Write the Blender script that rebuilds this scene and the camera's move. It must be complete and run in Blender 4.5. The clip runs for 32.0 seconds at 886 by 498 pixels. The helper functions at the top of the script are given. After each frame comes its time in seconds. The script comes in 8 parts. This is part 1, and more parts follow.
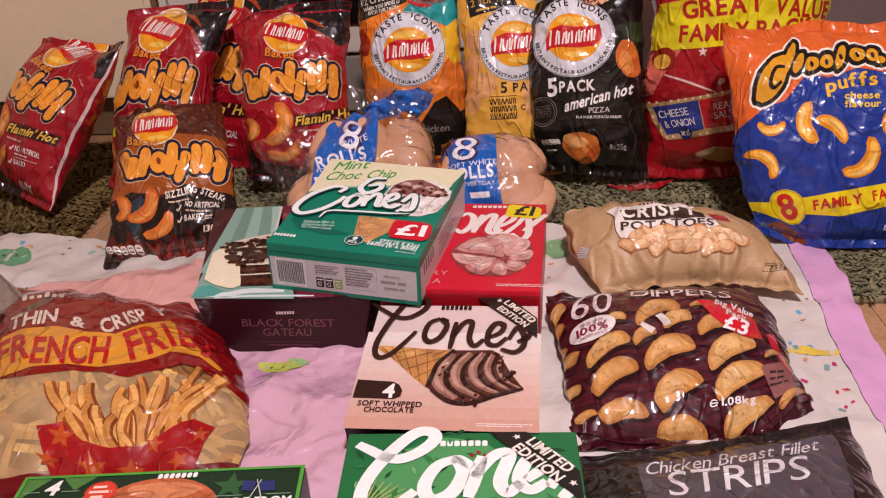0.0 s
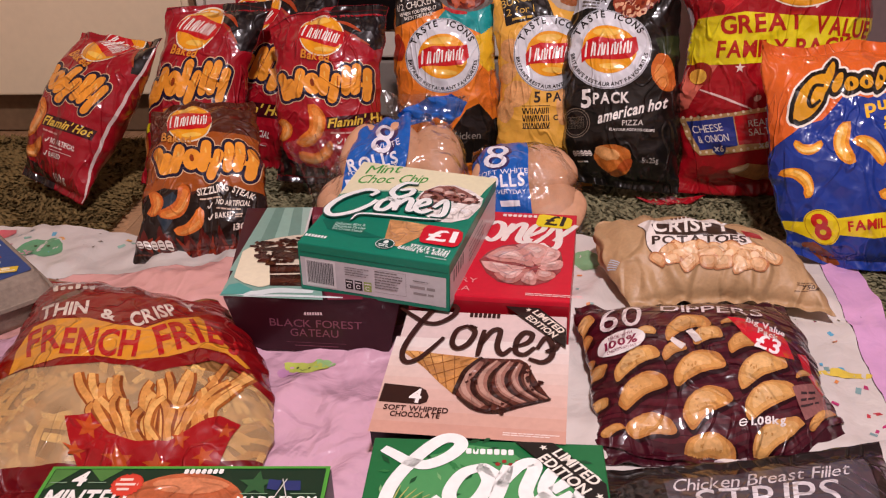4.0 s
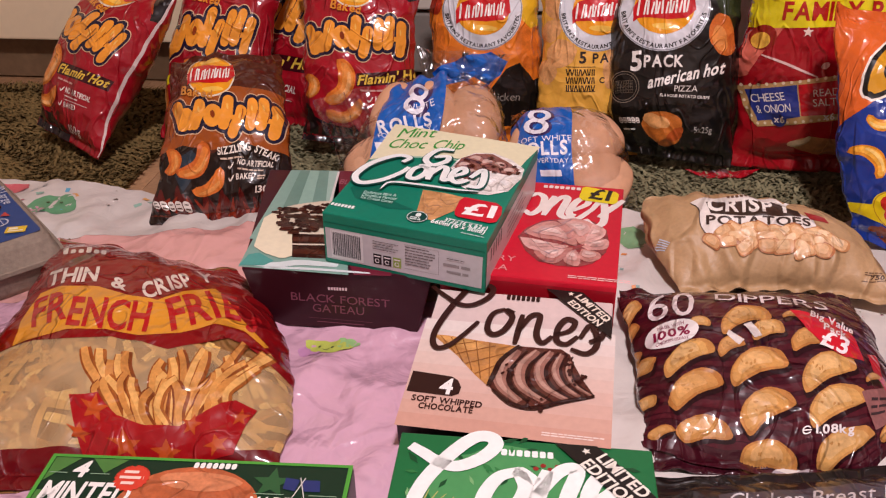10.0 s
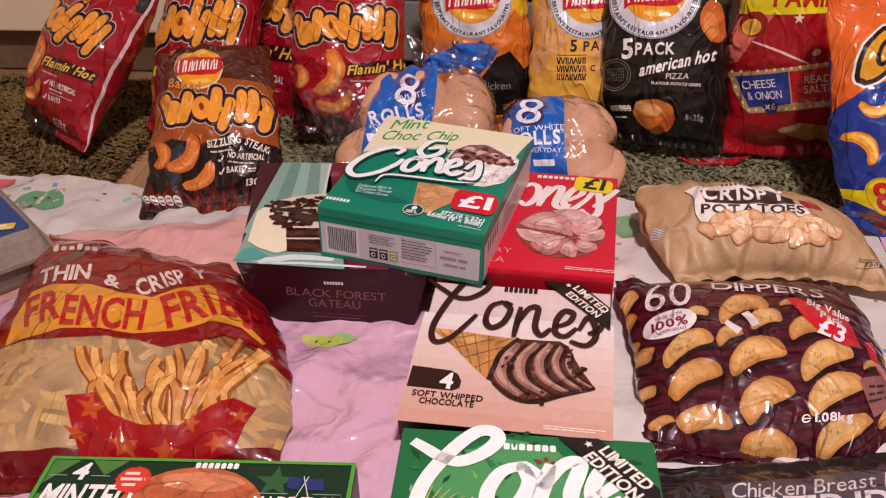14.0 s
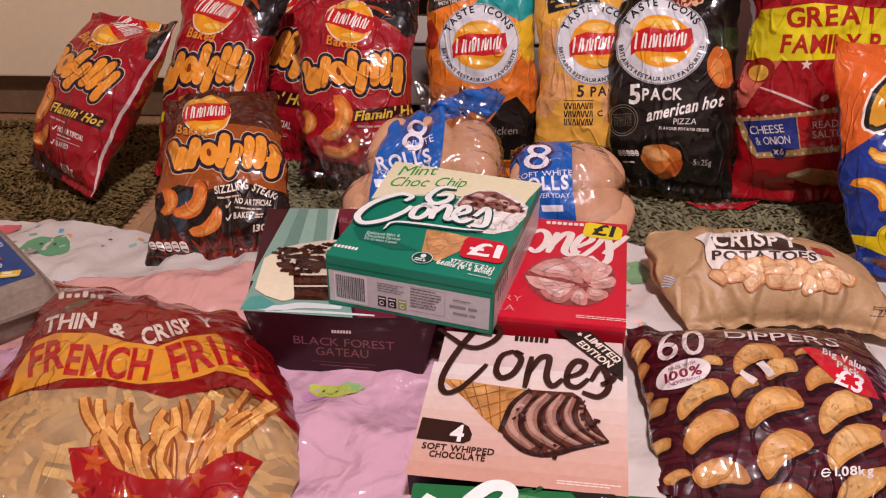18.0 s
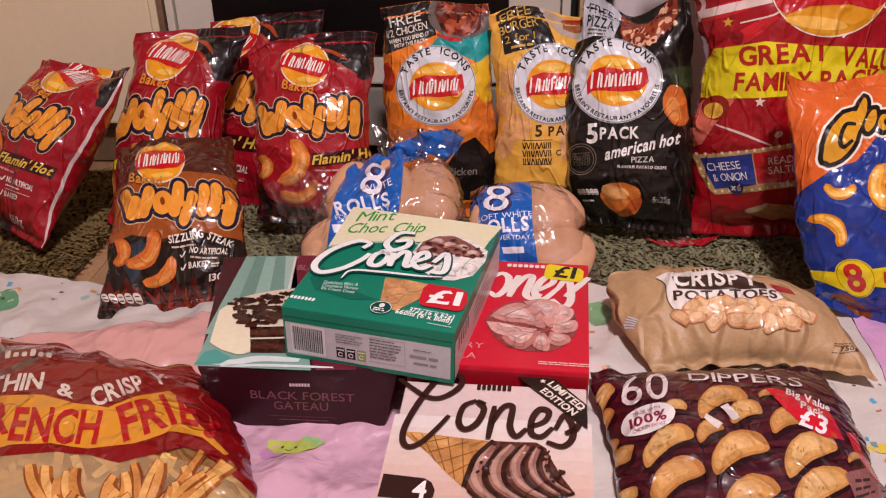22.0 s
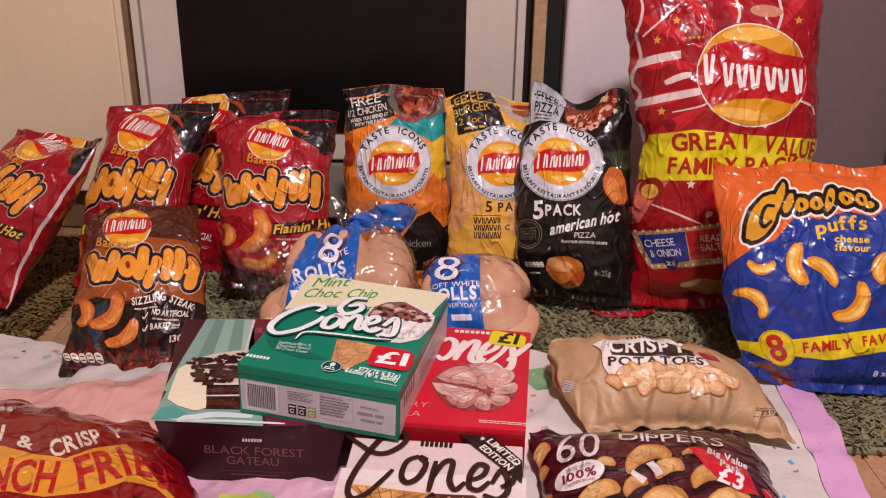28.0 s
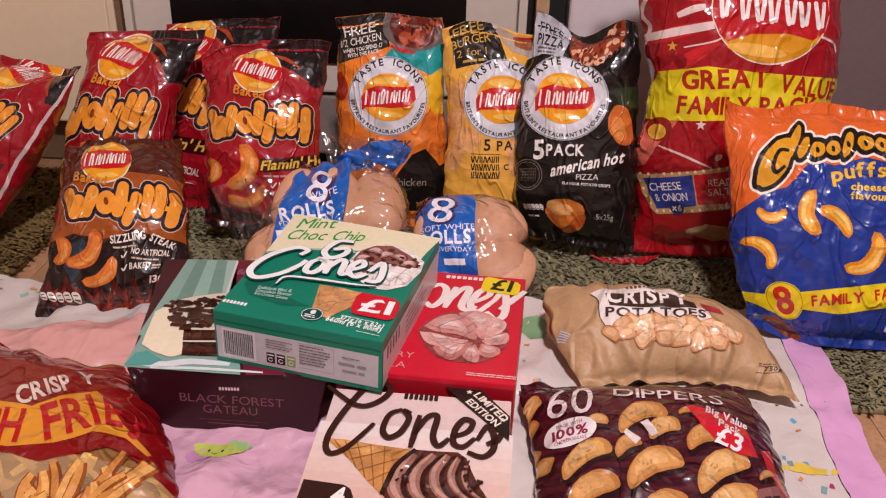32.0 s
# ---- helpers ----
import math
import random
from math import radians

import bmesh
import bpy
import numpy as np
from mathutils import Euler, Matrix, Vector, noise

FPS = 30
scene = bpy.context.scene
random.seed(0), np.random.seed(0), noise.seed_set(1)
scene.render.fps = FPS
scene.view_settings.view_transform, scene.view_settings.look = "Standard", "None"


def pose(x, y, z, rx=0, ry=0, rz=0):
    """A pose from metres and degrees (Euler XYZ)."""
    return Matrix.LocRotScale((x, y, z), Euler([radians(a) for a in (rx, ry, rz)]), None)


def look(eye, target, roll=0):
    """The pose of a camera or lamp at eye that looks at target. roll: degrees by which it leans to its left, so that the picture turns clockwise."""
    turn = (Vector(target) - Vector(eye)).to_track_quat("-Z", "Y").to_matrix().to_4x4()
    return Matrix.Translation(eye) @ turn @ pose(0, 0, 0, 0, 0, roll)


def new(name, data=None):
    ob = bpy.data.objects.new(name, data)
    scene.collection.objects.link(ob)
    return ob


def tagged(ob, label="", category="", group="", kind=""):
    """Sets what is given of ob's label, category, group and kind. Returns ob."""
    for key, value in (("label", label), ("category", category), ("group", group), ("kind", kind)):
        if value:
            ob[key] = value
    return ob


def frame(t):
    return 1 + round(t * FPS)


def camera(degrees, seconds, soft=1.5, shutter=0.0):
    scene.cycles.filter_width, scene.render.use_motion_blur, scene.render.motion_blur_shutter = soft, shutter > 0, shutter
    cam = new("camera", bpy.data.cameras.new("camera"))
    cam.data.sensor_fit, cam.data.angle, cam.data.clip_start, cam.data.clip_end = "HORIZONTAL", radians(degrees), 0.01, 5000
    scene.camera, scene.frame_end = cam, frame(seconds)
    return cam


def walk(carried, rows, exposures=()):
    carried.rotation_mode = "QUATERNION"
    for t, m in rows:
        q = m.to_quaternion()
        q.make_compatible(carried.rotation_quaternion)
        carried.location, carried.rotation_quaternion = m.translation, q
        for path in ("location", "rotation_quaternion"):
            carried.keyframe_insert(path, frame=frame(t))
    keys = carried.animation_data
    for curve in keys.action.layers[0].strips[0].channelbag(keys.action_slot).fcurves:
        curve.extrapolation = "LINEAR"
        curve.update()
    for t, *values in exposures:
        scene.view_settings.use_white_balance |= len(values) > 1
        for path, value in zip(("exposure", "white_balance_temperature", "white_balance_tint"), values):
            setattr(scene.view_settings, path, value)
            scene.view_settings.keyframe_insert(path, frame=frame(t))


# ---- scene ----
cam = camera(54.91, 32.0, soft=1.2)
PATH = [
    (0, (0.0656, -0.05, 0.5917), (-0.0485, 1.7155, -0.341), -3.31),
    (0.5, (0.0601, -0.0493, 0.5925), (-0.0584, 1.721, -0.3305), -2.49),
    (1, (0.0577, -0.0559, 0.598), (-0.0697, 1.7225, -0.3081), -2.11),
    (1.5, (0.0571, -0.0546, 0.5939), (-0.0865, 1.7266, -0.3043), -2.22),
    (2, (0.0582, -0.0544, 0.5937), (-0.0931, 1.7251, -0.3064), -2.29),
    (2.5, (0.0582, -0.0546, 0.5928), (-0.0898, 1.7241, -0.3096), -2.04),
    (3, (0.0592, -0.0545, 0.5953), (-0.0865, 1.7254, -0.3051), -2.02),
    (3.5, (0.0573, -0.0508, 0.5918), (-0.0933, 1.727, -0.312), -1.94),
    (4, (0.0519, -0.05, 0.59), (-0.1062, 1.7216, -0.3247), -1.76),
    (4.5, (0.0514, -0.05, 0.5889), (-0.1036, 1.7143, -0.3402), -1.59),
    (6.5, (0.0586, -0.0103, 0.5909), (-0.0822, 1.7349, -0.3758), -1.36),
    (7, (0.056, -0.0065, 0.5948), (-0.0936, 1.7428, -0.3631), -1.35),
    (7.5, (0.0535, -0.008, 0.5953), (-0.1055, 1.7436, -0.3569), -1.95),
    (8, (0.0565, -0.0006, 0.5885), (-0.1027, 1.7465, -0.3718), -2.29),
    (8.5, (0.0525, 0.0049, 0.5835), (-0.1109, 1.745, -0.3888), -1.89),
    (9, (0.043, 0.0082, 0.5815), (-0.1336, 1.7399, -0.4033), -1.27),
    (9.5, (0.0304, 0.0173, 0.5794), (-0.1616, 1.7387, -0.4207), -0.73),
    (10, (0.0308, 0.0294, 0.5743), (-0.1785, 1.7435, -0.4347), -0.83),
    (10.5, (0.0313, 0.0295, 0.5728), (-0.2146, 1.7339, -0.4443), -1.02),
    (11, (0.0279, 0.0681, 0.565), (-0.2898, 1.7521, -0.4661), -0.66),
    (11.5, (0.034, 0.1002, 0.5622), (-0.3324, 1.7616, -0.4892), -0.82),
    (12, (0.025, 0.0865, 0.566), (-0.3476, 1.7408, -0.4945), -0.56),
    (12.5, (0.0247, 0.0849, 0.567), (-0.3126, 1.7398, -0.5043), -0.37),
    (13, (0.0259, 0.0831, 0.5606), (-0.2301, 1.7436, -0.5242), 0.04),
    (13.5, (0.0164, 0.057, 0.5687), (-0.1803, 1.7332, -0.5044), -0.04),
    (14, (0.016, 0.0361, 0.579), (-0.1533, 1.7366, -0.46), -0.92),
    (14.5, (0.0088, 0.0309, 0.577), (-0.1503, 1.7434, -0.4438), -1.26),
    (16.5, (0.0028, 0.0192, 0.5783), (-0.2119, 1.7347, -0.4271), -0.95),
    (17, (0.0065, 0.024, 0.5755), (-0.2089, 1.7401, -0.429), -1.02),
    (17.5, (0.0076, 0.0386, 0.5759), (-0.194, 1.7627, -0.4175), -1.17),
    (18, (0.0083, 0.0483, 0.5832), (-0.1711, 1.7934, -0.3772), -1.06),
    (18.5, (0.0082, 0.0695, 0.5949), (-0.1343, 1.8397, -0.325), -0.70),
    (19, (0.0086, 0.0735, 0.596), (-0.098, 1.861, -0.2947), -0.39),
    (19.5, (0.0119, 0.0761, 0.5903), (-0.0786, 1.857, -0.3152), -0.33),
    (20, (0.0137, 0.077, 0.5927), (-0.0708, 1.8497, -0.3296), -0.47),
    (20.5, (0.0143, 0.0765, 0.5923), (-0.0708, 1.8494, -0.3294), -0.63),
    (21, (0.0162, 0.0751, 0.5893), (-0.0736, 1.8517, -0.3247), -0.79),
    (21.5, (0.0133, 0.0689, 0.594), (-0.0855, 1.8501, -0.3102), -1.10),
    (22, (0.0161, 0.0701, 0.5916), (-0.0883, 1.8546, -0.3055), -1.28),
    (22.5, (0.0191, 0.0677, 0.5856), (-0.0786, 1.8523, -0.3121), -1.02),
    (23, (0.0405, 0.0713, 0.5894), (-0.012, 1.8521, -0.3192), -0.89),
    (23.5, (0.0538, 0.0845, 0.5893), (0.072, 1.8554, -0.3399), -0.43),
    (24, (0.0599, 0.0923, 0.5883), (0.1111, 1.8498, -0.3648), 0.13),
    (24.5, (0.054, 0.09, 0.5847), (0.1213, 1.8506, -0.3618), 0.97),
    (26.5, (0.0383, 0.0527, 0.5889), (0.078, 1.8651, -0.2558), 1.49),
    (27, (0.0407, 0.0247, 0.6079), (0.0541, 1.8619, -0.1825), 1.10),
    (27.5, (0.0374, 0.006, 0.612), (0.026, 1.8616, -0.1341), 0.82),
    (28, (0.0393, 0.0044, 0.609), (0.0113, 1.8647, -0.1246), 0.79),
    (28.5, (0.0394, 0.0046, 0.6129), (0.0015, 1.8636, -0.1238), 0.68),
    (29, (0.0398, 0.0065, 0.611), (-0.0061, 1.8659, -0.1242), 0.67),
    (29.5, (0.0366, 0.0052, 0.6087), (-0.0149, 1.8611, -0.1348), 1.02),
    (30, (0.0347, 0.0029, 0.6015), (-0.0245, 1.8508, -0.1611), 1.72),
    (30.5, (0.036, 0.009, 0.5982), (-0.0332, 1.8451, -0.1917), 1.89),
    (31, (0.0406, 0.0216, 0.5973), (-0.0197, 1.8491, -0.2129), 2.07),
    (31.5, (0.0513, 0.0448, 0.5909), (0.0063, 1.8616, -0.244), 1.74),
    (32, (0.0594, 0.0621, 0.5973), (0.0159, 1.8595, -0.2788), 1.54),
]
walk(cam, [(t, look(eye, target, roll)) for t, eye, target, roll in PATH])

# ---- world and lamps ----
world = bpy.data.worlds.new("world")
scene.world = world
world.use_nodes = True
world.node_tree.nodes["Background"].inputs[0].default_value = (1.0, 0.88, 0.82, 1)
world.node_tree.nodes["Background"].inputs[1].default_value = 0.05


def area_lamp(name, where, aim, size, watts, colour):
    data = bpy.data.lights.new(name, "AREA")
    data.shape, data.size, data.energy, data.color = "DISK", size, watts, colour
    ob = new(name, data)
    ob.matrix_world = look(where, aim)
    return ob


LAMP = (0.22, -0.20, 2.26)
area_lamp("ceiling_lamp_light", LAMP, (LAMP[0], LAMP[1] + 0.001, 0), 0.22, 64, (1.0, 0.86, 0.92))
scene.view_settings.exposure = 0.0


# ---- materials ----
MATS = {}


def srgb(hexa):
    """Linear colour from a six-digit hexadecimal screen colour."""
    out = []
    for i in (0, 2, 4):
        c = int(hexa[i:i + 2], 16) / 255
        out.append(c / 12.92 if c <= 0.04045 else ((c + 0.055) / 1.055) ** 2.4)
    return tuple(out)


def mat(name, colour, rough=0.5, metal=0.0, coat=0.0, bump=(), vary=(8, 0.1), fine=(90, 0.06), spec=0.5, sheen=0.0, per=0.0, rvary=0.1, island=0.0, crease=(), facet=()):
    """A surface with colour variation at two scales; bump: rows of (scale, strength, distance)."""
    if name in MATS:
        return MATS[name]
    m = bpy.data.materials.new(name)
    m.use_nodes = True
    nt = m.node_tree
    b = nt.nodes["Principled BSDF"]
    link = nt.links.new
    tc = nt.nodes.new("ShaderNodeTexCoord")
    col = None
    base = nt.nodes.new("ShaderNodeRGB")
    base.outputs[0].default_value = (*colour, 1)
    col = base.outputs[0]
    for scale, amount in (vary, fine):
        if amount <= 0:
            continue
        n = nt.nodes.new("ShaderNodeTexNoise")
        n.inputs["Scale"].default_value = scale
        n.inputs["Detail"].default_value = 4
        link(tc.outputs["Object"], n.inputs["Vector"])
        r = nt.nodes.new("ShaderNodeMapRange")
        r.inputs[1].default_value, r.inputs[2].default_value = 0.25, 0.75
        r.inputs[3].default_value, r.inputs[4].default_value = 1 - amount, 1 + amount
        link(n.outputs["Fac"], r.inputs[0])
        mul = nt.nodes.new("ShaderNodeMix")
        mul.data_type, mul.blend_type = "RGBA", "MULTIPLY"
        mul.inputs[0].default_value = 1
        link(col, mul.inputs[6])
        link(r.outputs[0], mul.inputs[7])
        col = mul.outputs[2]
    if per or island:
        info = nt.nodes.new("ShaderNodeObjectInfo" if per else "ShaderNodeNewGeometry")
        r = nt.nodes.new("ShaderNodeMapRange")
        r.inputs[3].default_value, r.inputs[4].default_value = 1 - per - island, 1 + per + island
        link(info.outputs["Random" if per else "Random Per Island"], r.inputs[0])
        mul = nt.nodes.new("ShaderNodeMix")
        mul.data_type, mul.blend_type = "RGBA", "MULTIPLY"
        mul.inputs[0].default_value = 1
        link(col, mul.inputs[6])
        link(r.outputs[0], mul.inputs[7])
        col = mul.outputs[2]
    link(col, b.inputs["Base Color"])
    b.inputs["Metallic"].default_value = metal
    b.inputs["Coat Weight"].default_value = coat
    b.inputs["Coat Roughness"].default_value = 0.06
    b.inputs["Specular IOR Level"].default_value = spec
    b.inputs["Sheen Weight"].default_value = sheen
    n = nt.nodes.new("ShaderNodeTexNoise")
    n.inputs["Scale"].default_value = 14
    link(tc.outputs["Object"], n.inputs["Vector"])
    r = nt.nodes.new("ShaderNodeMapRange")
    r.inputs[3].default_value, r.inputs[4].default_value = rough * (1 - rvary), min(1, rough * (1 + rvary))
    link(n.outputs["Fac"], r.inputs[0])
    link(r.outputs[0], b.inputs["Roughness"])
    normal = None
    if crease:
        n = nt.nodes.new("ShaderNodeTexNoise")
        n.inputs["Scale"].default_value, n.inputs["Detail"].default_value, n.inputs["Distortion"].default_value = crease[0], 1.5, 1.4
        mp = nt.nodes.new("ShaderNodeMapping")
        mp.inputs["Scale"].default_value = (1.0, 0.8, 0.42)
        mp.inputs["Rotation"].default_value = (0.0, 0.35, 0.2)
        link(tc.outputs["Object"], mp.inputs["Vector"])
        link(mp.outputs[0], n.inputs["Vector"])
        less = nt.nodes.new("ShaderNodeMath")
        less.operation = "SUBTRACT"
        less.inputs[1].default_value = 0.5
        link(n.outputs["Fac"], less.inputs[0])
        size = nt.nodes.new("ShaderNodeMath")
        size.operation = "ABSOLUTE"
        link(less.outputs[0], size.inputs[0])
        r = nt.nodes.new("ShaderNodeMapRange")
        r.inputs[1].default_value, r.inputs[2].default_value, r.inputs[3].default_value, r.inputs[4].default_value = 0.0, crease[3] if len(crease) > 3 else 0.04, 1.0, 0.0
        r.interpolation_type = "SMOOTHSTEP"
        link(size.outputs[0], r.inputs[0])
        bp = nt.nodes.new("ShaderNodeBump")
        bp.inputs["Strength"].default_value, bp.inputs["Distance"].default_value = crease[1], crease[2]
        link(r.outputs[0], bp.inputs["Height"])
        normal = bp.outputs[0]
    for scale, strength, dist in facet:
        warp = nt.nodes.new("ShaderNodeTexNoise")
        warp.inputs["Scale"].default_value = scale * 0.6
        add = nt.nodes.new("ShaderNodeMix")
        add.data_type, add.blend_type = "RGBA", "ADD"
        add.inputs[0].default_value = 0.10
        link(tc.outputs["Object"], warp.inputs["Vector"])
        link(tc.outputs["Object"], add.inputs[6])
        link(warp.outputs["Color"], add.inputs[7])
        n = nt.nodes.new("ShaderNodeTexVoronoi")
        n.inputs["Scale"].default_value = scale
        link(add.outputs[2], n.inputs["Vector"])
        bp = nt.nodes.new("ShaderNodeBump")
        bp.inputs["Strength"].default_value, bp.inputs["Distance"].default_value = strength, dist
        link(n.outputs["Distance"], bp.inputs["Height"])
        if normal:
            link(normal, bp.inputs["Normal"])
        normal = bp.outputs[0]
    for scale, strength, dist in bump:
        n = nt.nodes.new("ShaderNodeTexNoise")
        n.inputs["Scale"].default_value = scale
        n.inputs["Detail"].default_value = 3
        n.inputs["Distortion"].default_value = 0.6
        link(tc.outputs["Object"], n.inputs["Vector"])
        bp = nt.nodes.new("ShaderNodeBump")
        bp.inputs["Strength"].default_value = strength
        bp.inputs["Distance"].default_value = dist
        link(n.outputs["Fac"], bp.inputs["Height"])
        if normal:
            link(normal, bp.inputs["Normal"])
        normal = bp.outputs[0]
    if normal:
        link(normal, b.inputs["Normal"])
        link(normal, b.inputs["Coat Normal"])
    MATS[name] = m
    return m


def film(hexa):
    """Glossy crinkled plastic film, printed in one colour."""
    return mat("film_" + hexa, srgb(hexa), 0.34, coat=0.9, spec=0.22, crease=(15, 0.45, 0.005), facet=((16, 0.30, 0.03), (36, 0.16, 0.012)), bump=((7, 0.22, 0.022),), vary=(25, 0.08), fine=(160, 0.05), rvary=0.3)


def card(hexa):
    """Lacquered printed carton board."""
    return mat("card_" + hexa, srgb(hexa), 0.40, coat=0.14, spec=0.3, bump=((6, 0.04, 0.01), (420, 0.05, 0.0006)), vary=(9, 0.05), fine=(140, 0.05))


def paper(hexa):
    """Matt brown-paper-look film."""
    return mat("paper_" + hexa, srgb(hexa), 0.5, crease=(9, 0.55, 0.008, 0.07), bump=((12, 0.5, 0.02), (60, 0.3, 0.005)), vary=(18, 0.08), fine=(240, 0.08))


def snack(hexa):
    """A printed food picture: mottled and glossy."""
    return mat("snack_" + hexa, srgb(hexa), 0.36, coat=0.6, spec=0.22, crease=(15, 0.45, 0.005), facet=((16, 0.30, 0.03), (36, 0.16, 0.012)), bump=((7, 0.22, 0.022),), vary=(70, 0.2), fine=(300, 0.14), rvary=0.3)


def clear_film(name, tint, gloss=1.0):
    """Clear crinkled cellophane: see-through, with its gloss driven by the angle."""
    if name in MATS:
        return MATS[name]
    m = bpy.data.materials.new(name)
    m.use_nodes = True
    nt = m.node_tree
    link = nt.links.new
    nt.nodes.remove(nt.nodes["Principled BSDF"])
    out = nt.nodes["Material Output"]
    clear = nt.nodes.new("ShaderNodeBsdfTransparent")
    clear.inputs[0].default_value = (*tint, 1)
    shine = nt.nodes.new("ShaderNodeBsdfGlossy")
    shine.inputs["Roughness"].default_value = 0.12
    tc = nt.nodes.new("ShaderNodeTexCoord")
    n = nt.nodes.new("ShaderNodeTexNoise")
    n.inputs["Scale"].default_value = 22
    n.inputs["Distortion"].default_value = 1.2
    link(tc.outputs["Object"], n.inputs["Vector"])
    bp = nt.nodes.new("ShaderNodeBump")
    bp.inputs["Strength"].default_value = 0.5
    bp.inputs["Distance"].default_value = 0.03
    link(n.outputs["Fac"], bp.inputs["Height"])
    link(bp.outputs[0], shine.inputs["Normal"])
    lw = nt.nodes.new("ShaderNodeLayerWeight")
    lw.inputs["Blend"].default_value = 0.5
    link(bp.outputs[0], lw.inputs["Normal"])
    fr = nt.nodes.new("ShaderNodeMath")
    fr.operation = "POWER"
    fr.inputs[1].default_value = 3.0
    link(lw.outputs["Facing"], fr.inputs[0])
    g = nt.nodes.new("ShaderNodeMath")
    g.operation = "MULTIPLY_ADD"
    g.inputs[1].default_value, g.inputs[2].default_value = gloss, 0.09
    link(fr.outputs[0], g.inputs[0])
    mix = nt.nodes.new("ShaderNodeMixShader")
    link(g.outputs[0], mix.inputs[0])
    link(clear.outputs[0], mix.inputs[1])
    link(shine.outputs[0], mix.inputs[2])
    link(mix.outputs[0], out.inputs[0])
    MATS[name] = m
    return m


def frosted_film():
    """Milky polythene: partly see-through, partly pale and glossy."""
    m = bpy.data.materials.new("frosted_film")
    m.use_nodes = True
    nt = m.node_tree
    b = nt.nodes["Principled BSDF"]
    b.inputs["Base Color"].default_value = (0.58, 0.40, 0.21, 1)
    b.inputs["Roughness"].default_value = 0.25
    tc = nt.nodes.new("ShaderNodeTexCoord")
    n = nt.nodes.new("ShaderNodeTexNoise")
    n.inputs["Scale"].default_value, n.inputs["Detail"].default_value, n.inputs["Distortion"].default_value = 16, 3, 0.8
    nt.links.new(tc.outputs["Object"], n.inputs["Vector"])
    r = nt.nodes.new("ShaderNodeMapRange")
    r.inputs[1].default_value, r.inputs[2].default_value, r.inputs[3].default_value, r.inputs[4].default_value = 0.30, 0.70, 0.25, 0.66
    nt.links.new(n.outputs["Fac"], r.inputs[0])
    nt.links.new(r.outputs[0], b.inputs["Alpha"])
    bp = nt.nodes.new("ShaderNodeBump")
    bp.inputs["Strength"].default_value, bp.inputs["Distance"].default_value = 0.3, 0.02
    nt.links.new(n.outputs["Fac"], bp.inputs["Height"])
    nt.links.new(bp.outputs[0], b.inputs["Normal"])
    return m


# ---- building blocks ----
def part(name, bm, material, parent=None, label="", smooth=False):
    me = bpy.data.meshes.new(name)
    bm.to_mesh(me)
    bm.free()
    me.materials.append(material)
    if smooth:
        me.polygons.foreach_set("use_smooth", [True] * len(me.polygons))
    ob = new(name, me)
    if parent:
        ob.parent = parent
    if label:
        ob["label"] = label
    return ob


def part_data(name, verts, faces, material, parent=None, label="", smooth=False):
    me = bpy.data.meshes.new(name)
    me.from_pydata([tuple(map(float, v)) for v in verts], [], [tuple(map(int, f)) for f in faces])
    me.update()
    me.materials.append(material)
    if smooth:
        me.polygons.foreach_set("use_smooth", [True] * len(me.polygons))
    ob = new(name, me)
    if parent:
        ob.parent = parent
    if label:
        ob["label"] = label
    return ob


def thing(name, m, label, category, group="", kind=""):
    ob = new(name)
    ob.empty_display_size = 0.02
    ob.matrix_world = m
    return tagged(ob, label, category, group, kind)


def box_bm(x0, x1, y0, y1, z0, z1, bevel=0.0, segments=2):
    bm = bmesh.new()
    bmesh.ops.create_cube(bm, size=1)
    for v in bm.verts:
        v.co = ((x0 + x1) / 2 + v.co.x * (x1 - x0), (y0 + y1) / 2 + v.co.y * (y1 - y0), (z0 + z1) / 2 + v.co.z * (z1 - z0))
    if bevel:
        bmesh.ops.bevel(bm, geom=list(bm.edges), offset=bevel, segments=segments, affect="EDGES", profile=0.6)
    return bm


# ---- flat artwork: a shape is (points N x 2, faces), in metres ----
def poly(*pts):
    return np.array(pts, float), [tuple(range(len(pts)))]


def rect(x0, y0, x1, y1):
    return poly((x0, y0), (x1, y0), (x1, y1), (x0, y1))


def rrect(x0, y0, x1, y1, r, k=4):
    pts = []
    for cx, cy, s in ((x1 - r, y1 - r, 0), (x0 + r, y1 - r, 90), (x0 + r, y0 + r, 180), (x1 - r, y0 + r, 270)):
        for i in range(k + 1):
            a = radians(s + 90 * i / k)
            pts.append((cx + r * math.cos(a), cy + r * math.sin(a)))
    return poly(*pts)


def disc(cx, cy, rx, ry=None, rot=0, n=32, irregular=0.0, seed=0, start=0, stop=360):
    ry = ry or rx
    rnd = random.Random(seed)
    ph = [rnd.uniform(0, 6.28) for _ in range(4)]
    pts = []
    whole = stop - start >= 360
    for i in range(n if whole else n + 1):
        a = radians(start + (stop - start) * i / n)
        k = 1 + irregular * (math.sin(2 * a + ph[0]) + 0.7 * math.sin(3 * a + ph[1]) + 0.5 * math.sin(5 * a + ph[2]) + 0.4 * math.sin(8 * a + ph[3]))
        x, y = rx * k * math.cos(a), ry * k * math.sin(a)
        c, s = math.cos(radians(rot)), math.sin(radians(rot))
        pts.append((cx + x * c - y * s, cy + x * s + y * c))
    return poly(*pts)


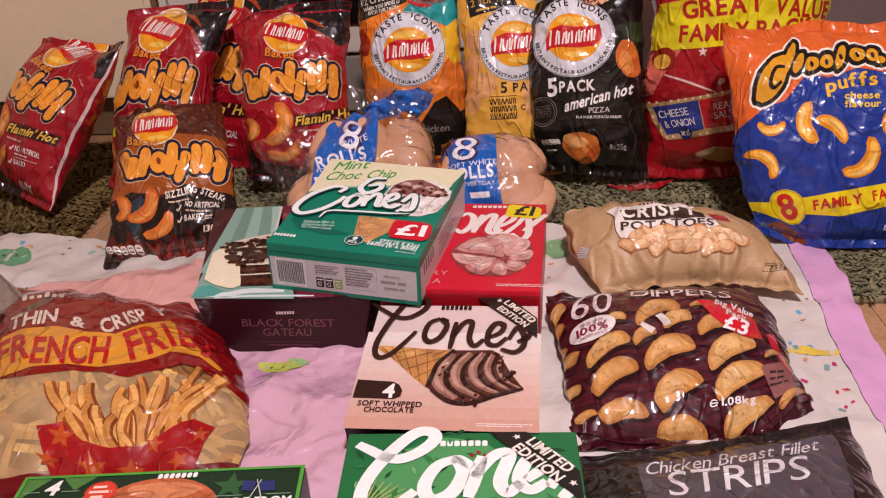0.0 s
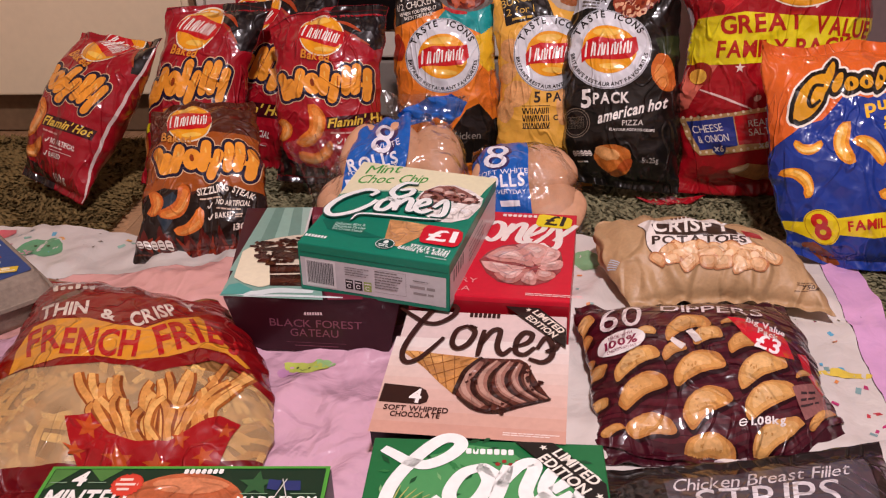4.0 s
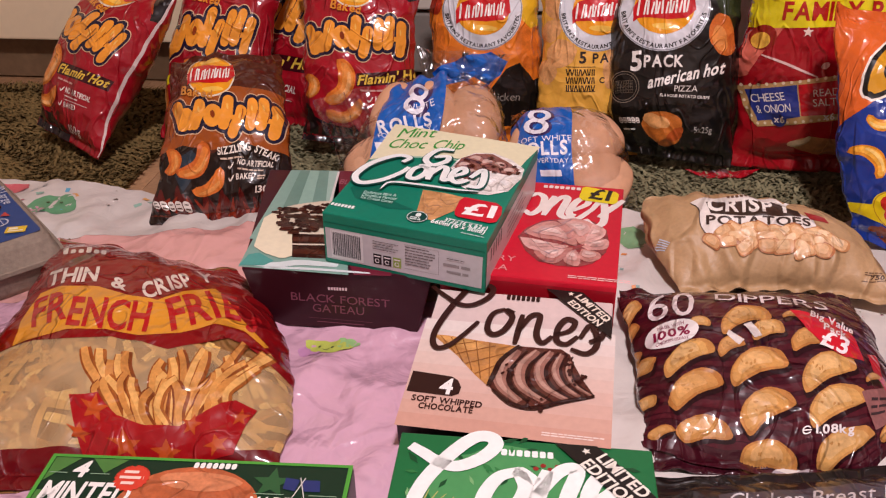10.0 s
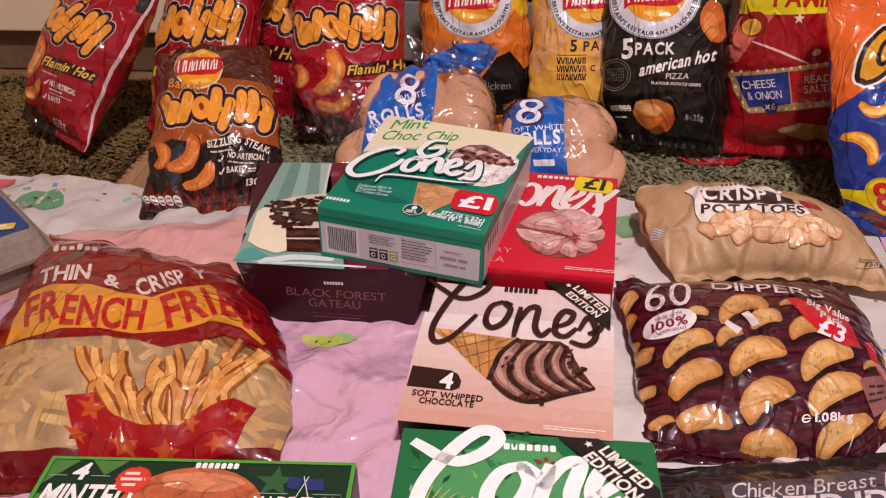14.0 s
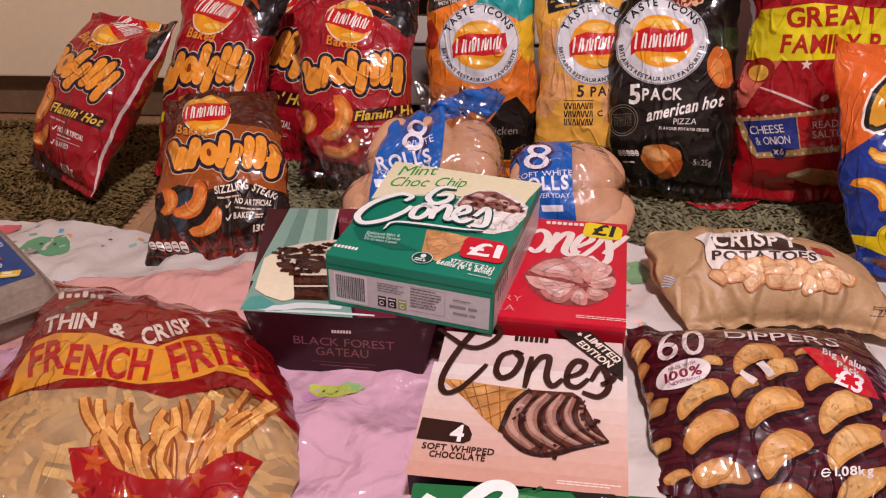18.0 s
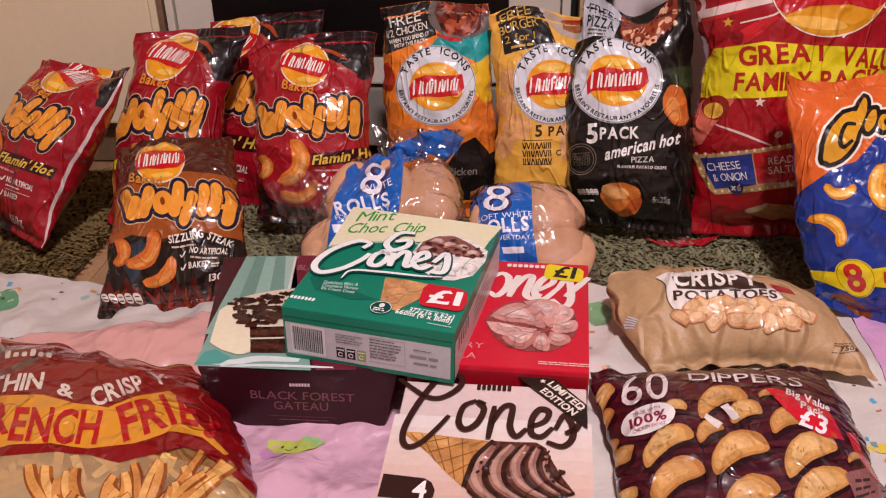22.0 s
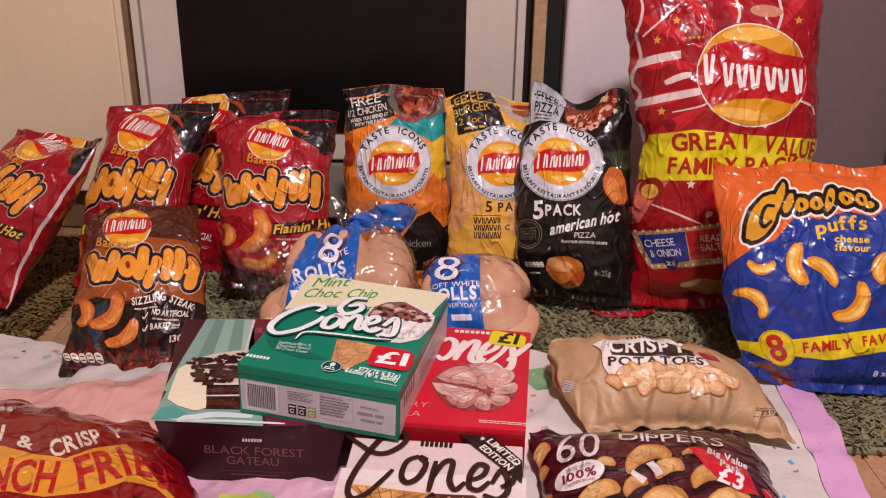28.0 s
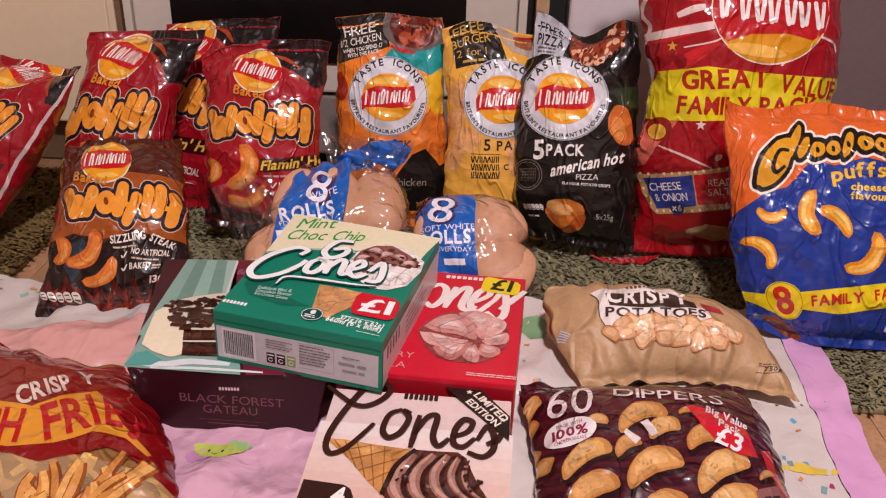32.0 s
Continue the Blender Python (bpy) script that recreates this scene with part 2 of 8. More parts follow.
def ring(cx, cy, r0, r1, n=40, start=0, stop=360):
    pts, faces = [], []
    for i in range(n + 1):
        a = radians(start + (stop - start) * i / n)
        pts += [(cx + r0 * math.cos(a), cy + r0 * math.sin(a)), (cx + r1 * math.cos(a), cy + r1 * math.sin(a))]
    for i in range(n):
        faces.append((2 * i, 2 * i + 1, 2 * i + 3, 2 * i + 2))
    return np.array(pts), faces


def star(cx, cy, r, rot=90, points=5, inner=0.42):
    return poly(*[(cx + (r if i % 2 == 0 else r * inner) * math.cos(radians(rot + 180 * i / points)), cy + (r if i % 2 == 0 else r * inner) * math.sin(radians(rot + 180 * i / points))) for i in range(2 * points)])


def crescent(cx, cy, r, thick, rot, span=150, n=22, irregular=0.06, seed=0):
    """A curved sausage, such as a corn puff or a battered dipper."""
    rnd = random.Random(seed)
    ph = rnd.uniform(0, 6)
    outer, inner = [], []
    for i in range(n + 1):
        f = i / n
        a = radians(rot - span / 2 + span * f)
        t = thick * (0.25 + 0.75 * math.sin(math.pi * (0.08 + 0.84 * f)) ** 0.5) * (1 + irregular * math.sin(9 * f + ph))
        outer.append((cx + (r + t / 2) * math.cos(a), cy + (r + t / 2) * math.sin(a)))
        inner.append((cx + (r - t / 2) * math.cos(a), cy + (r - t / 2) * math.sin(a)))
    pts = outer + inner
    faces = [(i, i + 1, n + 2 + i, n + 1 + i) for i in range(n)]
    pts = np.array(pts)
    caps = []
    for e, sgn in ((0, -1), (n, 1)):
        c = (np.array(outer[e]) + np.array(inner[e])) / 2
        d = np.array(outer[e]) - np.array(inner[e])
        tang = np.array((-d[1], d[0])) * 0.5 * sgn
        caps.append(c + tang * 0.9)
    pts = np.vstack([pts, caps])
    k = 2 * (n + 1)
    faces += [(0, n + 1, k), (n, k + 1, 2 * n + 1)]
    return pts, faces


def bean(cx, cy, rx, ry, rot, bend=0.3, n=28, irregular=0.03, seed=0):
    """A plump rounded piece, bent along its length."""
    p, f = disc(0, 0, 1, 1, 0, n, irregular, seed)
    p = np.sign(p) * np.abs(p) ** 0.66 * (rx, ry)
    p = np.stack([p[:, 0], p[:, 1] - bend * (p[:, 0] ** 2 / rx - rx * 0.35)], 1)
    return shift((p, f), cx, cy, rot=rot)


def curve_points(ctrl, per=8):
    c = [np.array(p, float) for p in ctrl]
    c = [2 * c[0] - c[1]] + c + [2 * c[-1] - c[-2]]
    out = []
    for i in range(1, len(c) - 2):
        for k in range(per):
            t = k / per
            p0, p1, p2, p3 = c[i - 1:i + 3]
            out.append(0.5 * (2 * p1 + (p2 - p0) * t + (2 * p0 - 5 * p1 + 4 * p2 - p3) * t * t + (3 * p1 - p0 - 3 * p2 + p3) * t ** 3))
    out.append(c[-2])
    return np.array(out)


def stroke(ctrl, width, per=8, taper=0.5, ends=True):
    """A brush stroke along a smooth curve; taper: how much thinner its ends are."""
    p = curve_points(ctrl, per)
    tan = np.gradient(p, axis=0)
    tan /= np.linalg.norm(tan, axis=1)[:, None] + 1e-9
    nor = np.stack([-tan[:, 1], tan[:, 0]], 1)
    f = np.linspace(0, 1, len(p))
    wid = width / 2 * (1 - taper + taper * np.sin(np.pi * f) ** 0.7)
    pts = np.vstack([p + nor * wid[:, None], p - nor * wid[:, None]])
    n = len(p)
    faces = [(n + i, n + i + 1, i + 1, i) for i in range(n - 1)]
    return pts, faces


def capsule(x0, y0, x1, y1, w):
    a = math.degrees(math.atan2(y1 - y0, x1 - x0))
    pts = [(x1 + w / 2 * math.cos(radians(a + t)), y1 + w / 2 * math.sin(radians(a + t))) for t in range(-90, 91, 18)]
    pts += [(x0 + w / 2 * math.cos(radians(a + t)), y0 + w / 2 * math.sin(radians(a + t))) for t in range(90, 271, 18)]
    return poly(*pts)


def merge(*shapes):
    pts, faces, k = [], [], 0
    for p, f in shapes:
        if len(p) == 0:
            continue
        pts.append(p)
        faces += [tuple(i + k for i in face) for face in f]
        k += len(p)
    return (np.vstack(pts), faces) if pts else (np.zeros((0, 2)), [])


def shift(shape, dx=0, dy=0, scale=1.0, rot=0, slant=0.0, sx=1.0):
    p, f = shape
    q = p * (scale * sx, scale)
    q = np.stack([q[:, 0] + slant * q[:, 1], q[:, 1]], 1)
    c, s = math.cos(radians(rot)), math.sin(radians(rot))
    return np.stack([q[:, 0] * c - q[:, 1] * s + dx, q[:, 0] * s + q[:, 1] * c + dy], 1), f


# glyphs of the built-in font, taken once
CHARS = "ABCDEFGHIKLMNOPRSTUVWYZabcdefghiklmnoprstuvwy0123456789&£%(),.'/x:!-"
GLYPH = {}


def load_glyphs():
    made = []
    for heavy in (0.0, 0.028):
        for ch in CHARS:
            cu = bpy.data.curves.new("glyph", "FONT")
            cu.body, cu.resolution_u, cu.offset = ch, 3, heavy
            made.append((heavy, ch, new("glyph", cu)))
    bpy.context.view_layer.update()
    deps = bpy.context.evaluated_depsgraph_get()
    for heavy, ch, ob in made:
        me = bpy.data.meshes.new_from_object(ob.evaluated_get(deps))
        p = np.array([v.co[:2] for v in me.vertices]) if len(me.vertices) else np.zeros((0, 2))
        GLYPH[heavy > 0, ch] = (p, [tuple(f.vertices) for f in me.polygons])
        bpy.data.meshes.remove(me)
    for _, _, ob in made:
        cu = ob.data
        bpy.data.objects.remove(ob)
        bpy.data.curves.remove(cu)


load_glyphs()


def text(body, x=0, y=0, size=0.01, rot=0, bold=False, slant=0.0, sx=1.0, gap=0.07, align="left", arc=0.0, arcmid=90, wave=0.0, width=0.0):
    """Lettering with capitals of about the given height, and of a given width where one is named. arc: radius of a circle round (x, y) on which it runs."""
    shapes, at = [], 0.0
    k = size / 0.69
    spots = []
    for ch in body:
        if ch == " ":
            at += 0.30
            continue
        p, f = GLYPH[bold, ch]
        lo, hi = p[:, 0].min(), p[:, 0].max()
        spots.append((ch, at, hi - lo, lo))
        at += hi - lo + gap
    if width:
        sx = width / ((at - gap) * k)
    total = (at - gap) * k * sx
    for ch, a, wd, lo in spots:
        p, f = GLYPH[bold, ch]
        g = (p - (lo, 0), f)
        if arc:
            mid = (a + wd / 2) * k * sx - total / 2
            ang = radians(arcmid) - mid / arc
            shapes.append(shift(shift((g[0] - (wd / 2, 0), f), scale=k, sx=sx, rot=math.degrees(ang) - (90 if arc > 0 else 270)), x + abs(arc) * math.cos(ang), y + abs(arc) * math.sin(ang)))
        else:
            shapes.append(shift(g, a * k * sx, wave * math.sin(a * 1.7) * size, scale=k, sx=sx, slant=slant))
    out = merge(*shapes)
    if arc:
        return out
    dx = {"left": 0, "centre": -total / 2, "right": -total}[align]
    return shift((out[0] + (dx, 0), out[1]), x, y, rot=rot)


def bars(x, y, width, rows, size, step, seed=1, rot=0, align="left"):
    """Small print that nobody can read: plain bars of its size."""
    rnd = random.Random(seed)
    shapes = []
    for r in range(rows):
        at, end = 0.0, width * rnd.uniform(0.7, 1.0)
        while at < end:
            wd = min(rnd.uniform(2.0, 6.0) * size, end - at)
            shapes.append(rect(at, -r * step, at + wd, -r * step + size))
            at += wd + size * 0.6
    out = merge(*shapes)
    return shift(out, x, y, rot=rot)


def split_long(pts, faces, longest):
    """Triangles with no edge longer than that, with shared edges split alike."""
    pts = [tuple(p) for p in pts]
    tris = []
    for f in faces:
        if len(f) == 3:
            tris.append(f)
        elif len(f) == 4:
            tris += [(f[0], f[1], f[2]), (f[0], f[2], f[3])]
        else:
            bm = bmesh.new()
            vs = [bm.verts.new((*pts[i], 0)) for i in f]
            for v, i in zip(vs, f):
                v.index = i
            face = bm.faces.new(vs)
            idx = {v: i for v, i in zip(vs, f)}
            bmesh.ops.triangulate(bm, faces=[face])
            tris += [tuple(idx[v] for v in t.verts) for t in bm.faces]
            bm.free()
    for _ in range(7):
        mids, out, more = {}, [], False

        def mid(i, j):
            key = (min(i, j), max(i, j))
            if key not in mids:
                a, b = pts[i], pts[j]
                if (a[0] - b[0]) ** 2 + (a[1] - b[1]) ** 2 <= longest * longest:
                    mids[key] = -1
                else:
                    mids[key] = len(pts)
                    pts.append(((a[0] + b[0]) / 2, (a[1] + b[1]) / 2))
            return mids[key]

        for a, b, c in tris:
            m = [mid(a, b), mid(b, c), mid(c, a)]
            k = sum(v >= 0 for v in m)
            if k == 0:
                out.append((a, b, c))
                continue
            more = True
            if k == 3:
                out += [(a, m[0], m[2]), (m[0], b, m[1]), (m[2], m[1], c), (m[0], m[1], m[2])]
                continue
            while m[0] < 0 or (k == 2 and m[1] < 0):
                a, b, c, m = b, c, a, [m[1], m[2], m[0]]
            if k == 1:
                out += [(a, m[0], c), (m[0], b, c)]
            else:
                out += [(m[0], b, m[1]), (a, m[0], m[1]), (a, m[1], c)]
        tris = out
        if not more:
            break
    return np.array(pts), tris


class Plane:
    """A flat face of a carton: artwork lies on it along two axes."""
    longest = 0.5

    def __init__(self, origin, right, up):
        self.o, self.r, self.u = (np.array(v, float) for v in (origin, right, up))
        self.n = np.cross(self.r, self.u)

    def lay(self, p, lift):
        return self.o + p[:, :1] * self.r + p[:, 1:] * self.u + lift * self.n


class Pillow:
    """A filled bag: a sheet that bends upwards, with the bulge of what is in it, folds near its seals and soft crinkles.
    left, right, foot, crest: how far each edge of this bag is pulled out, at five places along it; art: how its print sits on it."""
    longest = 0.006
    KV, KU = np.linspace(0, 1, 5), np.linspace(-1, 1, 5)

    def __init__(self, w0, w1, h, thick, lean0, lean1, back=0.5, seal=0.05, crinkle=0.0017, fold=0.005, seed=0, twist=0.0, sharp=3.0, sag=0.0, lumps=0.0, shear=0.0, slope=0.0, crown=(0.012, 2.0, 0.5), curl=0.010, waist=-0.05, bow=0.0, left=(0, 0, 0, 0, 0), right=(0, 0, 0, 0, 0), foot=(0, 0, 0, 0, 0), crest=(0, 0, 0, 0, 0), art=()):
        self.w0, self.w1, self.h, self.thick, self.l0, self.l1 = w0, w1, h, thick, lean0, lean1
        self.back, self.seal, self.cr, self.fold, self.twist = back, seal, crinkle, fold, twist
        self.sharp, self.sag, self.lumps, self.shear, self.slope = sharp, sag, lumps, shear, slope
        self.crown, self.curl, self.waist, self.bow = crown, curl, waist, bow
        rnd = random.Random(seed)
        self.waves = [(rnd.uniform(70, 230), rnd.uniform(0, 3.14), rnd.uniform(0, 6.28)) for _ in range(7)]
        self.fans = [(rnd.uniform(60, 210), rnd.uniform(0, 6.28), rnd.uniform(0.4, 1)) for _ in range(4)]
        self.bumps = [(rnd.uniform(-0.9, 0.9), rnd.uniform(0.1, 0.9), rnd.uniform(0.016, 0.03)) for _ in range(26)]
        self.left, self.right, self.foot, self.crest, self.art = left, right, foot, crest, art
        self.run = np.linspace(-0.2, 1.3, 301)
        th = np.radians(lean0 + (lean1 - lean0) * np.clip(self.run, 0, 2))
        cy, cz = np.cumsum(np.cos(th)) * h / 200, np.cumsum(np.sin(th)) * h / 200
        self.cy, self.cz = cy - cy[40], cz - cz[40]

    def width(self, v):
        return (self.w0 + (self.w1 - self.w0) * v) * (1 + self.waist * np.sin(np.pi * np.clip(v, 0, 1)))

    def at(self, u, v, side):
        vv = np.clip(v, 0, 1)
        amp, freq, ph = self.crown
        vs = vv * (1 + self.slope * u) + amp * vv ** 6 * np.cos(freq * u * 1.6 + ph)
        vs = vs + (np.interp(u, self.KU, self.crest) * vv ** 3 + np.interp(u, self.KU, self.foot) * (1 - vv) ** 3) / self.h
        y, z = np.interp(vs, self.run, self.cy), np.interp(vs, self.run, self.cz)
        th = np.radians(self.l0 + (self.l1 - self.l0) * vv)
        w = self.width(vv) / 2
        s = self.seal
        f = np.clip((vv - s) / (1 - 2 * s), 0, 1)
        prof = np.sin(np.pi * f) ** 0.5
        prof = prof * (1 + self.sag * (0.5 - f))
        across = np.clip(1 - np.abs(u) ** self.sharp, 0, 1) ** 0.62
        t = self.thick * prof * across
        a, b = u * w, vv * self.h
        d = 0
        for k, ang, ph in self.waves:
            d = d + (1 - 2 * np.sqrt(np.sin(0.5 * (k * (a * math.cos(ang) + b * math.sin(ang)) + ph)) ** 2 + 0.02))
        d = d * self.cr / 3 * (1 - np.abs(u) ** 4)
        e = np.exp(-np.clip(b, 0, 9) / 0.045) + np.exp(-np.clip(self.h - b, 0, 9) / 0.045)
        g = 0
        for k, ph, amp in self.fans:
            g = g + amp * np.sin(k * a + ph)
        d = d + self.fold * 0.5 * g * e
        if self.lumps:
            for cu, cv, r in self.bumps:
                d = d + self.lumps * np.exp(-((a - cu * w) ** 2 + (b - cv * self.h) ** 2) / r ** 2) * across
        off = np.where(side > 0, t + d, -t * self.back + d)
        off = off + np.where(side > 0, 0.0004, -0.0004)
        off = off + self.twist * u * vv
        off = off + self.curl * np.sin(2.6 * u + self.fans[0][1]) * np.exp(-np.clip(self.h - b, 0, 9) / 0.05)
        wob = 0.0032 * np.sin(33 * b + self.waves[0][2] + u) + 0.0016 * np.sin(91 * b + self.waves[1][2] + 2 * u) + 0.0007 * np.sin(240 * b + self.waves[2][2])
        px = a + wob * np.sign(u) * np.abs(u) ** 3 + self.shear * vv + self.bow * np.sin(np.pi * vv)
        px = px + np.interp(vv, self.KV, self.left) * (1 - u) / 2 + np.interp(vv, self.KV, self.right) * (1 + u) / 2
        return np.stack([px, y - np.sin(th) * off, z + np.cos(th) * off], -1)

    def lay(self, p, lift):
        if self.art:
            q = np.stack([np.ones(len(p)), p[:, 0], p[:, 1], p[:, 0] * p[:, 1] * 5, p[:, 0] ** 2 * 5, p[:, 1] ** 2 * 5], 1)
            p = q @ np.array(self.art).T
        v = np.clip(p[:, 1] / self.h, 0.001, 0.999)
        u = np.clip(p[:, 0] / (self.width(v) / 2), -0.994, 0.994)
        one = np.ones(len(u))
        c = self.at(u, v, one)
        du = self.at(u + 0.01, v, one) - self.at(u - 0.01, v, one)
        dv = self.at(u, v + 0.01, one) - self.at(u, v - 0.01, one)
        n = np.cross(du, dv)
        n /= np.linalg.norm(n, axis=1)[:, None] + 1e-12
        return c + n * lift * 0.65

    def mesh(self, nu=72, nv=96):
        us = np.sin(np.linspace(-1, 1, nu + 1) * math.pi / 2)
        vs = np.linspace(0, 1, nv + 1)
        U, V = np.meshgrid(us, vs)
        front, rear = self.at(U, V, np.ones_like(U)), self.at(U, V, -np.ones_like(U))
        k = (nu + 1) * (nv + 1)
        ix = lambda i, j: j * (nu + 1) + i  # noqa: E731
        faces = []
        for j in range(nv):
            for i in range(nu):
                q = (ix(i, j), ix(i + 1, j), ix(i + 1, j + 1), ix(i, j + 1))
                faces += [q, tuple(k + n for n in reversed(q))]
        for j in range(nv):
            faces += [(ix(0, j), ix(0, j + 1), k + ix(0, j + 1), k + ix(0, j)), (ix(nu, j + 1), ix(nu, j), k + ix(nu, j), k + ix(nu, j + 1))]
        for i in range(nu):
            faces += [(ix(i + 1, 0), ix(i, 0), k + ix(i, 0), k + ix(i + 1, 0)), (ix(i, nv), ix(i + 1, nv), k + ix(i + 1, nv), k + ix(i, nv))]
        return np.vstack([front.reshape(-1, 3), rear.reshape(-1, 3)]), faces


# prints whose pieces are told apart one by one
SINGLES = {"lettering", "wafer_line", "dipper_spot", "flame", "potato_picture", "cream_swirl", "confetti_print", "dipper_picture", "fry_picture", "pale_fry", "star_picture", "topping", "meal_piece",
           "chip", "chocolate_flake", "chocolate_curl", "ice_fold", "leaf_print", "crumb_streak", "flavour_panel", "tick", "wordmark_blob", "ray", "white_outline",
           "crisp_picture", "wordmark_bar", "stamp_bar", "dial", "dial_bar", "barcode_bar", "small_print", "brand_bar", "rule", "frame_dot", "emblem_shine", "wordmark_shine", "wordmark_line", "cream_layer", "plank_line", "salad_picture", "symbol_box", "cone_drawing", "gold_drawing", "flag_stripe", "red_stripe", "frost", "pale_glow"}


def islands(pts, faces):
    """The unconnected pieces of a shape."""
    up = list(range(len(pts)))

    def root(i):
        while up[i] != i:
            up[i] = up[up[i]]
            i = up[i]
        return i

    for f in faces:
        for i in f[1:]:
            up[root(i)] = root(f[0])
    groups = {}
    for f in faces:
        groups.setdefault(root(f[0]), []).append(f)
    out = []
    for fs in groups.values():
        used = sorted({i for f in fs for i in f})
        at = {i: k for k, i in enumerate(used)}
        out.append((pts[used], [tuple(at[i] for i in f) for f in fs]))
    return out


def print_on(owner, name, shape, material, sheet, lift=0.0006, label=""):
    """Artwork laid on a sheet, as a part of its thing."""
    if len(shape[0]) == 0:
        return None
    if name in SINGLES:
        pieces = islands(*shape)
        if len(pieces) > 1:
            return [print_on(owner, name, piece, material, sheet, lift + 0.00001 * i, label) for i, piece in enumerate(pieces)] and None
    p, f = split_long(*shape, sheet.longest)
    return part_data(name, sheet.lay(p, lift), f, material, owner, label, smooth=sheet.longest < 0.1)


def food(ob, sheet, name, at, size, rot, bend, tones, lift, seed=0, label=""):
    """The picture of one plump piece of food, in three tones from its browned edge to its lit middle."""
    base = ob
    for k, tone in enumerate(tones):
        g = (1.0, 0.84, 0.56)[k]
        up = size[1] * (0, 0.05, 0.22)[k]
        a = radians(rot + 90)
        made = print_on(base, name if k == 0 else "glaze", bean(at[0] + up * math.cos(a) - 0.04 * k * size[0], at[1] + up * math.sin(a), size[0] * g, size[1] * g, rot, bend, 28 if k == 0 else 20, 0.035, seed + k), snack(tone), sheet, lift + 0.0004 * k, label if k == 0 else "")
        base = base if k else made


def bag(name, base, yaw, roll, sheet, base_film, label, category, group=""):
    """A filled bag standing or lying with the middle of its lower seal at base."""
    m = Matrix.Translation(base) @ Matrix.Rotation(radians(yaw), 4, "Z")
    th = math.radians(sheet.l0)
    axis = Vector((0, -math.sin(th), math.cos(th)))
    m = m @ Matrix.Rotation(radians(roll), 4, axis)
    ob = thing(name, m, label, category, group)
    v, f = sheet.mesh()
    part_data("pouch", v, f, base_film, ob, smooth=True)
    return ob


# ---- the room ----
def slab(name, x0, x1, y0, y1, z0, z1, material, label="", bevel=0.0, kind="structure", category=""):
    ob = part(name, box_bm(x0, x1, y0, y1, z0, z1, bevel), material, None)
    return tagged(ob, label, category or name.split("_")[0], "", kind)


WALL = mat("wall_paint", (0.19, 0.135, 0.13), 0.6, bump=((60, 0.1, 0.002), (300, 0.08, 0.0006)), vary=(3, 0.06))
DIM = mat("dim_wall_paint", (0.46, 0.38, 0.33), 0.7, bump=((60, 0.1, 0.002),), vary=(3, 0.06))
CEIL = mat("ceiling_paint", (0.70, 0.66, 0.60), 0.8, bump=((80, 0.1, 0.001),))
CREAM = mat("cream_panel", (0.86, 0.71, 0.48), 0.30, bump=((5, 0.05, 0.01),), vary=(4, 0.05), fine=(60, 0.03))
WHITE = mat("white_enamel", (0.70, 0.64, 0.54), 0.32, bump=((6, 0.04, 0.01),), vary=(5, 0.05), fine=(80, 0.03))
FRIDGE = mat("white_laminate", (0.80, 0.73, 0.73), 0.3, bump=((6, 0.04, 0.01),), vary=(4, 0.05), fine=(80, 0.03))
GLASS = mat("black_oven_glass", (0.006, 0.005, 0.005), 0.3, coat=0.0, spec=0.3, vary=(3, 0.3), fine=(30, 0.2), bump=((9, 0.02, 0.01),))
PINE = mat("pine_edge", (0.50, 0.33, 0.18), 0.5, vary=(20, 0.15), fine=(120, 0.15), bump=((120, 0.15, 0.001),))
BROWN = mat("brown_edge", (0.22, 0.13, 0.07), 0.5, vary=(20, 0.2), fine=(120, 0.15))
PLINTH = mat("plinth_board", (0.17, 0.105, 0.055), 0.55, vary=(6, 0.2), fine=(70, 0.15), bump=((40, 0.1, 0.002),))
DARK = mat("gap_shade", (0.01, 0.009, 0.008), 0.7)

RX0, RX1, RY0, RY1, RH = -1.95, 1.15, -1.6, 1.98, 2.4
# the north wall is unseen, kept pale so the plastic cloth mirrors it
slab("wall_north", RX0 - 0.1, RX1 + 0.1, RY1, RY1 + 0.1, 0, RH, CREAM, "unseen wall behind the kitchen units, pale to reflect in the cloth")
slab("wall_south", RX0 - 0.1, RX1 + 0.1, RY0 - 0.1, RY0, 0, RH, DIM, "plain painted wall")
slab("wall_west", RX0 - 0.1, RX0, RY0, RY1, 0, RH, DIM, "plain painted wall")
slab("wall_east", RX1, RX1 + 0.1, RY0, RY1, 0, RH, WALL, "mauve painted side wall")
slab("ceiling", RX0 - 0.1, RX1 + 0.1, RY0 - 0.1, RY1 + 0.1, RH, RH + 0.1, CEIL, "plain white ceiling")
# the floor lies a plank's thickness below the planks that are laid one by one
FLOORMAT = mat("parquet_far", (0.36, 0.20, 0.10), 0.42, vary=(14, 0.2), fine=(90, 0.2), bump=((50, 0.1, 0.001),))
slab("floor", RX0 - 0.1, RX1 + 0.1, RY0 - 0.1, RY1 + 0.1, -0.12, -0.004, FLOORMAT, "worn wooden parquet floor")

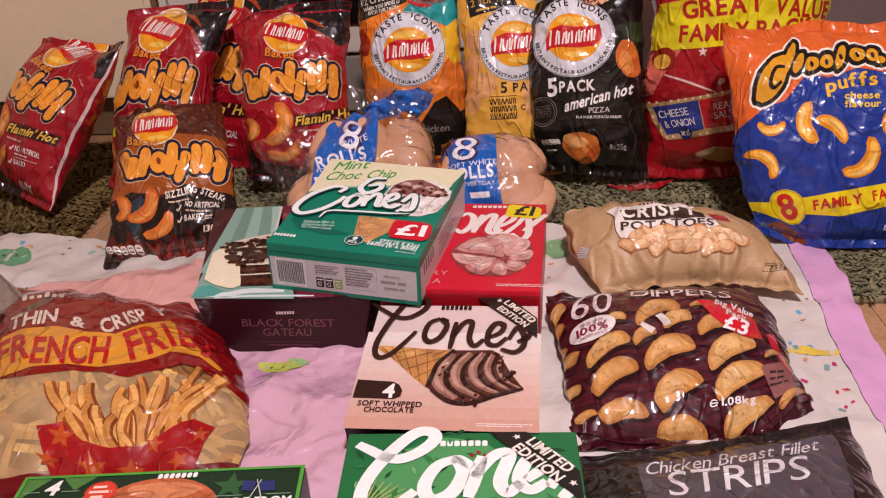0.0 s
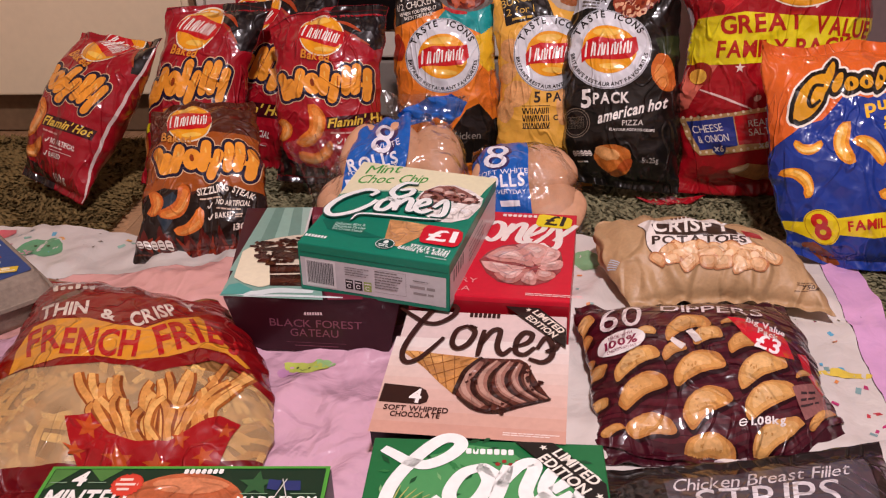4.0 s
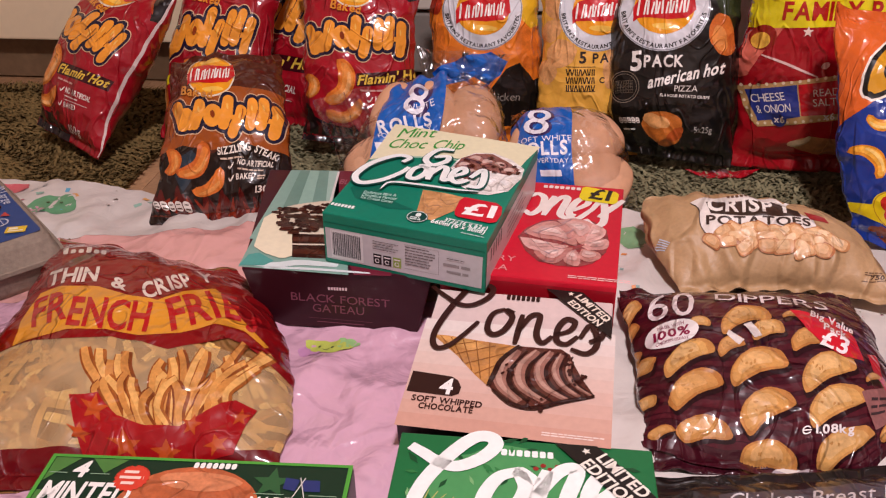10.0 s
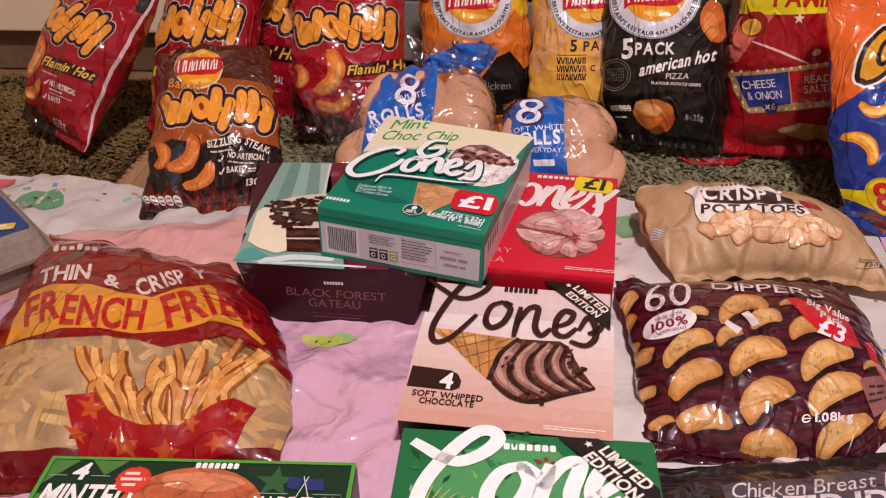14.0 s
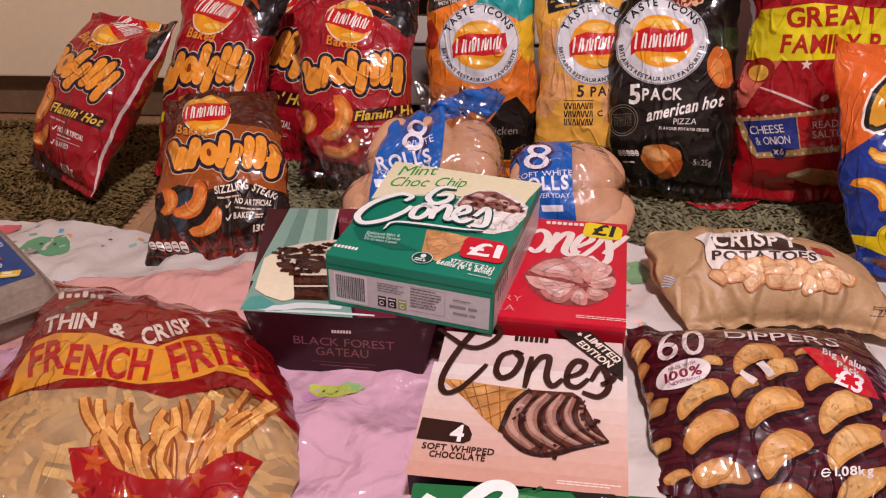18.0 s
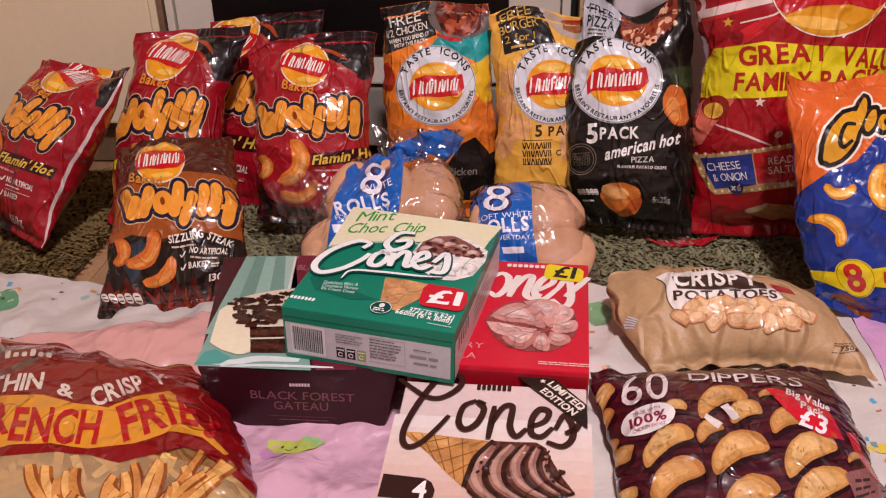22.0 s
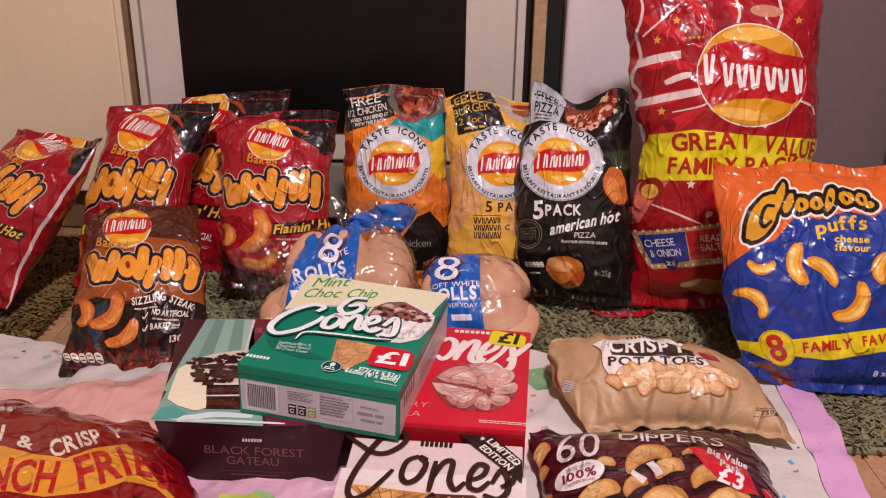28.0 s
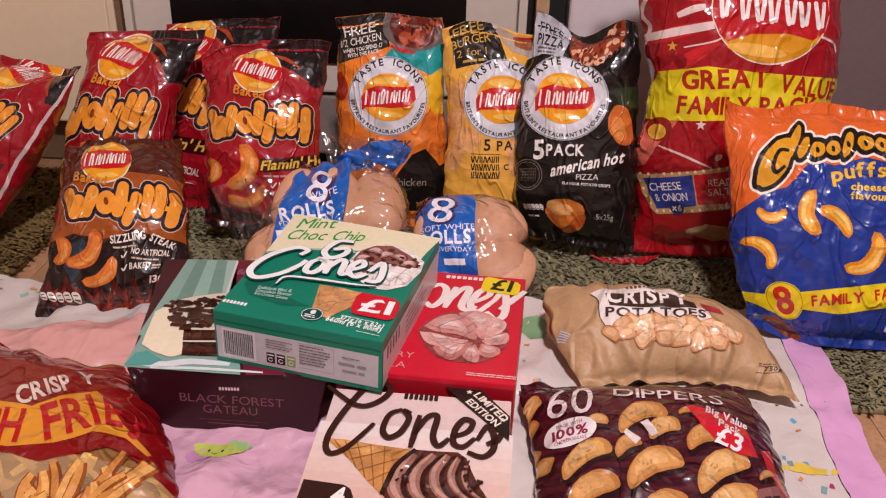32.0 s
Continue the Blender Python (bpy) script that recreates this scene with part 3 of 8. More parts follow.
# kitchen units along the back
YF = 1.60
cup = thing("kitchen_cupboard", pose(0, 0, 0), "cream kitchen cupboard with a dark plinth", "cupboard")
part("carcass", box_bm(-1.90, -0.600, YF + 0.022, 1.97, 0.10, 0.88, 0.002), CREAM, cup)
part("door", box_bm(-1.90, -0.592, YF, YF + 0.020, 0.088, 0.86, 0.004), CREAM, cup, "smooth cream cupboard door")
part("edge_strip", box_bm(-0.5905, -0.577, YF - 0.004, YF + 0.03, 0.0, 0.88, 0.003), CREAM, cup, "cream edge strip")
part("edge_strip", box_bm(-0.5765, -0.566, YF - 0.002, YF + 0.03, 0.0, 0.88, 0.001), BROWN, cup, "narrow brown edge strip")
part("plinth", box_bm(-1.90, -0.592, YF + 0.035, YF + 0.052, 0.0, 0.094, 0.001), PLINTH, cup, "dark recessed plinth board")

oven = thing("oven", pose(0, 0, 0), "white cooker with a black glass oven door", "oven")
part("body", box_bm(-0.562, 0.158, YF + 0.03, 1.96, 0.03, 0.88, 0.004), WHITE, oven)
part("door", box_bm(-0.545, 0.142, YF + 0.004, YF + 0.028, 0.16, 0.82, 0.004), WHITE, oven, "white enamelled door surround")
part("glass", box_bm(-0.476, 0.052, YF - 0.001, YF + 0.006, 0.215, 0.80, 0.002), GLASS, oven, "black glass pane with a dim reflection")
part("side_strip", box_bm(-0.562, -0.548, YF + 0.0, YF + 0.028, 0.03, 0.86, 0.002), WHITE, oven)
part("side_strip", box_bm(0.145, 0.160, YF + 0.0, YF + 0.028, 0.03, 0.86, 0.002), WHITE, oven)
part("drawer", box_bm(-0.545, 0.142, YF + 0.006, YF + 0.028, 0.04, 0.152, 0.004), mat("drawer_grey", (0.25, 0.22, 0.19), 0.4), oven, "grey lower drawer front")

post = tagged(part("trim_post", box_bm(0.174, 0.197, YF - 0.01, YF + 0.03, 0, 0.88, 0.002), PINE), "bare pine edge of a side panel", "trim", "", "structure")
# near-black strip paints in the shade of the gap between the units
gap = tagged(part("trim_gap", box_bm(0.160, 0.232, YF + 0.05, YF + 0.06, 0, 0.88), DARK), "near-black strip standing for the shade between two kitchen units", "trim", "", "structure")

fr = thing("fridge", pose(0, 0, 0), "white fridge with a rounded door edge", "fridge")
part("body", box_bm(0.236, 0.545, YF + 0.055, 1.97, 0.02, 1.35, 0.004), FRIDGE, fr)
part("door", box_bm(0.233, 0.547, YF - 0.005, YF + 0.05, 0.05, 1.33, 0.012, 4), FRIDGE, fr, "white fridge door")

# mauve side of a chimney breast, right behind the largest bag
slab("wall_breast", 0.552, RX1, 1.50, RY1, 0, RH, WALL, "mauve painted wall")

# ceiling lamp
lamp = thing("ceiling_lamp", pose(LAMP[0], LAMP[1], RH), "round flush ceiling lamp with an opal shade", "lamp")
bm = bmesh.new()
bmesh.ops.create_cone(bm, cap_ends=True, segments=40, radius1=0.2, radius2=0.18, depth=0.06, matrix=pose(0, 0, -0.031))
part("shade", bm, mat("opal_shade", (0.9, 0.86, 0.78), 0.4), lamp, "opal glass shade")
bm = bmesh.new()
bmesh.ops.create_cone(bm, cap_ends=True, segments=40, radius1=0.21, radius2=0.21, depth=0.012, matrix=pose(0, 0, -0.006))
part("base", bm, mat("lamp_white", (0.8, 0.8, 0.78), 0.4), lamp)

# ---- rugs: woven backing with yarn tufts ----
def rug(name, x0, x1, y0, y1, colour, seed, label, spare=()):
    m = mat(name + "_yarn", colour, 0.95, vary=(9, 0.16), fine=(120, 0.14), spec=0.08, island=0.16)
    back = mat(name + "_backing", tuple(c * 1.0 for c in colour), 0.95, vary=(30, 0.2), bump=((300, 0.4, 0.002),))
    ob = thing(name, pose(0, 0, 0), label, "rug")
    part("backing", box_bm(x0, x1, y0, y1, 0.0, 0.006, 0.002), back, ob)
    part("binding", box_bm(x0 - 0.003, x1 + 0.003, y0 - 0.006, y0 + 0.002, 0.0, 0.009, 0.003), back, ob)
    rnd = np.random.RandomState(seed)
    step = 0.0038
    xs, ys = np.meshgrid(np.arange(x0, x1, step), np.arange(y0 + 0.002, y1, step))
    xs, ys = xs.ravel(), ys.ravel()
    keep = np.ones(len(xs), bool)
    for a, b, c, d in spare:
        keep &= ~((xs > a) & (xs < b) & (ys > c) & (ys < d))
    xs, ys = xs[keep], ys[keep]
    n = len(xs)
    xs, ys = xs + rnd.uniform(-0.003, 0.003, n), ys + rnd.uniform(-0.003, 0.003, n)
    flow = 1.1 * np.sin(xs * 23 + 1.3 * np.sin(ys * 31)) + 0.8 * np.cos(ys * 27 + xs * 11)
    ang = flow - 1.2 + rnd.uniform(-2.2, 2.2, n)
    ln = rnd.uniform(0.008, 0.017, n)
    lay = rnd.uniform(0.45, 0.95, n)
    wd = rnd.uniform(0.0014, 0.0025, n)
    dx, dy = np.cos(ang), np.sin(ang)
    z0 = np.full(n, 0.004)
    P = []
    for f, up, wf in ((0, 0, 1.0), (0.5, 0.75, 1.15), (1.0, 1.0, 0.7)):
        cx, cy = xs + dx * ln * f * (0.4 + lay), ys + dy * ln * f * (0.4 + lay)
        cz = z0 + ln * up * (1 - 0.6 * lay)
        P += [np.stack([cx - dy * wd * wf, cy + dx * wd * wf, cz], 1), np.stack([cx + dy * wd * wf, cy - dx * wd * wf, cz + 0.0008], 1)]
    V = np.stack(P, 1).reshape(-1, 3)
    b = np.arange(n)[:, None] * 6
    F = np.vstack([b + (0, 1, 3, 2), b + (2, 3, 5, 4)])
    me = bpy.data.meshes.new("shag")
    me.from_pydata(V.tolist(), [], F.tolist())
    me.materials.append(m)
    pile = new("shag", me)
    pile.parent = ob
    pile["kind"] = "stuff"
    return ob


rug("shaggy_rug", -0.46, 0.98, 0.895, 1.52, (0.235, 0.215, 0.12), 3, "olive green shaggy rug under the crisp bags", ((-0.45, 0.515, 0.90, 1.065), (-0.45, -0.30, 0.90, 1.085)))
rug("brown_rug", -1.60, -0.592, 0.98, 1.56, (0.185, 0.125, 0.048), 4, "brown shaggy rug in front of the cream cupboard", ((-0.86, -0.60, 0.98, 1.105),))


# ---- party tablecloth ----
CLOTH_Z = 0.003


def cloth_piece(name, outline, material, owner, lift, grid=0.012, clip=None):
    """A stretch of thin plastic sheet with soft creases; outline: x0, x1, y0, y1 by skewed edges."""
    (ax, ay), (bx, by), (cx, cy), (dx, dy) = outline
    nu = max(2, int(max(math.hypot(bx - ax, by - ay), math.hypot(cx - dx, cy - dy)) / grid))
    nv = max(2, int(max(math.hypot(dx - ax, dy - ay), math.hypot(cx - bx, cy - by)) / grid))
    u, v = np.meshgrid(np.linspace(0, 1, nu + 1), np.linspace(0, 1, nv + 1))
    x = (1 - v) * ((1 - u) * ax + u * bx) + v * ((1 - u) * dx + u * cx)
    y = (1 - v) * ((1 - u) * ay + u * by) + v * ((1 - u) * dy + u * cy)
    P = np.stack([x.ravel(), y.ravel(), cloth_height(x.ravel(), y.ravel()) + lift], 1)
    F = [(j * (nu + 1) + i, j * (nu + 1) + i + 1, (j + 1) * (nu + 1) + i + 1, (j + 1) * (nu + 1) + i) for j in range(nv) for i in range(nu)]
    return part_data(name, P, F, material, owner, smooth=True)


def cloth_height(x, y):
    rnd = random.Random(5)
    d = 0
    for _ in range(9):
        k, a, p = rnd.uniform(25, 130), rnd.uniform(0, 3.14), rnd.uniform(0, 6.28)
        d = d + (1 - np.abs(np.sin(0.5 * (k * (x * math.cos(a) + y * math.sin(a)) + p)))) ** 3 * (14 / k) * 0.018
    step = lambda v: np.clip(v, 0, 1) ** 2 * (3 - 2 * np.clip(v, 0, 1))  # noqa: E731
    over = step((x + 0.49) / 0.03) * step((y - 0.875) / 0.04) + step((-0.57 - x) / 0.03) * step((y - 0.96) / 0.04)
    return CLOTH_Z + d + 0.012 * over


PINK = mat("cloth_pink", srgb("D5A8BA"), 0.16, coat=0.7, crease=(9, 0.28, 0.012, 0.10), bump=((6, 0.85, 0.035), (24, 0.5, 0.011)), vary=(7, 0.05), fine=(60, 0.03), rvary=0.3)
LILAC = mat("cloth_lilac", srgb("D8A4CC"), 0.32, coat=0.2, bump=((30, 0.3, 0.008),), vary=(7, 0.06), fine=(60, 0.04))
CLOTHWHITE = mat("cloth_white", srgb("D2CAC2"), 0.32, coat=0.2, bump=((30, 0.35, 0.008),), vary=(7, 0.05), fine=(60, 0.03))
cloth = thing("tablecloth", pose(0, 0, 0), "pink and white plastic party tablecloth with confetti print", "tablecloth")
PEACH = mat("cloth_peach", srgb("D9A29A"), 0.26, coat=0.4, crease=(9, 0.2, 0.012, 0.10), bump=((6, 0.6, 0.03), (24, 0.3, 0.010)), vary=(7, 0.05), fine=(60, 0.03))
cloth_piece("pink_panel", ((-0.84, -0.02), (0.085, -0.02), (0.092, 0.880), (-0.84, 0.800)), PINK, cloth, 0.0)
cloth_piece("peach_panel", ((-0.84, 0.8005), (0.092, 0.8805), (0.095, 1.085), (-0.84, 0.92)), PEACH, cloth, 0.0)
cloth_piece("white_band", ((-0.84, 0.9205), (0.095, 1.0855), (0.095, 1.10), (-0.84, 1.125)), CLOTHWHITE, cloth, 0.0)
cloth_piece("white_band", ((0.0855, -0.02), (0.415, -0.02), (0.478, 1.08), (0.0955, 1.10)), CLOTHWHITE, cloth, 0.0)
cloth_piece("lilac_border", ((0.416, -0.02), (0.462, -0.02), (0.528, 1.07), (0.479, 1.08)), LILAC, cloth, 0.0)


class Cloth:
    longest = 0.012

    def lay(self, p, lift):
        return np.stack([p[:, 0], p[:, 1], cloth_height(p[:, 0], p[:, 1]) + lift], 1)


# ---- cartons ----
def carton(name, m, w, d, h, hexa, label, category="box", group=""):
    """A printed carton lying flat: body, and its top, front, left and right as sheets for artwork."""
    ob = thing(name, m, label, category, group)
    part("body", box_bm(-w / 2, w / 2, -d / 2, d / 2, 0, h, 0.0016, 2), card(hexa), ob)
    top = Plane((0, 0, h), (1, 0, 0), (0, 1, 0))
    front = Plane((0, -d / 2, h / 2), (1, 0, 0), (0, 0, 1))
    right = Plane((w / 2, 0, h / 2), (0, 1, 0), (0, 0, 1))
    left = Plane((-w / 2, 0, h / 2), (0, -1, 0), (0, 0, 1))
    return ob, top, front, right, left


# ---- cartons on the cloth ----
gateau, g_top, g_front, g_right, g_left = carton("gateau_box", pose(-0.184, 0.934, 0.006, 0, 0, 0.5), 0.214, 0.256, 0.075, "3E1220", "dark maroon gateau carton with a cake slice on its top")
red, r_top, r_front, r_right, r_left = carton("ice_cream_box", pose(0.0372, 0.9223, 0.0061, -0.06, -0.03, -5.6), 0.1899, 0.2376, 0.0804, "C8142E", "red ice cream cone carton with a yellow price flash")
mint, m_top, m_front, m_right, m_left = carton("ice_cream_box", pose(-0.0846, 0.9204, 0.0832, 2.45, 2.29, -11.9), 0.1854, 0.2311, 0.0644, "0F7A60", "green mint ice cream cone carton lying across two cartons")
choc, c_top, c_front, c_right, c_left = carton("ice_cream_box", pose(0.0188, 0.705, 0.0062, 6, -0.81, -4.42), 0.1851, 0.19, 0.0557, "D6C0BA", "pale pink chocolate cone carton on the tablecloth")
green, n_top, n_front, n_right, n_left = carton("ice_cream_box", pose(0.0319, 0.4751, 0.0057, -0.14, 0.6, 0.23), 0.2187, 0.2367, 0.0456, "1C6B3A", "leafy green limited edition ice cream cone carton")
lamb, l_top, l_front, l_right, l_left = carton("burger_box", pose(-0.2287, 0.4483, 0.006, 0.03, 0.11, 2.77), 0.2515, 0.1485, 0.065, "14301F", "dark green lamb burger carton with a burger picture")

# taper the gateau carton: narrower at its foot, wider at the back of its lid
for v in gateau.children[0].data.vertices:
    low = 1 - v.co.z / 0.075
    v.co.x *= 1 - 0.17 * low
    if v.co.x < 0:
        v.co.x -= 0.041 * (v.co.y / 0.256 + 0.5) * (1 - low)

# ---- bags ----
RUGZ = 0.012
S_left = Pillow(0.1876, 0.1805, 0.2767, 0.05, 55.1, 52.8, seed=11, back=1.1, left=(0.005, 0, -0.004, -0.005, 0.006), right=(-0.004, -0.009, 0, 0.003, 0.006), foot=(-0.008, -0.006, -0.004, -0.003, -0.002), crest=(-0.012, -0.009, 0.001, 0.015, 0.03), art=((-0.0185, 1.1305, -0.0383, -0.0959, -0.4927, 0.1368), (0.0192, 0.1287, 0.7761, -0.1952, -0.0354, 0.1142)))
b_left = bag("crisp_bag", (-0.7276, 1.2333, 0.040), -27.5, -8.9, S_left, film("9C1020"), "red glossy corn puff bag leaning to one side", "crisp bag")
S_two = Pillow(0.1885, 0.1749, 0.3177, 0.046, 64.9, 59.4, seed=12, slope=-0.012, crown=(0.022, 2.2, 1.2), curl=0.016, left=(-0.01, -0.009, -0.005, 0.004, 0.011), right=(-0.003, -0.007, -0.009, -0.007, 0.024), foot=(-0.001, 0, 0, 0.001, 0.001), crest=(-0.011, -0.007, 0.005, 0.015, 0.011), art=((-0.0309, 0.7881, 0.2308, 0.1546, -0.1973, -0.1074), (-0.0087, 0.3279, 1.0037, -0.2868, -0.0868, 0.0552)))
b_two = bag("crisp_bag", (-0.4872, 1.272, RUGZ + 0.01), -2.4, -2.6, S_two, film("9C1020"), "red glossy corn puff bag behind the brown one", "crisp bag")
S_three = Pillow(0.1828, 0.1887, 0.3219, 0.03, 68.6, 69.1, seed=13, left=(-0.001, 0, 0.001, 0.002, 0.004), right=(-0.002, -0.003, -0.004, -0.002, 0.005), crest=(-0.014, -0.009, -0.004, 0.003, 0.008), art=((-0.148, 1.055, 0.3776, 0.0039, -0.0014, 0.0037), (0.0029, -0.1861, 1.102, 0.0017, -0.002, -0.0032)))
b_three = bag("crisp_bag", (-0.3616, 1.3831, RUGZ), -0.7, -1.1, S_three, film("9C1020"), "red glossy corn puff bag half hidden behind others", "crisp bag")
S_four = Pillow(0.182, 0.1964, 0.3145, 0.05, 59.6, 69.4, seed=14, slope=0.022, crown=(0.022, 2.4, 4.0), curl=0.016, left=(0, 0.004, 0.002, -0.001, -0.004), right=(0.003, 0.002, 0, -0.005, 0), foot=(0.038, 0.032, 0.03, 0.018, 0.005), crest=(-0.012, 0.01, 0.011, -0.001, 0.002), art=((0.0018, 0.8942, 0.1016, 0.0228, -0.1543, -0.0685), (0.0171, 0.1003, 1.033, -0.1341, 0.1582, -0.0431)))
b_four = bag("crisp_bag", (-0.2516, 1.2366, RUGZ), -1.2, 1.1, S_four, film("A41222"), "red glossy corn puff bag standing on the rug", "crisp bag")
S_brown = Pillow(0.197, 0.1763, 0.2843, 0.046, 41, 31.1, seed=15, crown=(0.02, 2.0, 2.0), curl=0.014, left=(-0.008, 0.003, 0.007, 0.002, -0.002), right=(-0.01, 0.006, 0.013, 0.003, -0.011), foot=(0.006, 0.004, 0.002, 0.003, 0.008), crest=(0.004, -0.002, -0.004, -0.003, -0.002), art=((0.0163, 0.7234, -0.0498, 0.0296, -0.1051, 0.0182), (-0.0005, -0.0743, 0.5039, -0.0078, 0.148, 0.2212)))
b_brown = bag("crisp_bag", (-0.4029, 1.0287, 0.012), 0.1, 9.1, S_brown, film("4E1F10"), "brown steak corn puff bag reclining on another bag", "crisp bag")
S_chick = Pillow(0.18, 0.1735, 0.3349, 0.045, 69.5, 77.2, seed=16, left=(0.001, 0, 0, -0.003, 0.002), right=(-0.002, 0.001, 0.005, 0.003, -0.005), crest=(0.004, 0.003, 0.005, 0.005, 0.004), art=((-0.0016, 0.9203, 0.0174, 0.0077, -0.0457, 0.0023), (0.0674, -0.0114, 0.958, 0.0029, 0.0346, -0.0188)))
b_chick = bag("crisp_bag", (-0.0572, 1.3362, RUGZ), 0.2, 1.7, S_chick, film("EC8228"), "orange and black chicken crisp multipack bag", "crisp bag")
S_burg = Pillow(0.1611, 0.1486, 0.333, 0.045, 68.1, 76.7, seed=17, left=(0.004, 0.003, 0.002, 0.002, -0.003), right=(0.001, 0, -0.001, -0.002, -0.005), crest=(0.001, 0.008, 0.004, -0.004, -0.008), art=((0.0045, 0.932, -0.0077, 0.0107, 0.045, 0.0306), (0.0818, 0.0134, 0.9474, 0.0485, 0.159, -0.0208)))
b_burg = bag("crisp_bag", (0.1051, 1.3022, RUGZ), 0.3, 1.8, S_burg, film("ECB048"), "golden yellow burger crisp multipack bag", "crisp bag")
S_pizza = Pillow(0.188, 0.1656, 0.3553, 0.05, 66.8, 73.4, seed=18, crown=(0.05, 2.0, 3.6), curl=0.014, left=(0.029, -0.011, -0.014, -0.012, 0.01), right=(-0.001, 0.004, 0.004, 0.003, -0.01), foot=(0.032, 0.026, 0.021, 0.017, 0.014), crest=(0.002, 0.01, -0.001, -0.009, -0.014), art=((-0.0083, 0.8134, 0.076, 0.0083, 0.0112, -0.0536), (0.0167, 0.0857, 1.0266, -0.0255, -0.0286, -0.0493)))
b_pizza = bag("crisp_bag", (0.229, 1.2429, RUGZ), -8.5, 2.2, S_pizza, film("15120F"), "black glossy pizza crisp multipack bag", "crisp bag")
S_big = Pillow(0.2804, 0.2995, 0.5618, 0.09, 77.6, 77.3, seed=19, left=(0.003, 0, 0.014, 0, -0.012), right=(-0.001, 0.001, 0.004, 0.005, -0.007), foot=(0.021, 0.012, 0.009, 0.005, 0.002), crest=(0.002, 0.001, 0.001, 0.001, 0.002), art=((-0.0032, 0.853, -0.2064, -0.0333, 0.0797, 0.0663), (0.0182, 0.0183, 0.9618, -0.0226, -0.0077, -0.0379)))
b_big = bag("crisp_bag", (0.463, 1.2487, RUGZ), -1.9, 3.4, S_big, film("A00F1C"), "tall red family multipack bag with a yellow band", "crisp bag")
S_chee = Pillow(0.2564, 0.2828, 0.3198, 0.055, 61.6, 63.8, seed=20, crown=(0.02, 3.6, 1.0), curl=0.018, fold=0.008, left=(0.019, 0.002, -0.009, -0.014, -0.011), right=(-0.01, -0.004, 0.001, 0.007, 0.015), foot=(0.03, 0.008, 0.005, 0.005, 0.004), crest=(-0.003, -0.005, -0.001, 0.002, 0.004), art=((-0.0313, 0.7239, -0.0859, -0.033, 0.0246, 0.0555), (0.0035, 0.078, 0.7309, -0.0454, -0.004, 0.0259)))
b_chee = bag("crisp_bag", (0.5398, 1.006, RUGZ), -2, -0.1, S_chee, film("1A388E"), "blue and orange cheese puff multipack bag", "crisp bag")
pouch = b_chee.children[0].data
pouch.materials.append(film("DC6626"))
for p in pouch.polygons:
    if p.center.z > 0.185 - 0.5 * (p.center.x + 0.10):
        p.material_index = 1

S_fries = Pillow(0.3167, 0.2201, 0.3858, 0.06, 2.6, 3.3, back=0.08, seed=21, sharp=2.4, shear=-0.045, slope=-0.17, waist=0.12, bow=0.016, crinkle=0.0008, fold=0.004, left=(0, -0.003, -0.006, -0.007, -0.014), right=(-0.004, 0.001, 0.012, 0.007, 0.014), foot=(0.001, 0, -0.001, -0.002, -0.004), crest=(-0.008, 0, -0.011, -0.011, 0.014), art=((0.0608, 0.4563, -0.0791, 0.0573, -0.025, -0.0229), (0.0288, 0.0404, 0.3283, 0.0953, 0.0767, 0.2422)))
b_fries = bag("frozen_chips_bag", (-0.3414, 0.5407, 0.010), 10.3, 0.1, S_fries, film("8A6034"), "red and clear french fries bag lying flat", "bag")
S_dip = Pillow(0.2785, 0.2648, 0.2715, 0.055, 3.4, 3.9, back=0.08, seed=22, sharp=2.6, shear=0.012, crinkle=0.001, fold=0.003, left=(0.008, 0.009, 0.002, 0, 0.005), right=(-0.015, -0.008, 0.002, 0, -0.007), foot=(0.006, 0.001, -0.008, -0.01, 0.027), crest=(0.004, 0.009, 0.006, -0.002, -0.013), art=((-0.0193, 0.5977, -0.0167, 0.0211, 0.0334, 0.1288), (0.0085, -0.0085, 0.2058, -0.0788, 0.0955, 0.3911)))
b_dip = bag("frozen_dippers_bag", (0.2719, 0.6173, 0.010), 5.2, -0.6, S_dip, film("3A0D19"), "maroon chicken dippers bag lying flat on the cloth", "bag")
S_crisp = Pillow(0.2706, 0.266, 0.1697, 0.052, 13, 13, back=0.6, seed=23, sharp=2.4, shear=-0.04, crinkle=0.0014, sag=0.0, left=(0.016, -0.001, -0.006, -0.002, 0.014), right=(-0.008, -0.007, -0.001, -0.002, -0.002), foot=(-0.007, 0.006, 0.013, 0.009, -0.006), crest=(-0.017, -0.001, 0.007, -0.008, -0.04), art=((-0.0379, 0.7169, 0.2573, -0.046, 0.0603, 0.0902), (0.0008, -0.0721, 0.3189, 0.077, 0.1557, 0.7102)))
b_crisp = bag("potatoes_bag", (0.3227, 0.8821, 0.030), -1.5, -0.6, S_crisp, paper("B8946A"), "brown paper-look crispy potatoes bag", "bag")
S_strip = Pillow(0.2962, 0.3051, 0.2758, 0.036, -1.6, 3.8, back=0.08, seed=24, crinkle=0.0009, fold=0.0012, crown=(0.008, 2.0, 1.6), slope=0.03, curl=0.003, left=(-0.001, 0, 0, 0.002, 0.003), right=(-0.005, -0.007, -0.007, -0.001, 0.009), crest=(-0.006, -0.007, -0.005, 0.003, 0.013), art=((-0.0058, 0.4843, 0.1695, 0.0667, 0.0162, 0.1618), (0.1669, -0.0558, 0.6166, -0.1782, 0.0465, 0.6306)))
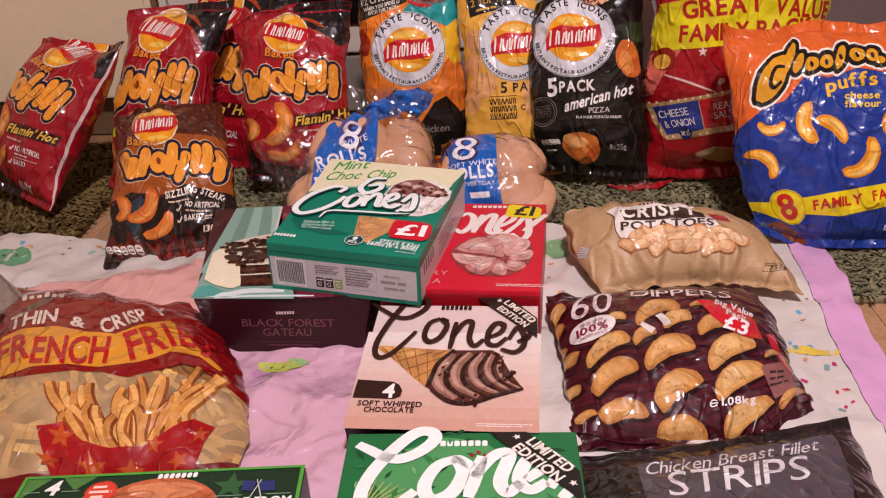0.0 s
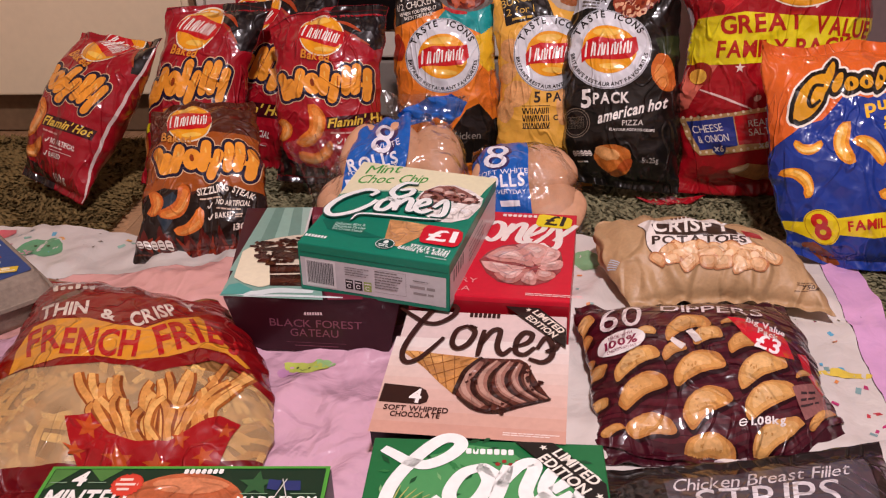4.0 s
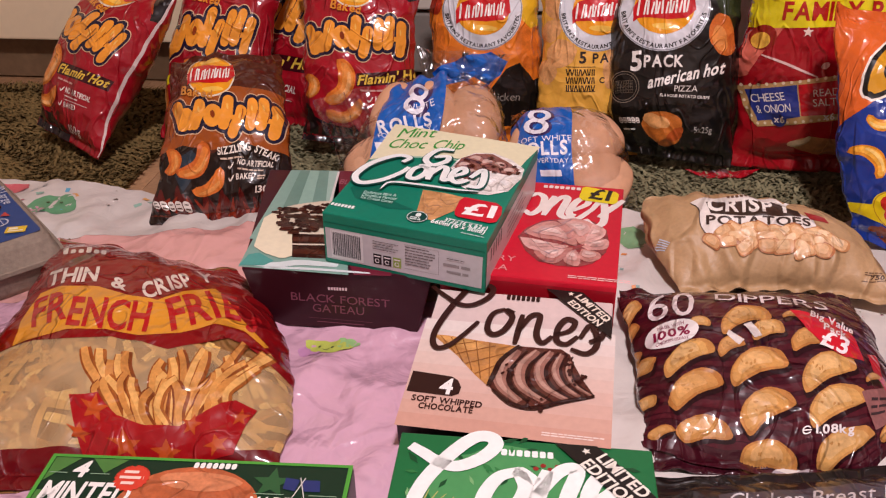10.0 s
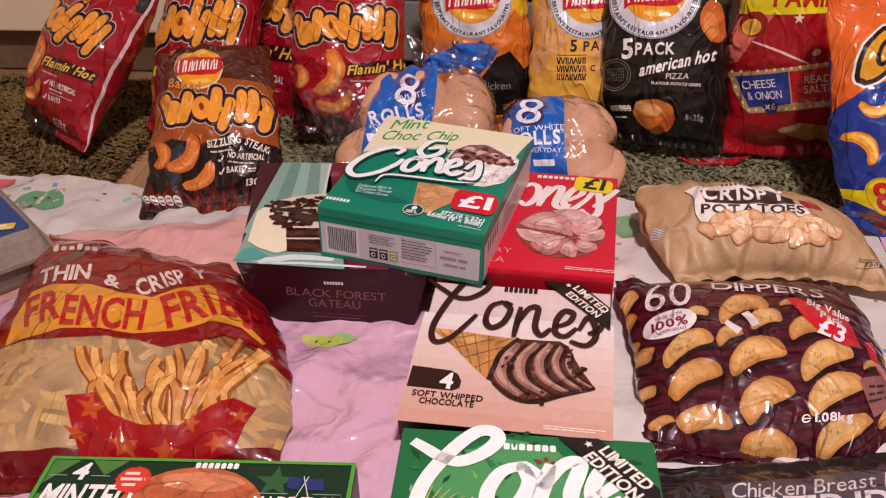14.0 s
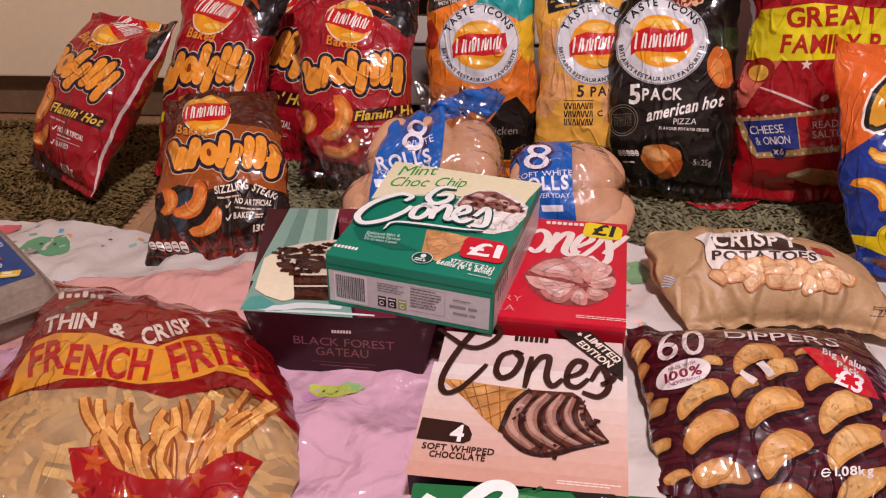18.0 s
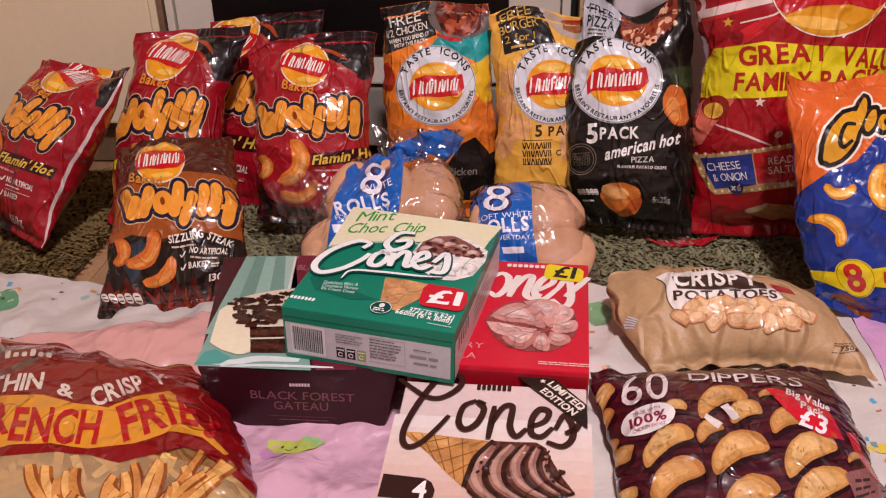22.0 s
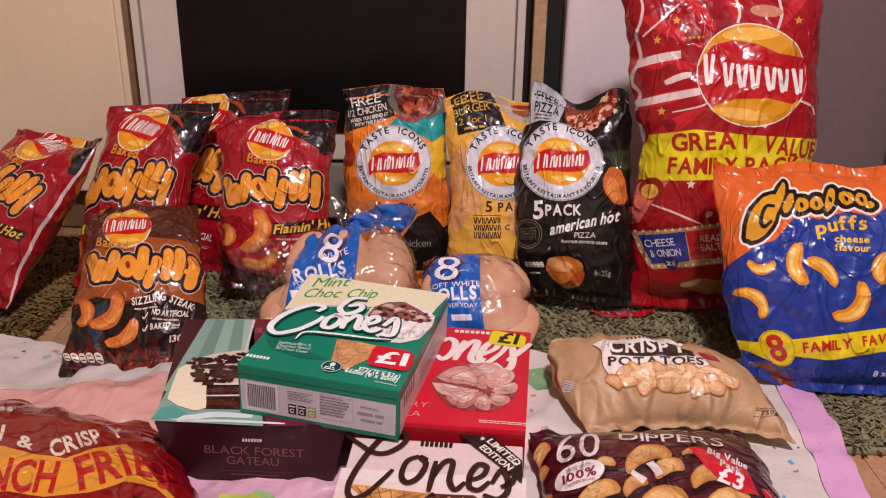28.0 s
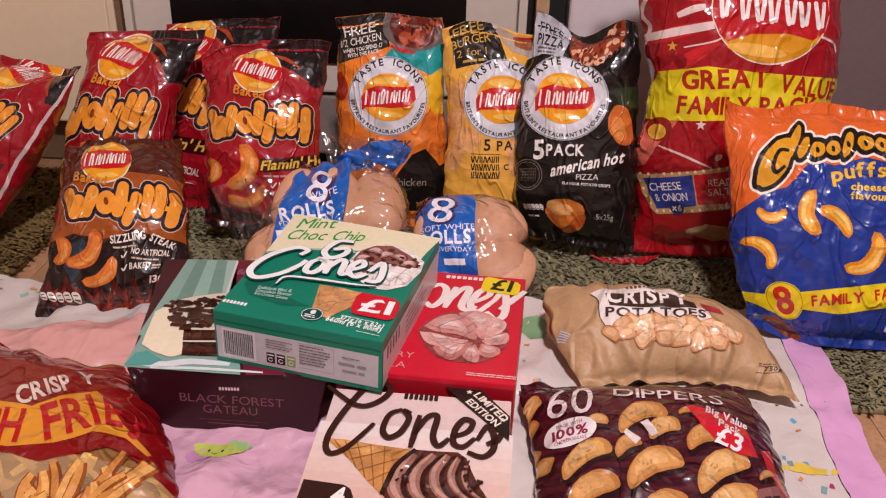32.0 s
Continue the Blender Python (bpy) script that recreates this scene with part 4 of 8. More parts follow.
b_strip = bag("chicken_strips_bag", (0.2797, 0.3406, 0.013), 4, -0.6, S_strip, film("1B1614"), "black chicken strips bag lying on the cloth", "bag")


# ---- shared printed motifs ----
def crisp_emblem(ob, sheet, x, y, r, lift=0.0006, rot=-4, outline=True):
    """A yellow round mark with a waving red ribbon; the wordmark on it is a plain white bar."""
    if outline:
        print_on(ob, "emblem_edge", disc(x, y, r * 1.16, r * 1.07, -6), film("E9DCC4"), sheet, lift)
    ob = print_on(ob, "emblem_disc", disc(x, y, r * 1.10, r, -6), film("EFA01E"), sheet, lift + 0.0005)
    print_on(ob, "emblem_shine", merge(disc(x - r * 0.1, y + r * 0.70, r * 0.55, r * 0.16, 4), disc(x + r * 0.1, y - r * 0.72, r * 0.5, r * 0.12, -4)), film("F6C455"), sheet, lift + 0.0009)
    rib = [(-1.12, 0.10), (-0.85, 0.42), (-0.4, 0.52), (0.2, 0.42), (0.8, 0.38), (1.12, 0.40), (1.15, -0.18), (0.8, -0.46), (0.1, -0.46), (-0.5, -0.36), (-0.95, -0.34), (-1.12, -0.44)]
    print_on(ob, "emblem_ribbon", shift(poly(*[(a * r, b * r) for a, b in rib]), x, y, rot=rot), film("C4121C"), sheet, lift + 0.0011)
    word = []
    for i, (at, wd) in enumerate(((-0.98, 0.34), (-0.62, 0.26), (-0.33, 0.18), (-0.10, 0.26), (0.19, 0.18), (0.41, 0.24), (0.69, 0.20))):
        hi = 0.34 if i == 0 else 0.24
        word += [capsule((at + 0.04) * r, hi * r, (at + 0.06) * r, -0.22 * r, 0.075 * r), capsule((at + wd - 0.02) * r, (hi - 0.06) * r, (at + wd - 0.05) * r, -0.22 * r, 0.065 * r)]
    word = merge(*word)
    print_on(ob, "wordmark_bar", shift(word, x, y, rot=rot, slant=0.2), film("F4EFE6"), sheet, lift + 0.0017)


def puff_word(ob, sheet, x, y, w, h, rot=2, lift=0.0007):
    """A fat wavy wordmark drawn as plain orange bars and blobs with a dark and a pale edge."""
    bars_ = ((-0.46, 0.22, -0.40, -0.34), (-0.37, 0.02, -0.345, -0.28), (-0.255, 0.30, -0.295, -0.26), (0.005, 0.44, -0.035, -0.22), (0.115, 0.16, 0.055, -0.44), (0.225, 0.40, 0.205, -0.22), (0.335, 0.44, 0.305, -0.22), (0.445, 0.28, 0.425, -0.44))
    round_ = ((-0.14, 0.0, 0.088, 0.32),)
    links = ((-0.41, -0.34, -0.29, -0.28), (-0.05, 0.04, 0.09, -0.06), (0.21, -0.10, 0.42, -0.06))
    for k, (grow, hexa, nm) in enumerate(((0.076, "D9B48E", "wordmark_glow"), (0.058, "1B1630", "wordmark_edge"), (0.0, "F09C34", "wordmark_blob"))):
        shapes = [capsule(a * w, b * h, c * w, d * h, w * (0.100 + grow)) for a, b, c, d in bars_]
        shapes += [disc(a * w, b * h, w * (rx + grow / 2), h * ry + w * grow / 2, 0, 24) for a, b, rx, ry in round_]
        shapes += [capsule(a * w, b * h, c * w, d * h, w * (0.045 + grow)) for a, b, c, d in links]
        for i, piece in enumerate(shapes):
            print_on(ob, nm, shift(piece, x, y, rot=rot), film(hexa), sheet, lift + 0.00045 * k + 0.00001 * i)
    print_on(ob, "wordmark_line", shift(merge(disc(-0.14 * w, 0.04 * h, w * 0.022, h * 0.11, 8, 14), *[capsule((a + c) * w / 2 + 0.045 * w, 0.2 * h, (a + c) * w / 2 + 0.035 * w, -0.12 * h, 0.008 * w) for a, b, c, d in bars_[4:7]]), x, y, rot=rot), film("8E3A14"), sheet, lift + 0.0015)
    shine = [shift(disc(0, 0, w * 0.009, h * 0.09, 0, 8), a * w - w * 0.012, (b * 0.75 + d * 0.25) * h) for a, b, c, d in bars_ if abs(b - d) > 0.4]
    print_on(ob, "wordmark_shine", shift(merge(*shine), x, y, rot=rot), film("F6C05E"), sheet, lift + 0.0016)


def puff(ob, sheet, cx, cy, r, thick, rot, span, seed, tone="E07B2C", lift=0.0008):
    ob = print_on(ob, "puff_picture", crescent(cx, cy, r, thick, rot, span, seed=seed), snack(tone), sheet, lift)
    mid, pale = {"E07B2C": ("EA9444", "F2B06C"), "D98A22": ("EFB040", "F8D078")}.get(tone, ("D67C34", "E0964E"))
    print_on(ob, "puff_shine", crescent(cx, cy, r + thick * 0.06, thick * 0.62, rot - 3, span * 0.88, 14, seed=seed + 1), snack(mid), sheet, lift + 0.0005)
    print_on(ob, "puff_shine", crescent(cx, cy, r + thick * 0.16, thick * 0.26, rot - 8, span * 0.6, 12, seed=seed + 1), snack(pale), sheet, lift + 0.0010)


def tick(x, y, s):
    return stroke([(x, y + 0.4 * s), (x + 0.35 * s, y), (x + s, y + s)], 0.28 * s, 4, 0.3)


def gda(ob, sheet, x, y, w, lift=0.0012, rot=0):
    """The small row of rounded dials on the back edge."""
    k = w / 5
    pale = merge(*[rrect(i * k * 1.02, 0, i * k * 1.02 + k * 0.9, k * 1.4, k * 0.4, 3) for i in range(5)])
    print_on(ob, "dial", shift(pale, x, y, rot=rot), film("E6DDD2"), sheet, lift)
    marks = merge(*[rect(i * k * 1.02 + k * 0.15, k * 0.25, i * k * 1.02 + k * 0.75, k * 0.45) for i in range(5)], *[rect(i * k * 1.02 + k * 0.2, k * 0.85, i * k * 1.02 + k * 0.7, k) for i in range(5)])
    print_on(ob, "dial_bar", shift(marks, x, y, rot=rot), film("5A463C"), sheet, lift + 0.0004)


def hot_puff_bag(ob, sheet):
    """The front of a red corn puff bag: emblem, wordmark, flavour band and puffs."""
    print_on(ob, "black_corner", poly((0.005, 0.299), (0.035, 0.325), (0.145, 0.335), (0.145, 0.247), (0.107, 0.233), (0.089, 0.228), (0.071, 0.243), (0.053, 0.259), (0.027, 0.27), (0.013, 0.285)), film("171012"), sheet, 0.0004, "black flame corner")
    print_on(ob, "flame", merge(stroke([(0.019, 0.283), (0.045, 0.276), (0.065, 0.263)], 0.006, 6, 0.8), stroke([(0.035, 0.265), (0.06, 0.25), (0.081, 0.237)], 0.004, 6, 0.8)), film("A8401A"), sheet, 0.0009)
    print_on(ob, "black_base", poly((-0.113, 0.069), (-0.091, 0.059), (-0.077, 0.035), (-0.055, 0.025), (-0.033, 0.019), (-0.005, 0.015), (0.02, 0), (0.02, -0.055), (-0.125, -0.055)), film("1A0E10"), sheet, 0.0004, "black flame base")
    print_on(ob, "flame", merge(*[stroke([(x, -0.006), (x + 0.004, 0.010 + 0.006 * (i % 3)), (x - 0.004, 0.030 - 0.003 * i)], 0.006, 5, 0.8) for i, x in enumerate(np.linspace(-0.09, 0.01, 6))]), film("5A1014"), sheet, 0.0008)
    crisp_emblem(ob, sheet, -0.007, 0.257, 0.0355, rot=-12)
    print_on(ob, "lettering", text("Baked", -0.020, 0.2125, 0.0130, align="centre", rot=-12, bold=True), film("E5902E"), sheet, 0.0044)
    puff_word(ob, sheet, -0.003, 0.171, 0.176, 0.060, 0)
    puff(ob, sheet, -0.057, 0.103, 0.036, 0.029, -18, 130, 3)
    puff(ob, sheet, -0.093, 0.09, 0.016, 0.020, 0, 150, 5)
    puff(ob, sheet, -0.03, 0.065, 0.030, 0.022, -70, 130, 4)
    print_on(ob, "flavour_band", poly((-0.005, 0.111), (0.121, 0.119), (0.121, 0.097), (-0.005, 0.089)), film("3A0A12"), sheet, 0.0008)
    print_on(ob, "lettering", text("Flamin' Hot", -0.003, 0.092, 0.0155, rot=5, slant=0.3, bold=True, width=0.118), film("E8C24A"), sheet, 0.0013, "yellow brush lettering")
    print_on(ob, "small_print", bars(0.002, 0.081, 0.052, 1, 0.0032, 0.004, 3), film("D9A8A0"), sheet, 0.0010)
    print_on(ob, "lettering", text("NO ARTIFICIAL", 0.028, 0.063, 0.0100, bold=True, width=0.066), film("F0E6DC"), sheet, 0.0012)
    print_on(ob, "small_print", merge(bars(0.028, 0.056, 0.04, 1, 0.0024, 0.004, 5), rect(0.028, 0.05, 0.091, 0.051)), film("E0D0C8"), sheet, 0.0012)
    print_on(ob, "lettering", text("BAKED", 0.028, 0.037, 0.0090, bold=True, width=0.034), film("F0E6DC"), sheet, 0.0012)
    print_on(ob, "tick", merge(tick(0.015, 0.063, 0.009), tick(0.015, 0.037, 0.009)), film("F0E6DC"), sheet, 0.0012)
    print_on(ob, "lettering", text("150g", 0.035, -0.009, 0.0150, bold=True, width=0.036), film("E8D8D0"), sheet, 0.0012)
    print_on(ob, "seal_line", stroke([(-0.099, 0.279), (-0.065, 0.294), (-0.015, 0.301), (0.055, 0.302), (0.113, 0.302)], 0.0012, 8, 0), film("5A0A12"), sheet, 0.0014)


for ob, sheet in ((b_left, S_left), (b_two, S_two), (b_three, S_three), (b_four, S_four)):
    hot_puff_bag(ob, sheet)
art, S_left.art = S_left.art, ()
edge = [(0.985 * S_left.width(v) / 2, v * S_left.h) for v in np.linspace(0.01, 0.98, 12)]
print_on(b_left, "seam_line", stroke(edge, 0.0020, 6, 0.1), film("D8C4BE"), S_left, 0.0010, "white line along the side seam")
S_left.art = art

s, o = S_brown, b_brown
print_on(o, "amber_panel", poly((-0.13, 0.222), (-0.06, 0.238), (0.02, 0.248), (0.15, 0.242), (0.15, 0.124), (0.08, 0.132), (0.03, 0.15), (-0.02, 0.136), (-0.08, 0.14), (-0.13, 0.124)), film("9C4E1A"), s, 0.0004, "amber middle of the bag")
print_on(o, "black_base", poly((-0.15, 0.124), (-0.098, 0.134), (-0.074, 0.142), (-0.02, 0.13), (0.025, 0.153), (0.075, 0.136), (0.15, 0.126), (0.15, -0.06), (-0.17, -0.06)), film("1D110C"), s, 0.0006, "black lower half")
print_on(o, "blue_patch", poly((-0.077, 0.122), (-0.058, 0.134), (-0.044, 0.12), (-0.058, 0.08), (-0.074, 0.052), (-0.09, 0.082)), film("26343F"), s, 0.0008, "slate blue patch")
rnd = random.Random(4)
print_on(o, "flame", merge(*[stroke([(x, -0.004), (x + rnd.uniform(-0.01, 0.01), 0.02), (x + rnd.uniform(-0.012, 0.012), rnd.uniform(0.040, 0.070))], 0.016, 5, 0.85) for x in np.linspace(-0.125, 0.11, 15)]), film("561610"), s, 0.0010, "ember red flames")
print_on(o, "flame", merge(*[stroke([(x, 0.0), (x + rnd.uniform(-0.01, 0.01), 0.02), (x + rnd.uniform(-0.01, 0.01), rnd.uniform(0.035, 0.055))], 0.008, 5, 0.85) for x in np.linspace(-0.105, 0.10, 12)]), film("842A14"), s, 0.0014)
crisp_emblem(o, s, -0.024, 0.272, 0.0405, rot=4)
print_on(o, "lettering", text("Baked", -0.050, 0.2285, 0.0150, align="centre", rot=-9, bold=True), film("D08A3C"), s, 0.0044, "amber lettering")
puff_word(o, s, 0.006, 0.194, 0.202, 0.062, -2)
puff(o, s, -0.08, 0.133, 0.044, 0.028, -38, 105, 6, "C86426", 0.0012)
puff(o, s, -0.046, 0.098, 0.040, 0.025, -48, 100, 7, "D8742C", 0.0014)
puff(o, s, -0.108, 0.113, 0.020, 0.025, -10, 150, 8, "C86426", 0.0012)
print_on(o, "lettering", merge(text("SIZZLING", -0.01, 0.127, 0.0130, rot=8, bold=True, width=0.061), text("STEAK", 0.056, 0.132, 0.0130, rot=-24, bold=True, width=0.044)), film("F0E4D4"), s, 0.0016)
print_on(o, "small_print", merge(bars(-0.006, 0.119, 0.055, 1, 0.0030, 0.004, 3, rot=4), bars(0.028, 0.101, 0.062, 1, 0.0028, 0.004, 4, rot=-6), bars(0.066, 0.086, 0.016, 2, 0.0030, 0.005, 6)), film("D9C0A8"), s, 0.0016)
print_on(o, "lettering", text("NO ARTIFICIAL", 0.026, 0.11, 0.0100, rot=-7, bold=True, width=0.066), film("F0E4D4"), s, 0.0016)
print_on(o, "lettering", text("BAKED", 0.026, 0.083, 0.0105, rot=2, bold=True, width=0.036), film("F0E4D4"), s, 0.0016)
print_on(o, "tick", merge(tick(0.009, 0.104, 0.010), tick(0.011, 0.082, 0.010)), film("F0E4D4"), s, 0.0016)
print_on(o, "lettering", text("130g", 0.064, 0.055, 0.0130, bold=True, width=0.037), film("E8D8C8"), s, 0.0016)
gda(o, s, -0.131, 0.002, 0.072, 0.0016, 11)


def badge(ob, sheet, cx, cy, r):
    """The silver round badge with its ring of words."""
    print_on(ob, "badge", disc(cx, cy, r, r, 0, 48), film("DCDEE2"), sheet, 0.0008, "silver round badge")
    print_on(ob, "badge_edge", ring(cx, cy, r * 0.965, r * 0.99, 48), film("8C9096"), sheet, 0.0012)
    ink = film("1A1816")
    print_on(ob, "lettering", text("TASTE", cx, cy, r * 0.165, arc=r * 0.79, arcmid=128, bold=True, gap=0.12), ink, sheet, 0.0012)
    print_on(ob, "lettering", text("ICONS", cx, cy, r * 0.165, arc=r * 0.79, arcmid=54, bold=True, gap=0.12), ink, sheet, 0.0012)
    print_on(ob, "lettering", text("BRITAIN'S RESTAURANT FAVOURITES", cx, cy, r * 0.092, arc=-r * 0.93, arcmid=268, bold=True, gap=0.13), ink, sheet, 0.0012)
    crisp_emblem(ob, sheet, cx, cy - 0.001, r * 0.60, 0.0012, 5, False)


s, o = S_chick, b_chick
print_on(o, "teal_wedge", poly((-0.01, 0.218), (0.005, 0.234), (0.04, 0.238), (0.1, 0.244), (0.1, 0.208), (0.068, 0.188), (0.035, 0.204)), film("1F9A9A"), s, 0.0004, "teal wedge")
print_on(o, "yellow_side", poly((0.052, 0.185), (0.068, 0.19), (0.105, 0.214), (0.105, 0.13), (0.076, 0.122), (0.062, 0.136)), film("E8B82A"), s, 0.0004, "yellow side panel")
print_on(o, "black_panel", poly((0, -0.04), (0.012, 0.02), (0.038, 0.056), (0.06, 0.066), (0.076, 0.048), (0.085, 0.036), (0.105, 0.048), (0.105, -0.04)), film("191513"), s, 0.0004, "black lower corner")
print_on(o, "red_chilli", disc(-0.082, 0.168, 0.011, 0.026, 8, 20, 0.06, 3), snack("A8301A"), s, 0.0005, "dark red chilli")
print_on(o, "crisp_picture", merge(disc(-0.08, 0.095, 0.014, 0.040, -8, 18, 0.06, 3), disc(-0.06, 0.072, 0.020, 0.024, 10, 18, 0.06, 4), disc(0.07, 0.09, 0.018, 0.036, 14, 18, 0.06, 5)), snack("D8742A"), s, 0.0005, "orange crisp")
badge(o, s, -0.003, 0.152, 0.0655)
print_on(o, "lettering", merge(text("5", -0.038, 0.062, 0.020, bold=True), text("PACK", -0.018, 0.066, 0.0135, bold=True, gap=0.1, width=0.055)), film("241A14"), s, 0.0008)
print_on(o, "lettering", text("chicken", 0.008, 0.003, 0.0130, width=0.058), film("8A8278"), s, 0.0008)
print_on(o, "free_flash", poly((-0.1, 0.282), (-0.06, 0.3), (-0.013, 0.3), (-0.01, 0.265), (-0.001, 0.234), (-0.086, 0.206), (-0.092, 0.24)), film("1E1A18"), s, 0.0006, "black flash")
pale = film("E8E0D2")
print_on(o, "lettering", text("FREE", -0.08, 0.25, 0.0170, rot=8, width=0.054), pale, s, 0.0010)
print_on(o, "lettering", text("1/2 CHICKEN", -0.085, 0.233, 0.0120, rot=9, width=0.070), pale, s, 0.0010)
print_on(o, "lettering", text("WHEN YOU SPEND £7", -0.08, 0.223, 0.0062, rot=9, bold=True, width=0.068), pale, s, 0.0010)
print_on(o, "lettering", text("WITH THIS PACK", -0.071, 0.216, 0.0062, rot=8, bold=True, width=0.052), pale, s, 0.0010)
print_on(o, "dish", disc(0.04, 0.268, 0.056, 0.040, 0, 30), film("6A625C"), s, 0.0007, "plate")
print_on(o, "meal_picture", disc(0.042, 0.268, 0.046, 0.034, 0, 30, 0.08, 2), snack("6A2418"), s, 0.0010)
rnd = random.Random(21)
print_on(o, "meal_piece", merge(*[disc(0.042 + rnd.uniform(-0.034, 0.034), 0.268 + rnd.uniform(-0.025, 0.022), 0.010, 0.005, rnd.uniform(0, 180), 10, 0.12, i) for i in range(14)]), snack("A84A28"), s, 0.0014)
print_on(o, "meal_piece", merge(*[disc(0.042 + rnd.uniform(-0.034, 0.034), 0.268 + rnd.uniform(-0.025, 0.022), 0.007, 0.003, rnd.uniform(0, 180), 10, 0.12, i) for i in range(8)]), snack("38120C"), s, 0.0016)
print_on(o, "red_rim", stroke([(0, 0.235), (0.02, 0.228), (0.042, 0.226)], 0.007, 6), film("B8242A"), s, 0.0011)

s, o = S_burg, b_burg
print_on(o, "crisp_picture", merge(disc(-0.064, 0.158, 0.017, 0.022, 20, 18, 0.06, 1), disc(-0.068, 0.118, 0.016, 0.020, -20, 18, 0.06, 2), disc(-0.052, 0.08, 0.026, 0.024, 30, 20, 0.06, 3), disc(-0.072, 0.05, 0.014, 0.022, 0, 18, 0.06, 4), disc(0.032, 0.06, 0.012, 0.036, -6, 20, 0.06, 5)), snack("E2A66A"), s, 0.0005, "pale golden crisp")
badge(o, s, 0.01, 0.151, 0.067)
ink = film("241A14")
print_on(o, "lettering", merge(text("5", -0.02, 0.066, 0.018, bold=True), text("PACK", 0.002, 0.066, 0.0150, bold=True, gap=0.1, width=0.058)), ink, s, 0.0008)
rnd = random.Random(6)
block = [rect(-0.042, 0.059, 0.008, 0.06), rect(-0.042, 0.019, 0.008, 0.02)]
for k in range(3):
    for i in range(7):
        x = -0.041 + 0.0070 * i
        tilt = rnd.uniform(-0.002, 0.002)
        block += [capsule(x + 0.001 + tilt, 0.046 - 0.013 * k, x + 0.001 - tilt, 0.055 - 0.013 * k, 0.0019), capsule(x + 0.0042 - tilt, 0.046 - 0.013 * k, x + 0.0042 + tilt, 0.055 - 0.013 * k, 0.0019)]
print_on(o, "stamp_bar", merge(*block), ink, s, 0.0008, "dark stamp of plain bars")
print_on(o, "lettering", text("C", 0.014, 0.033, 0.009, bold=True), ink, s, 0.0008)
print_on(o, "free_flash", poly((-0.084, 0.27), (-0.05, 0.29), (-0.012, 0.29), (0.004, 0.25), (0.016, 0.216), (-0.068, 0.201), (-0.076, 0.235)), film("1E1A18"), s, 0.0006, "black flash")
gold = film("C9A24A")
print_on(o, "lettering", text("FREE", -0.075, 0.253, 0.0150, rot=11, width=0.052), gold, s, 0.0010)
print_on(o, "lettering", text("BURGER", -0.077, 0.233, 0.0145, rot=10, width=0.066), gold, s, 0.0010)
print_on(o, "lettering", text("2 for 1", -0.068, 0.218, 0.0120, rot=6, width=0.050), gold, s, 0.0010)
print_on(o, "small_print", bars(-0.058, 0.209, 0.05, 1, 0.004, 0.005, 8, rot=6), gold, s, 0.0010)
print_on(o, "dish", poly((-0.012, 0.275), (0.004, 0.272), (0.05, 0.256), (0.08, 0.252), (0.08, 0.225), (0.045, 0.226), (0.022, 0.234), (0.004, 0.252)), film("B8A898"), s, 0.0007, "plate")
print_on(o, "meal_picture", poly((0.025, 0.26), (0.08, 0.256), (0.08, 0.235), (0.045, 0.236), (0.028, 0.244)), snack("9A5A34"), s, 0.0010)
print_on(o, "red_rim", stroke([(0.028, 0.259), (0.045, 0.258), (0.07, 0.256)], 0.005, 6), film("B8242A"), s, 0.0012)

s, o = S_pizza, b_pizza
ink = film("F2EEE6")
print_on(o, "green_shade", poly((0.062, 0.25), (0.12, 0.258), (0.12, 0.19), (0.1, 0.22), (0.072, 0.224)), snack("27311A"), s, 0.0004)
print_on(o, "crisp_picture", disc(0.076, 0.19, 0.021, 0.033, 8, 26, 0.04, 5), snack("C8692A"), s, 0.0006, "round orange crisp")
print_on(o, "crisp_shine", disc(0.072, 0.184, 0.012, 0.020, 8, 18, 0.06, 5), snack("DC8A44"), s, 0.0009)
print_on(o, "crisp_picture", disc(-0.012, 0.038, 0.039, 0.028, -12, 30, 0.06, 6), snack("C9722E"), s, 0.0006, "orange crisp with a folded edge")
print_on(o, "crisp_shine", disc(-0.022, 0.05, 0.022, 0.013, -10, 20, 0.1, 7), snack("E0A262"), s, 0.0010)
print_on(o, "crisp_picture", disc(0.01, 0.028, 0.016, 0.010, 30, 20, 0.1, 8), snack("B0501E"), s, 0.0010)
badge(o, s, -0.016, 0.235, 0.0715)
print_on(o, "lettering", merge(text("5", -0.064, 0.134, 0.030, bold=True, width=0.018), text("PACK", -0.043, 0.139, 0.0180, bold=True, gap=0.10, width=0.062)), ink, s, 0.0008)
print_on(o, "lettering", text("american hot", -0.035, 0.104, 0.0190, rot=12, slant=0.35, bold=True, width=0.118), ink, s, 0.0008, "white script lettering")
print_on(o, "lettering", text("PIZZA", 0.008, 0.099, 0.0095, width=0.036), ink, s, 0.0008)
print_on(o, "lettering", text("FLAVOUR POTATO CRISPS", -0.014, 0.091, 0.0045, bold=True, rot=-3, width=0.078), ink, s, 0.0008)
sx_, sy_ = (-0.075, 0.107)
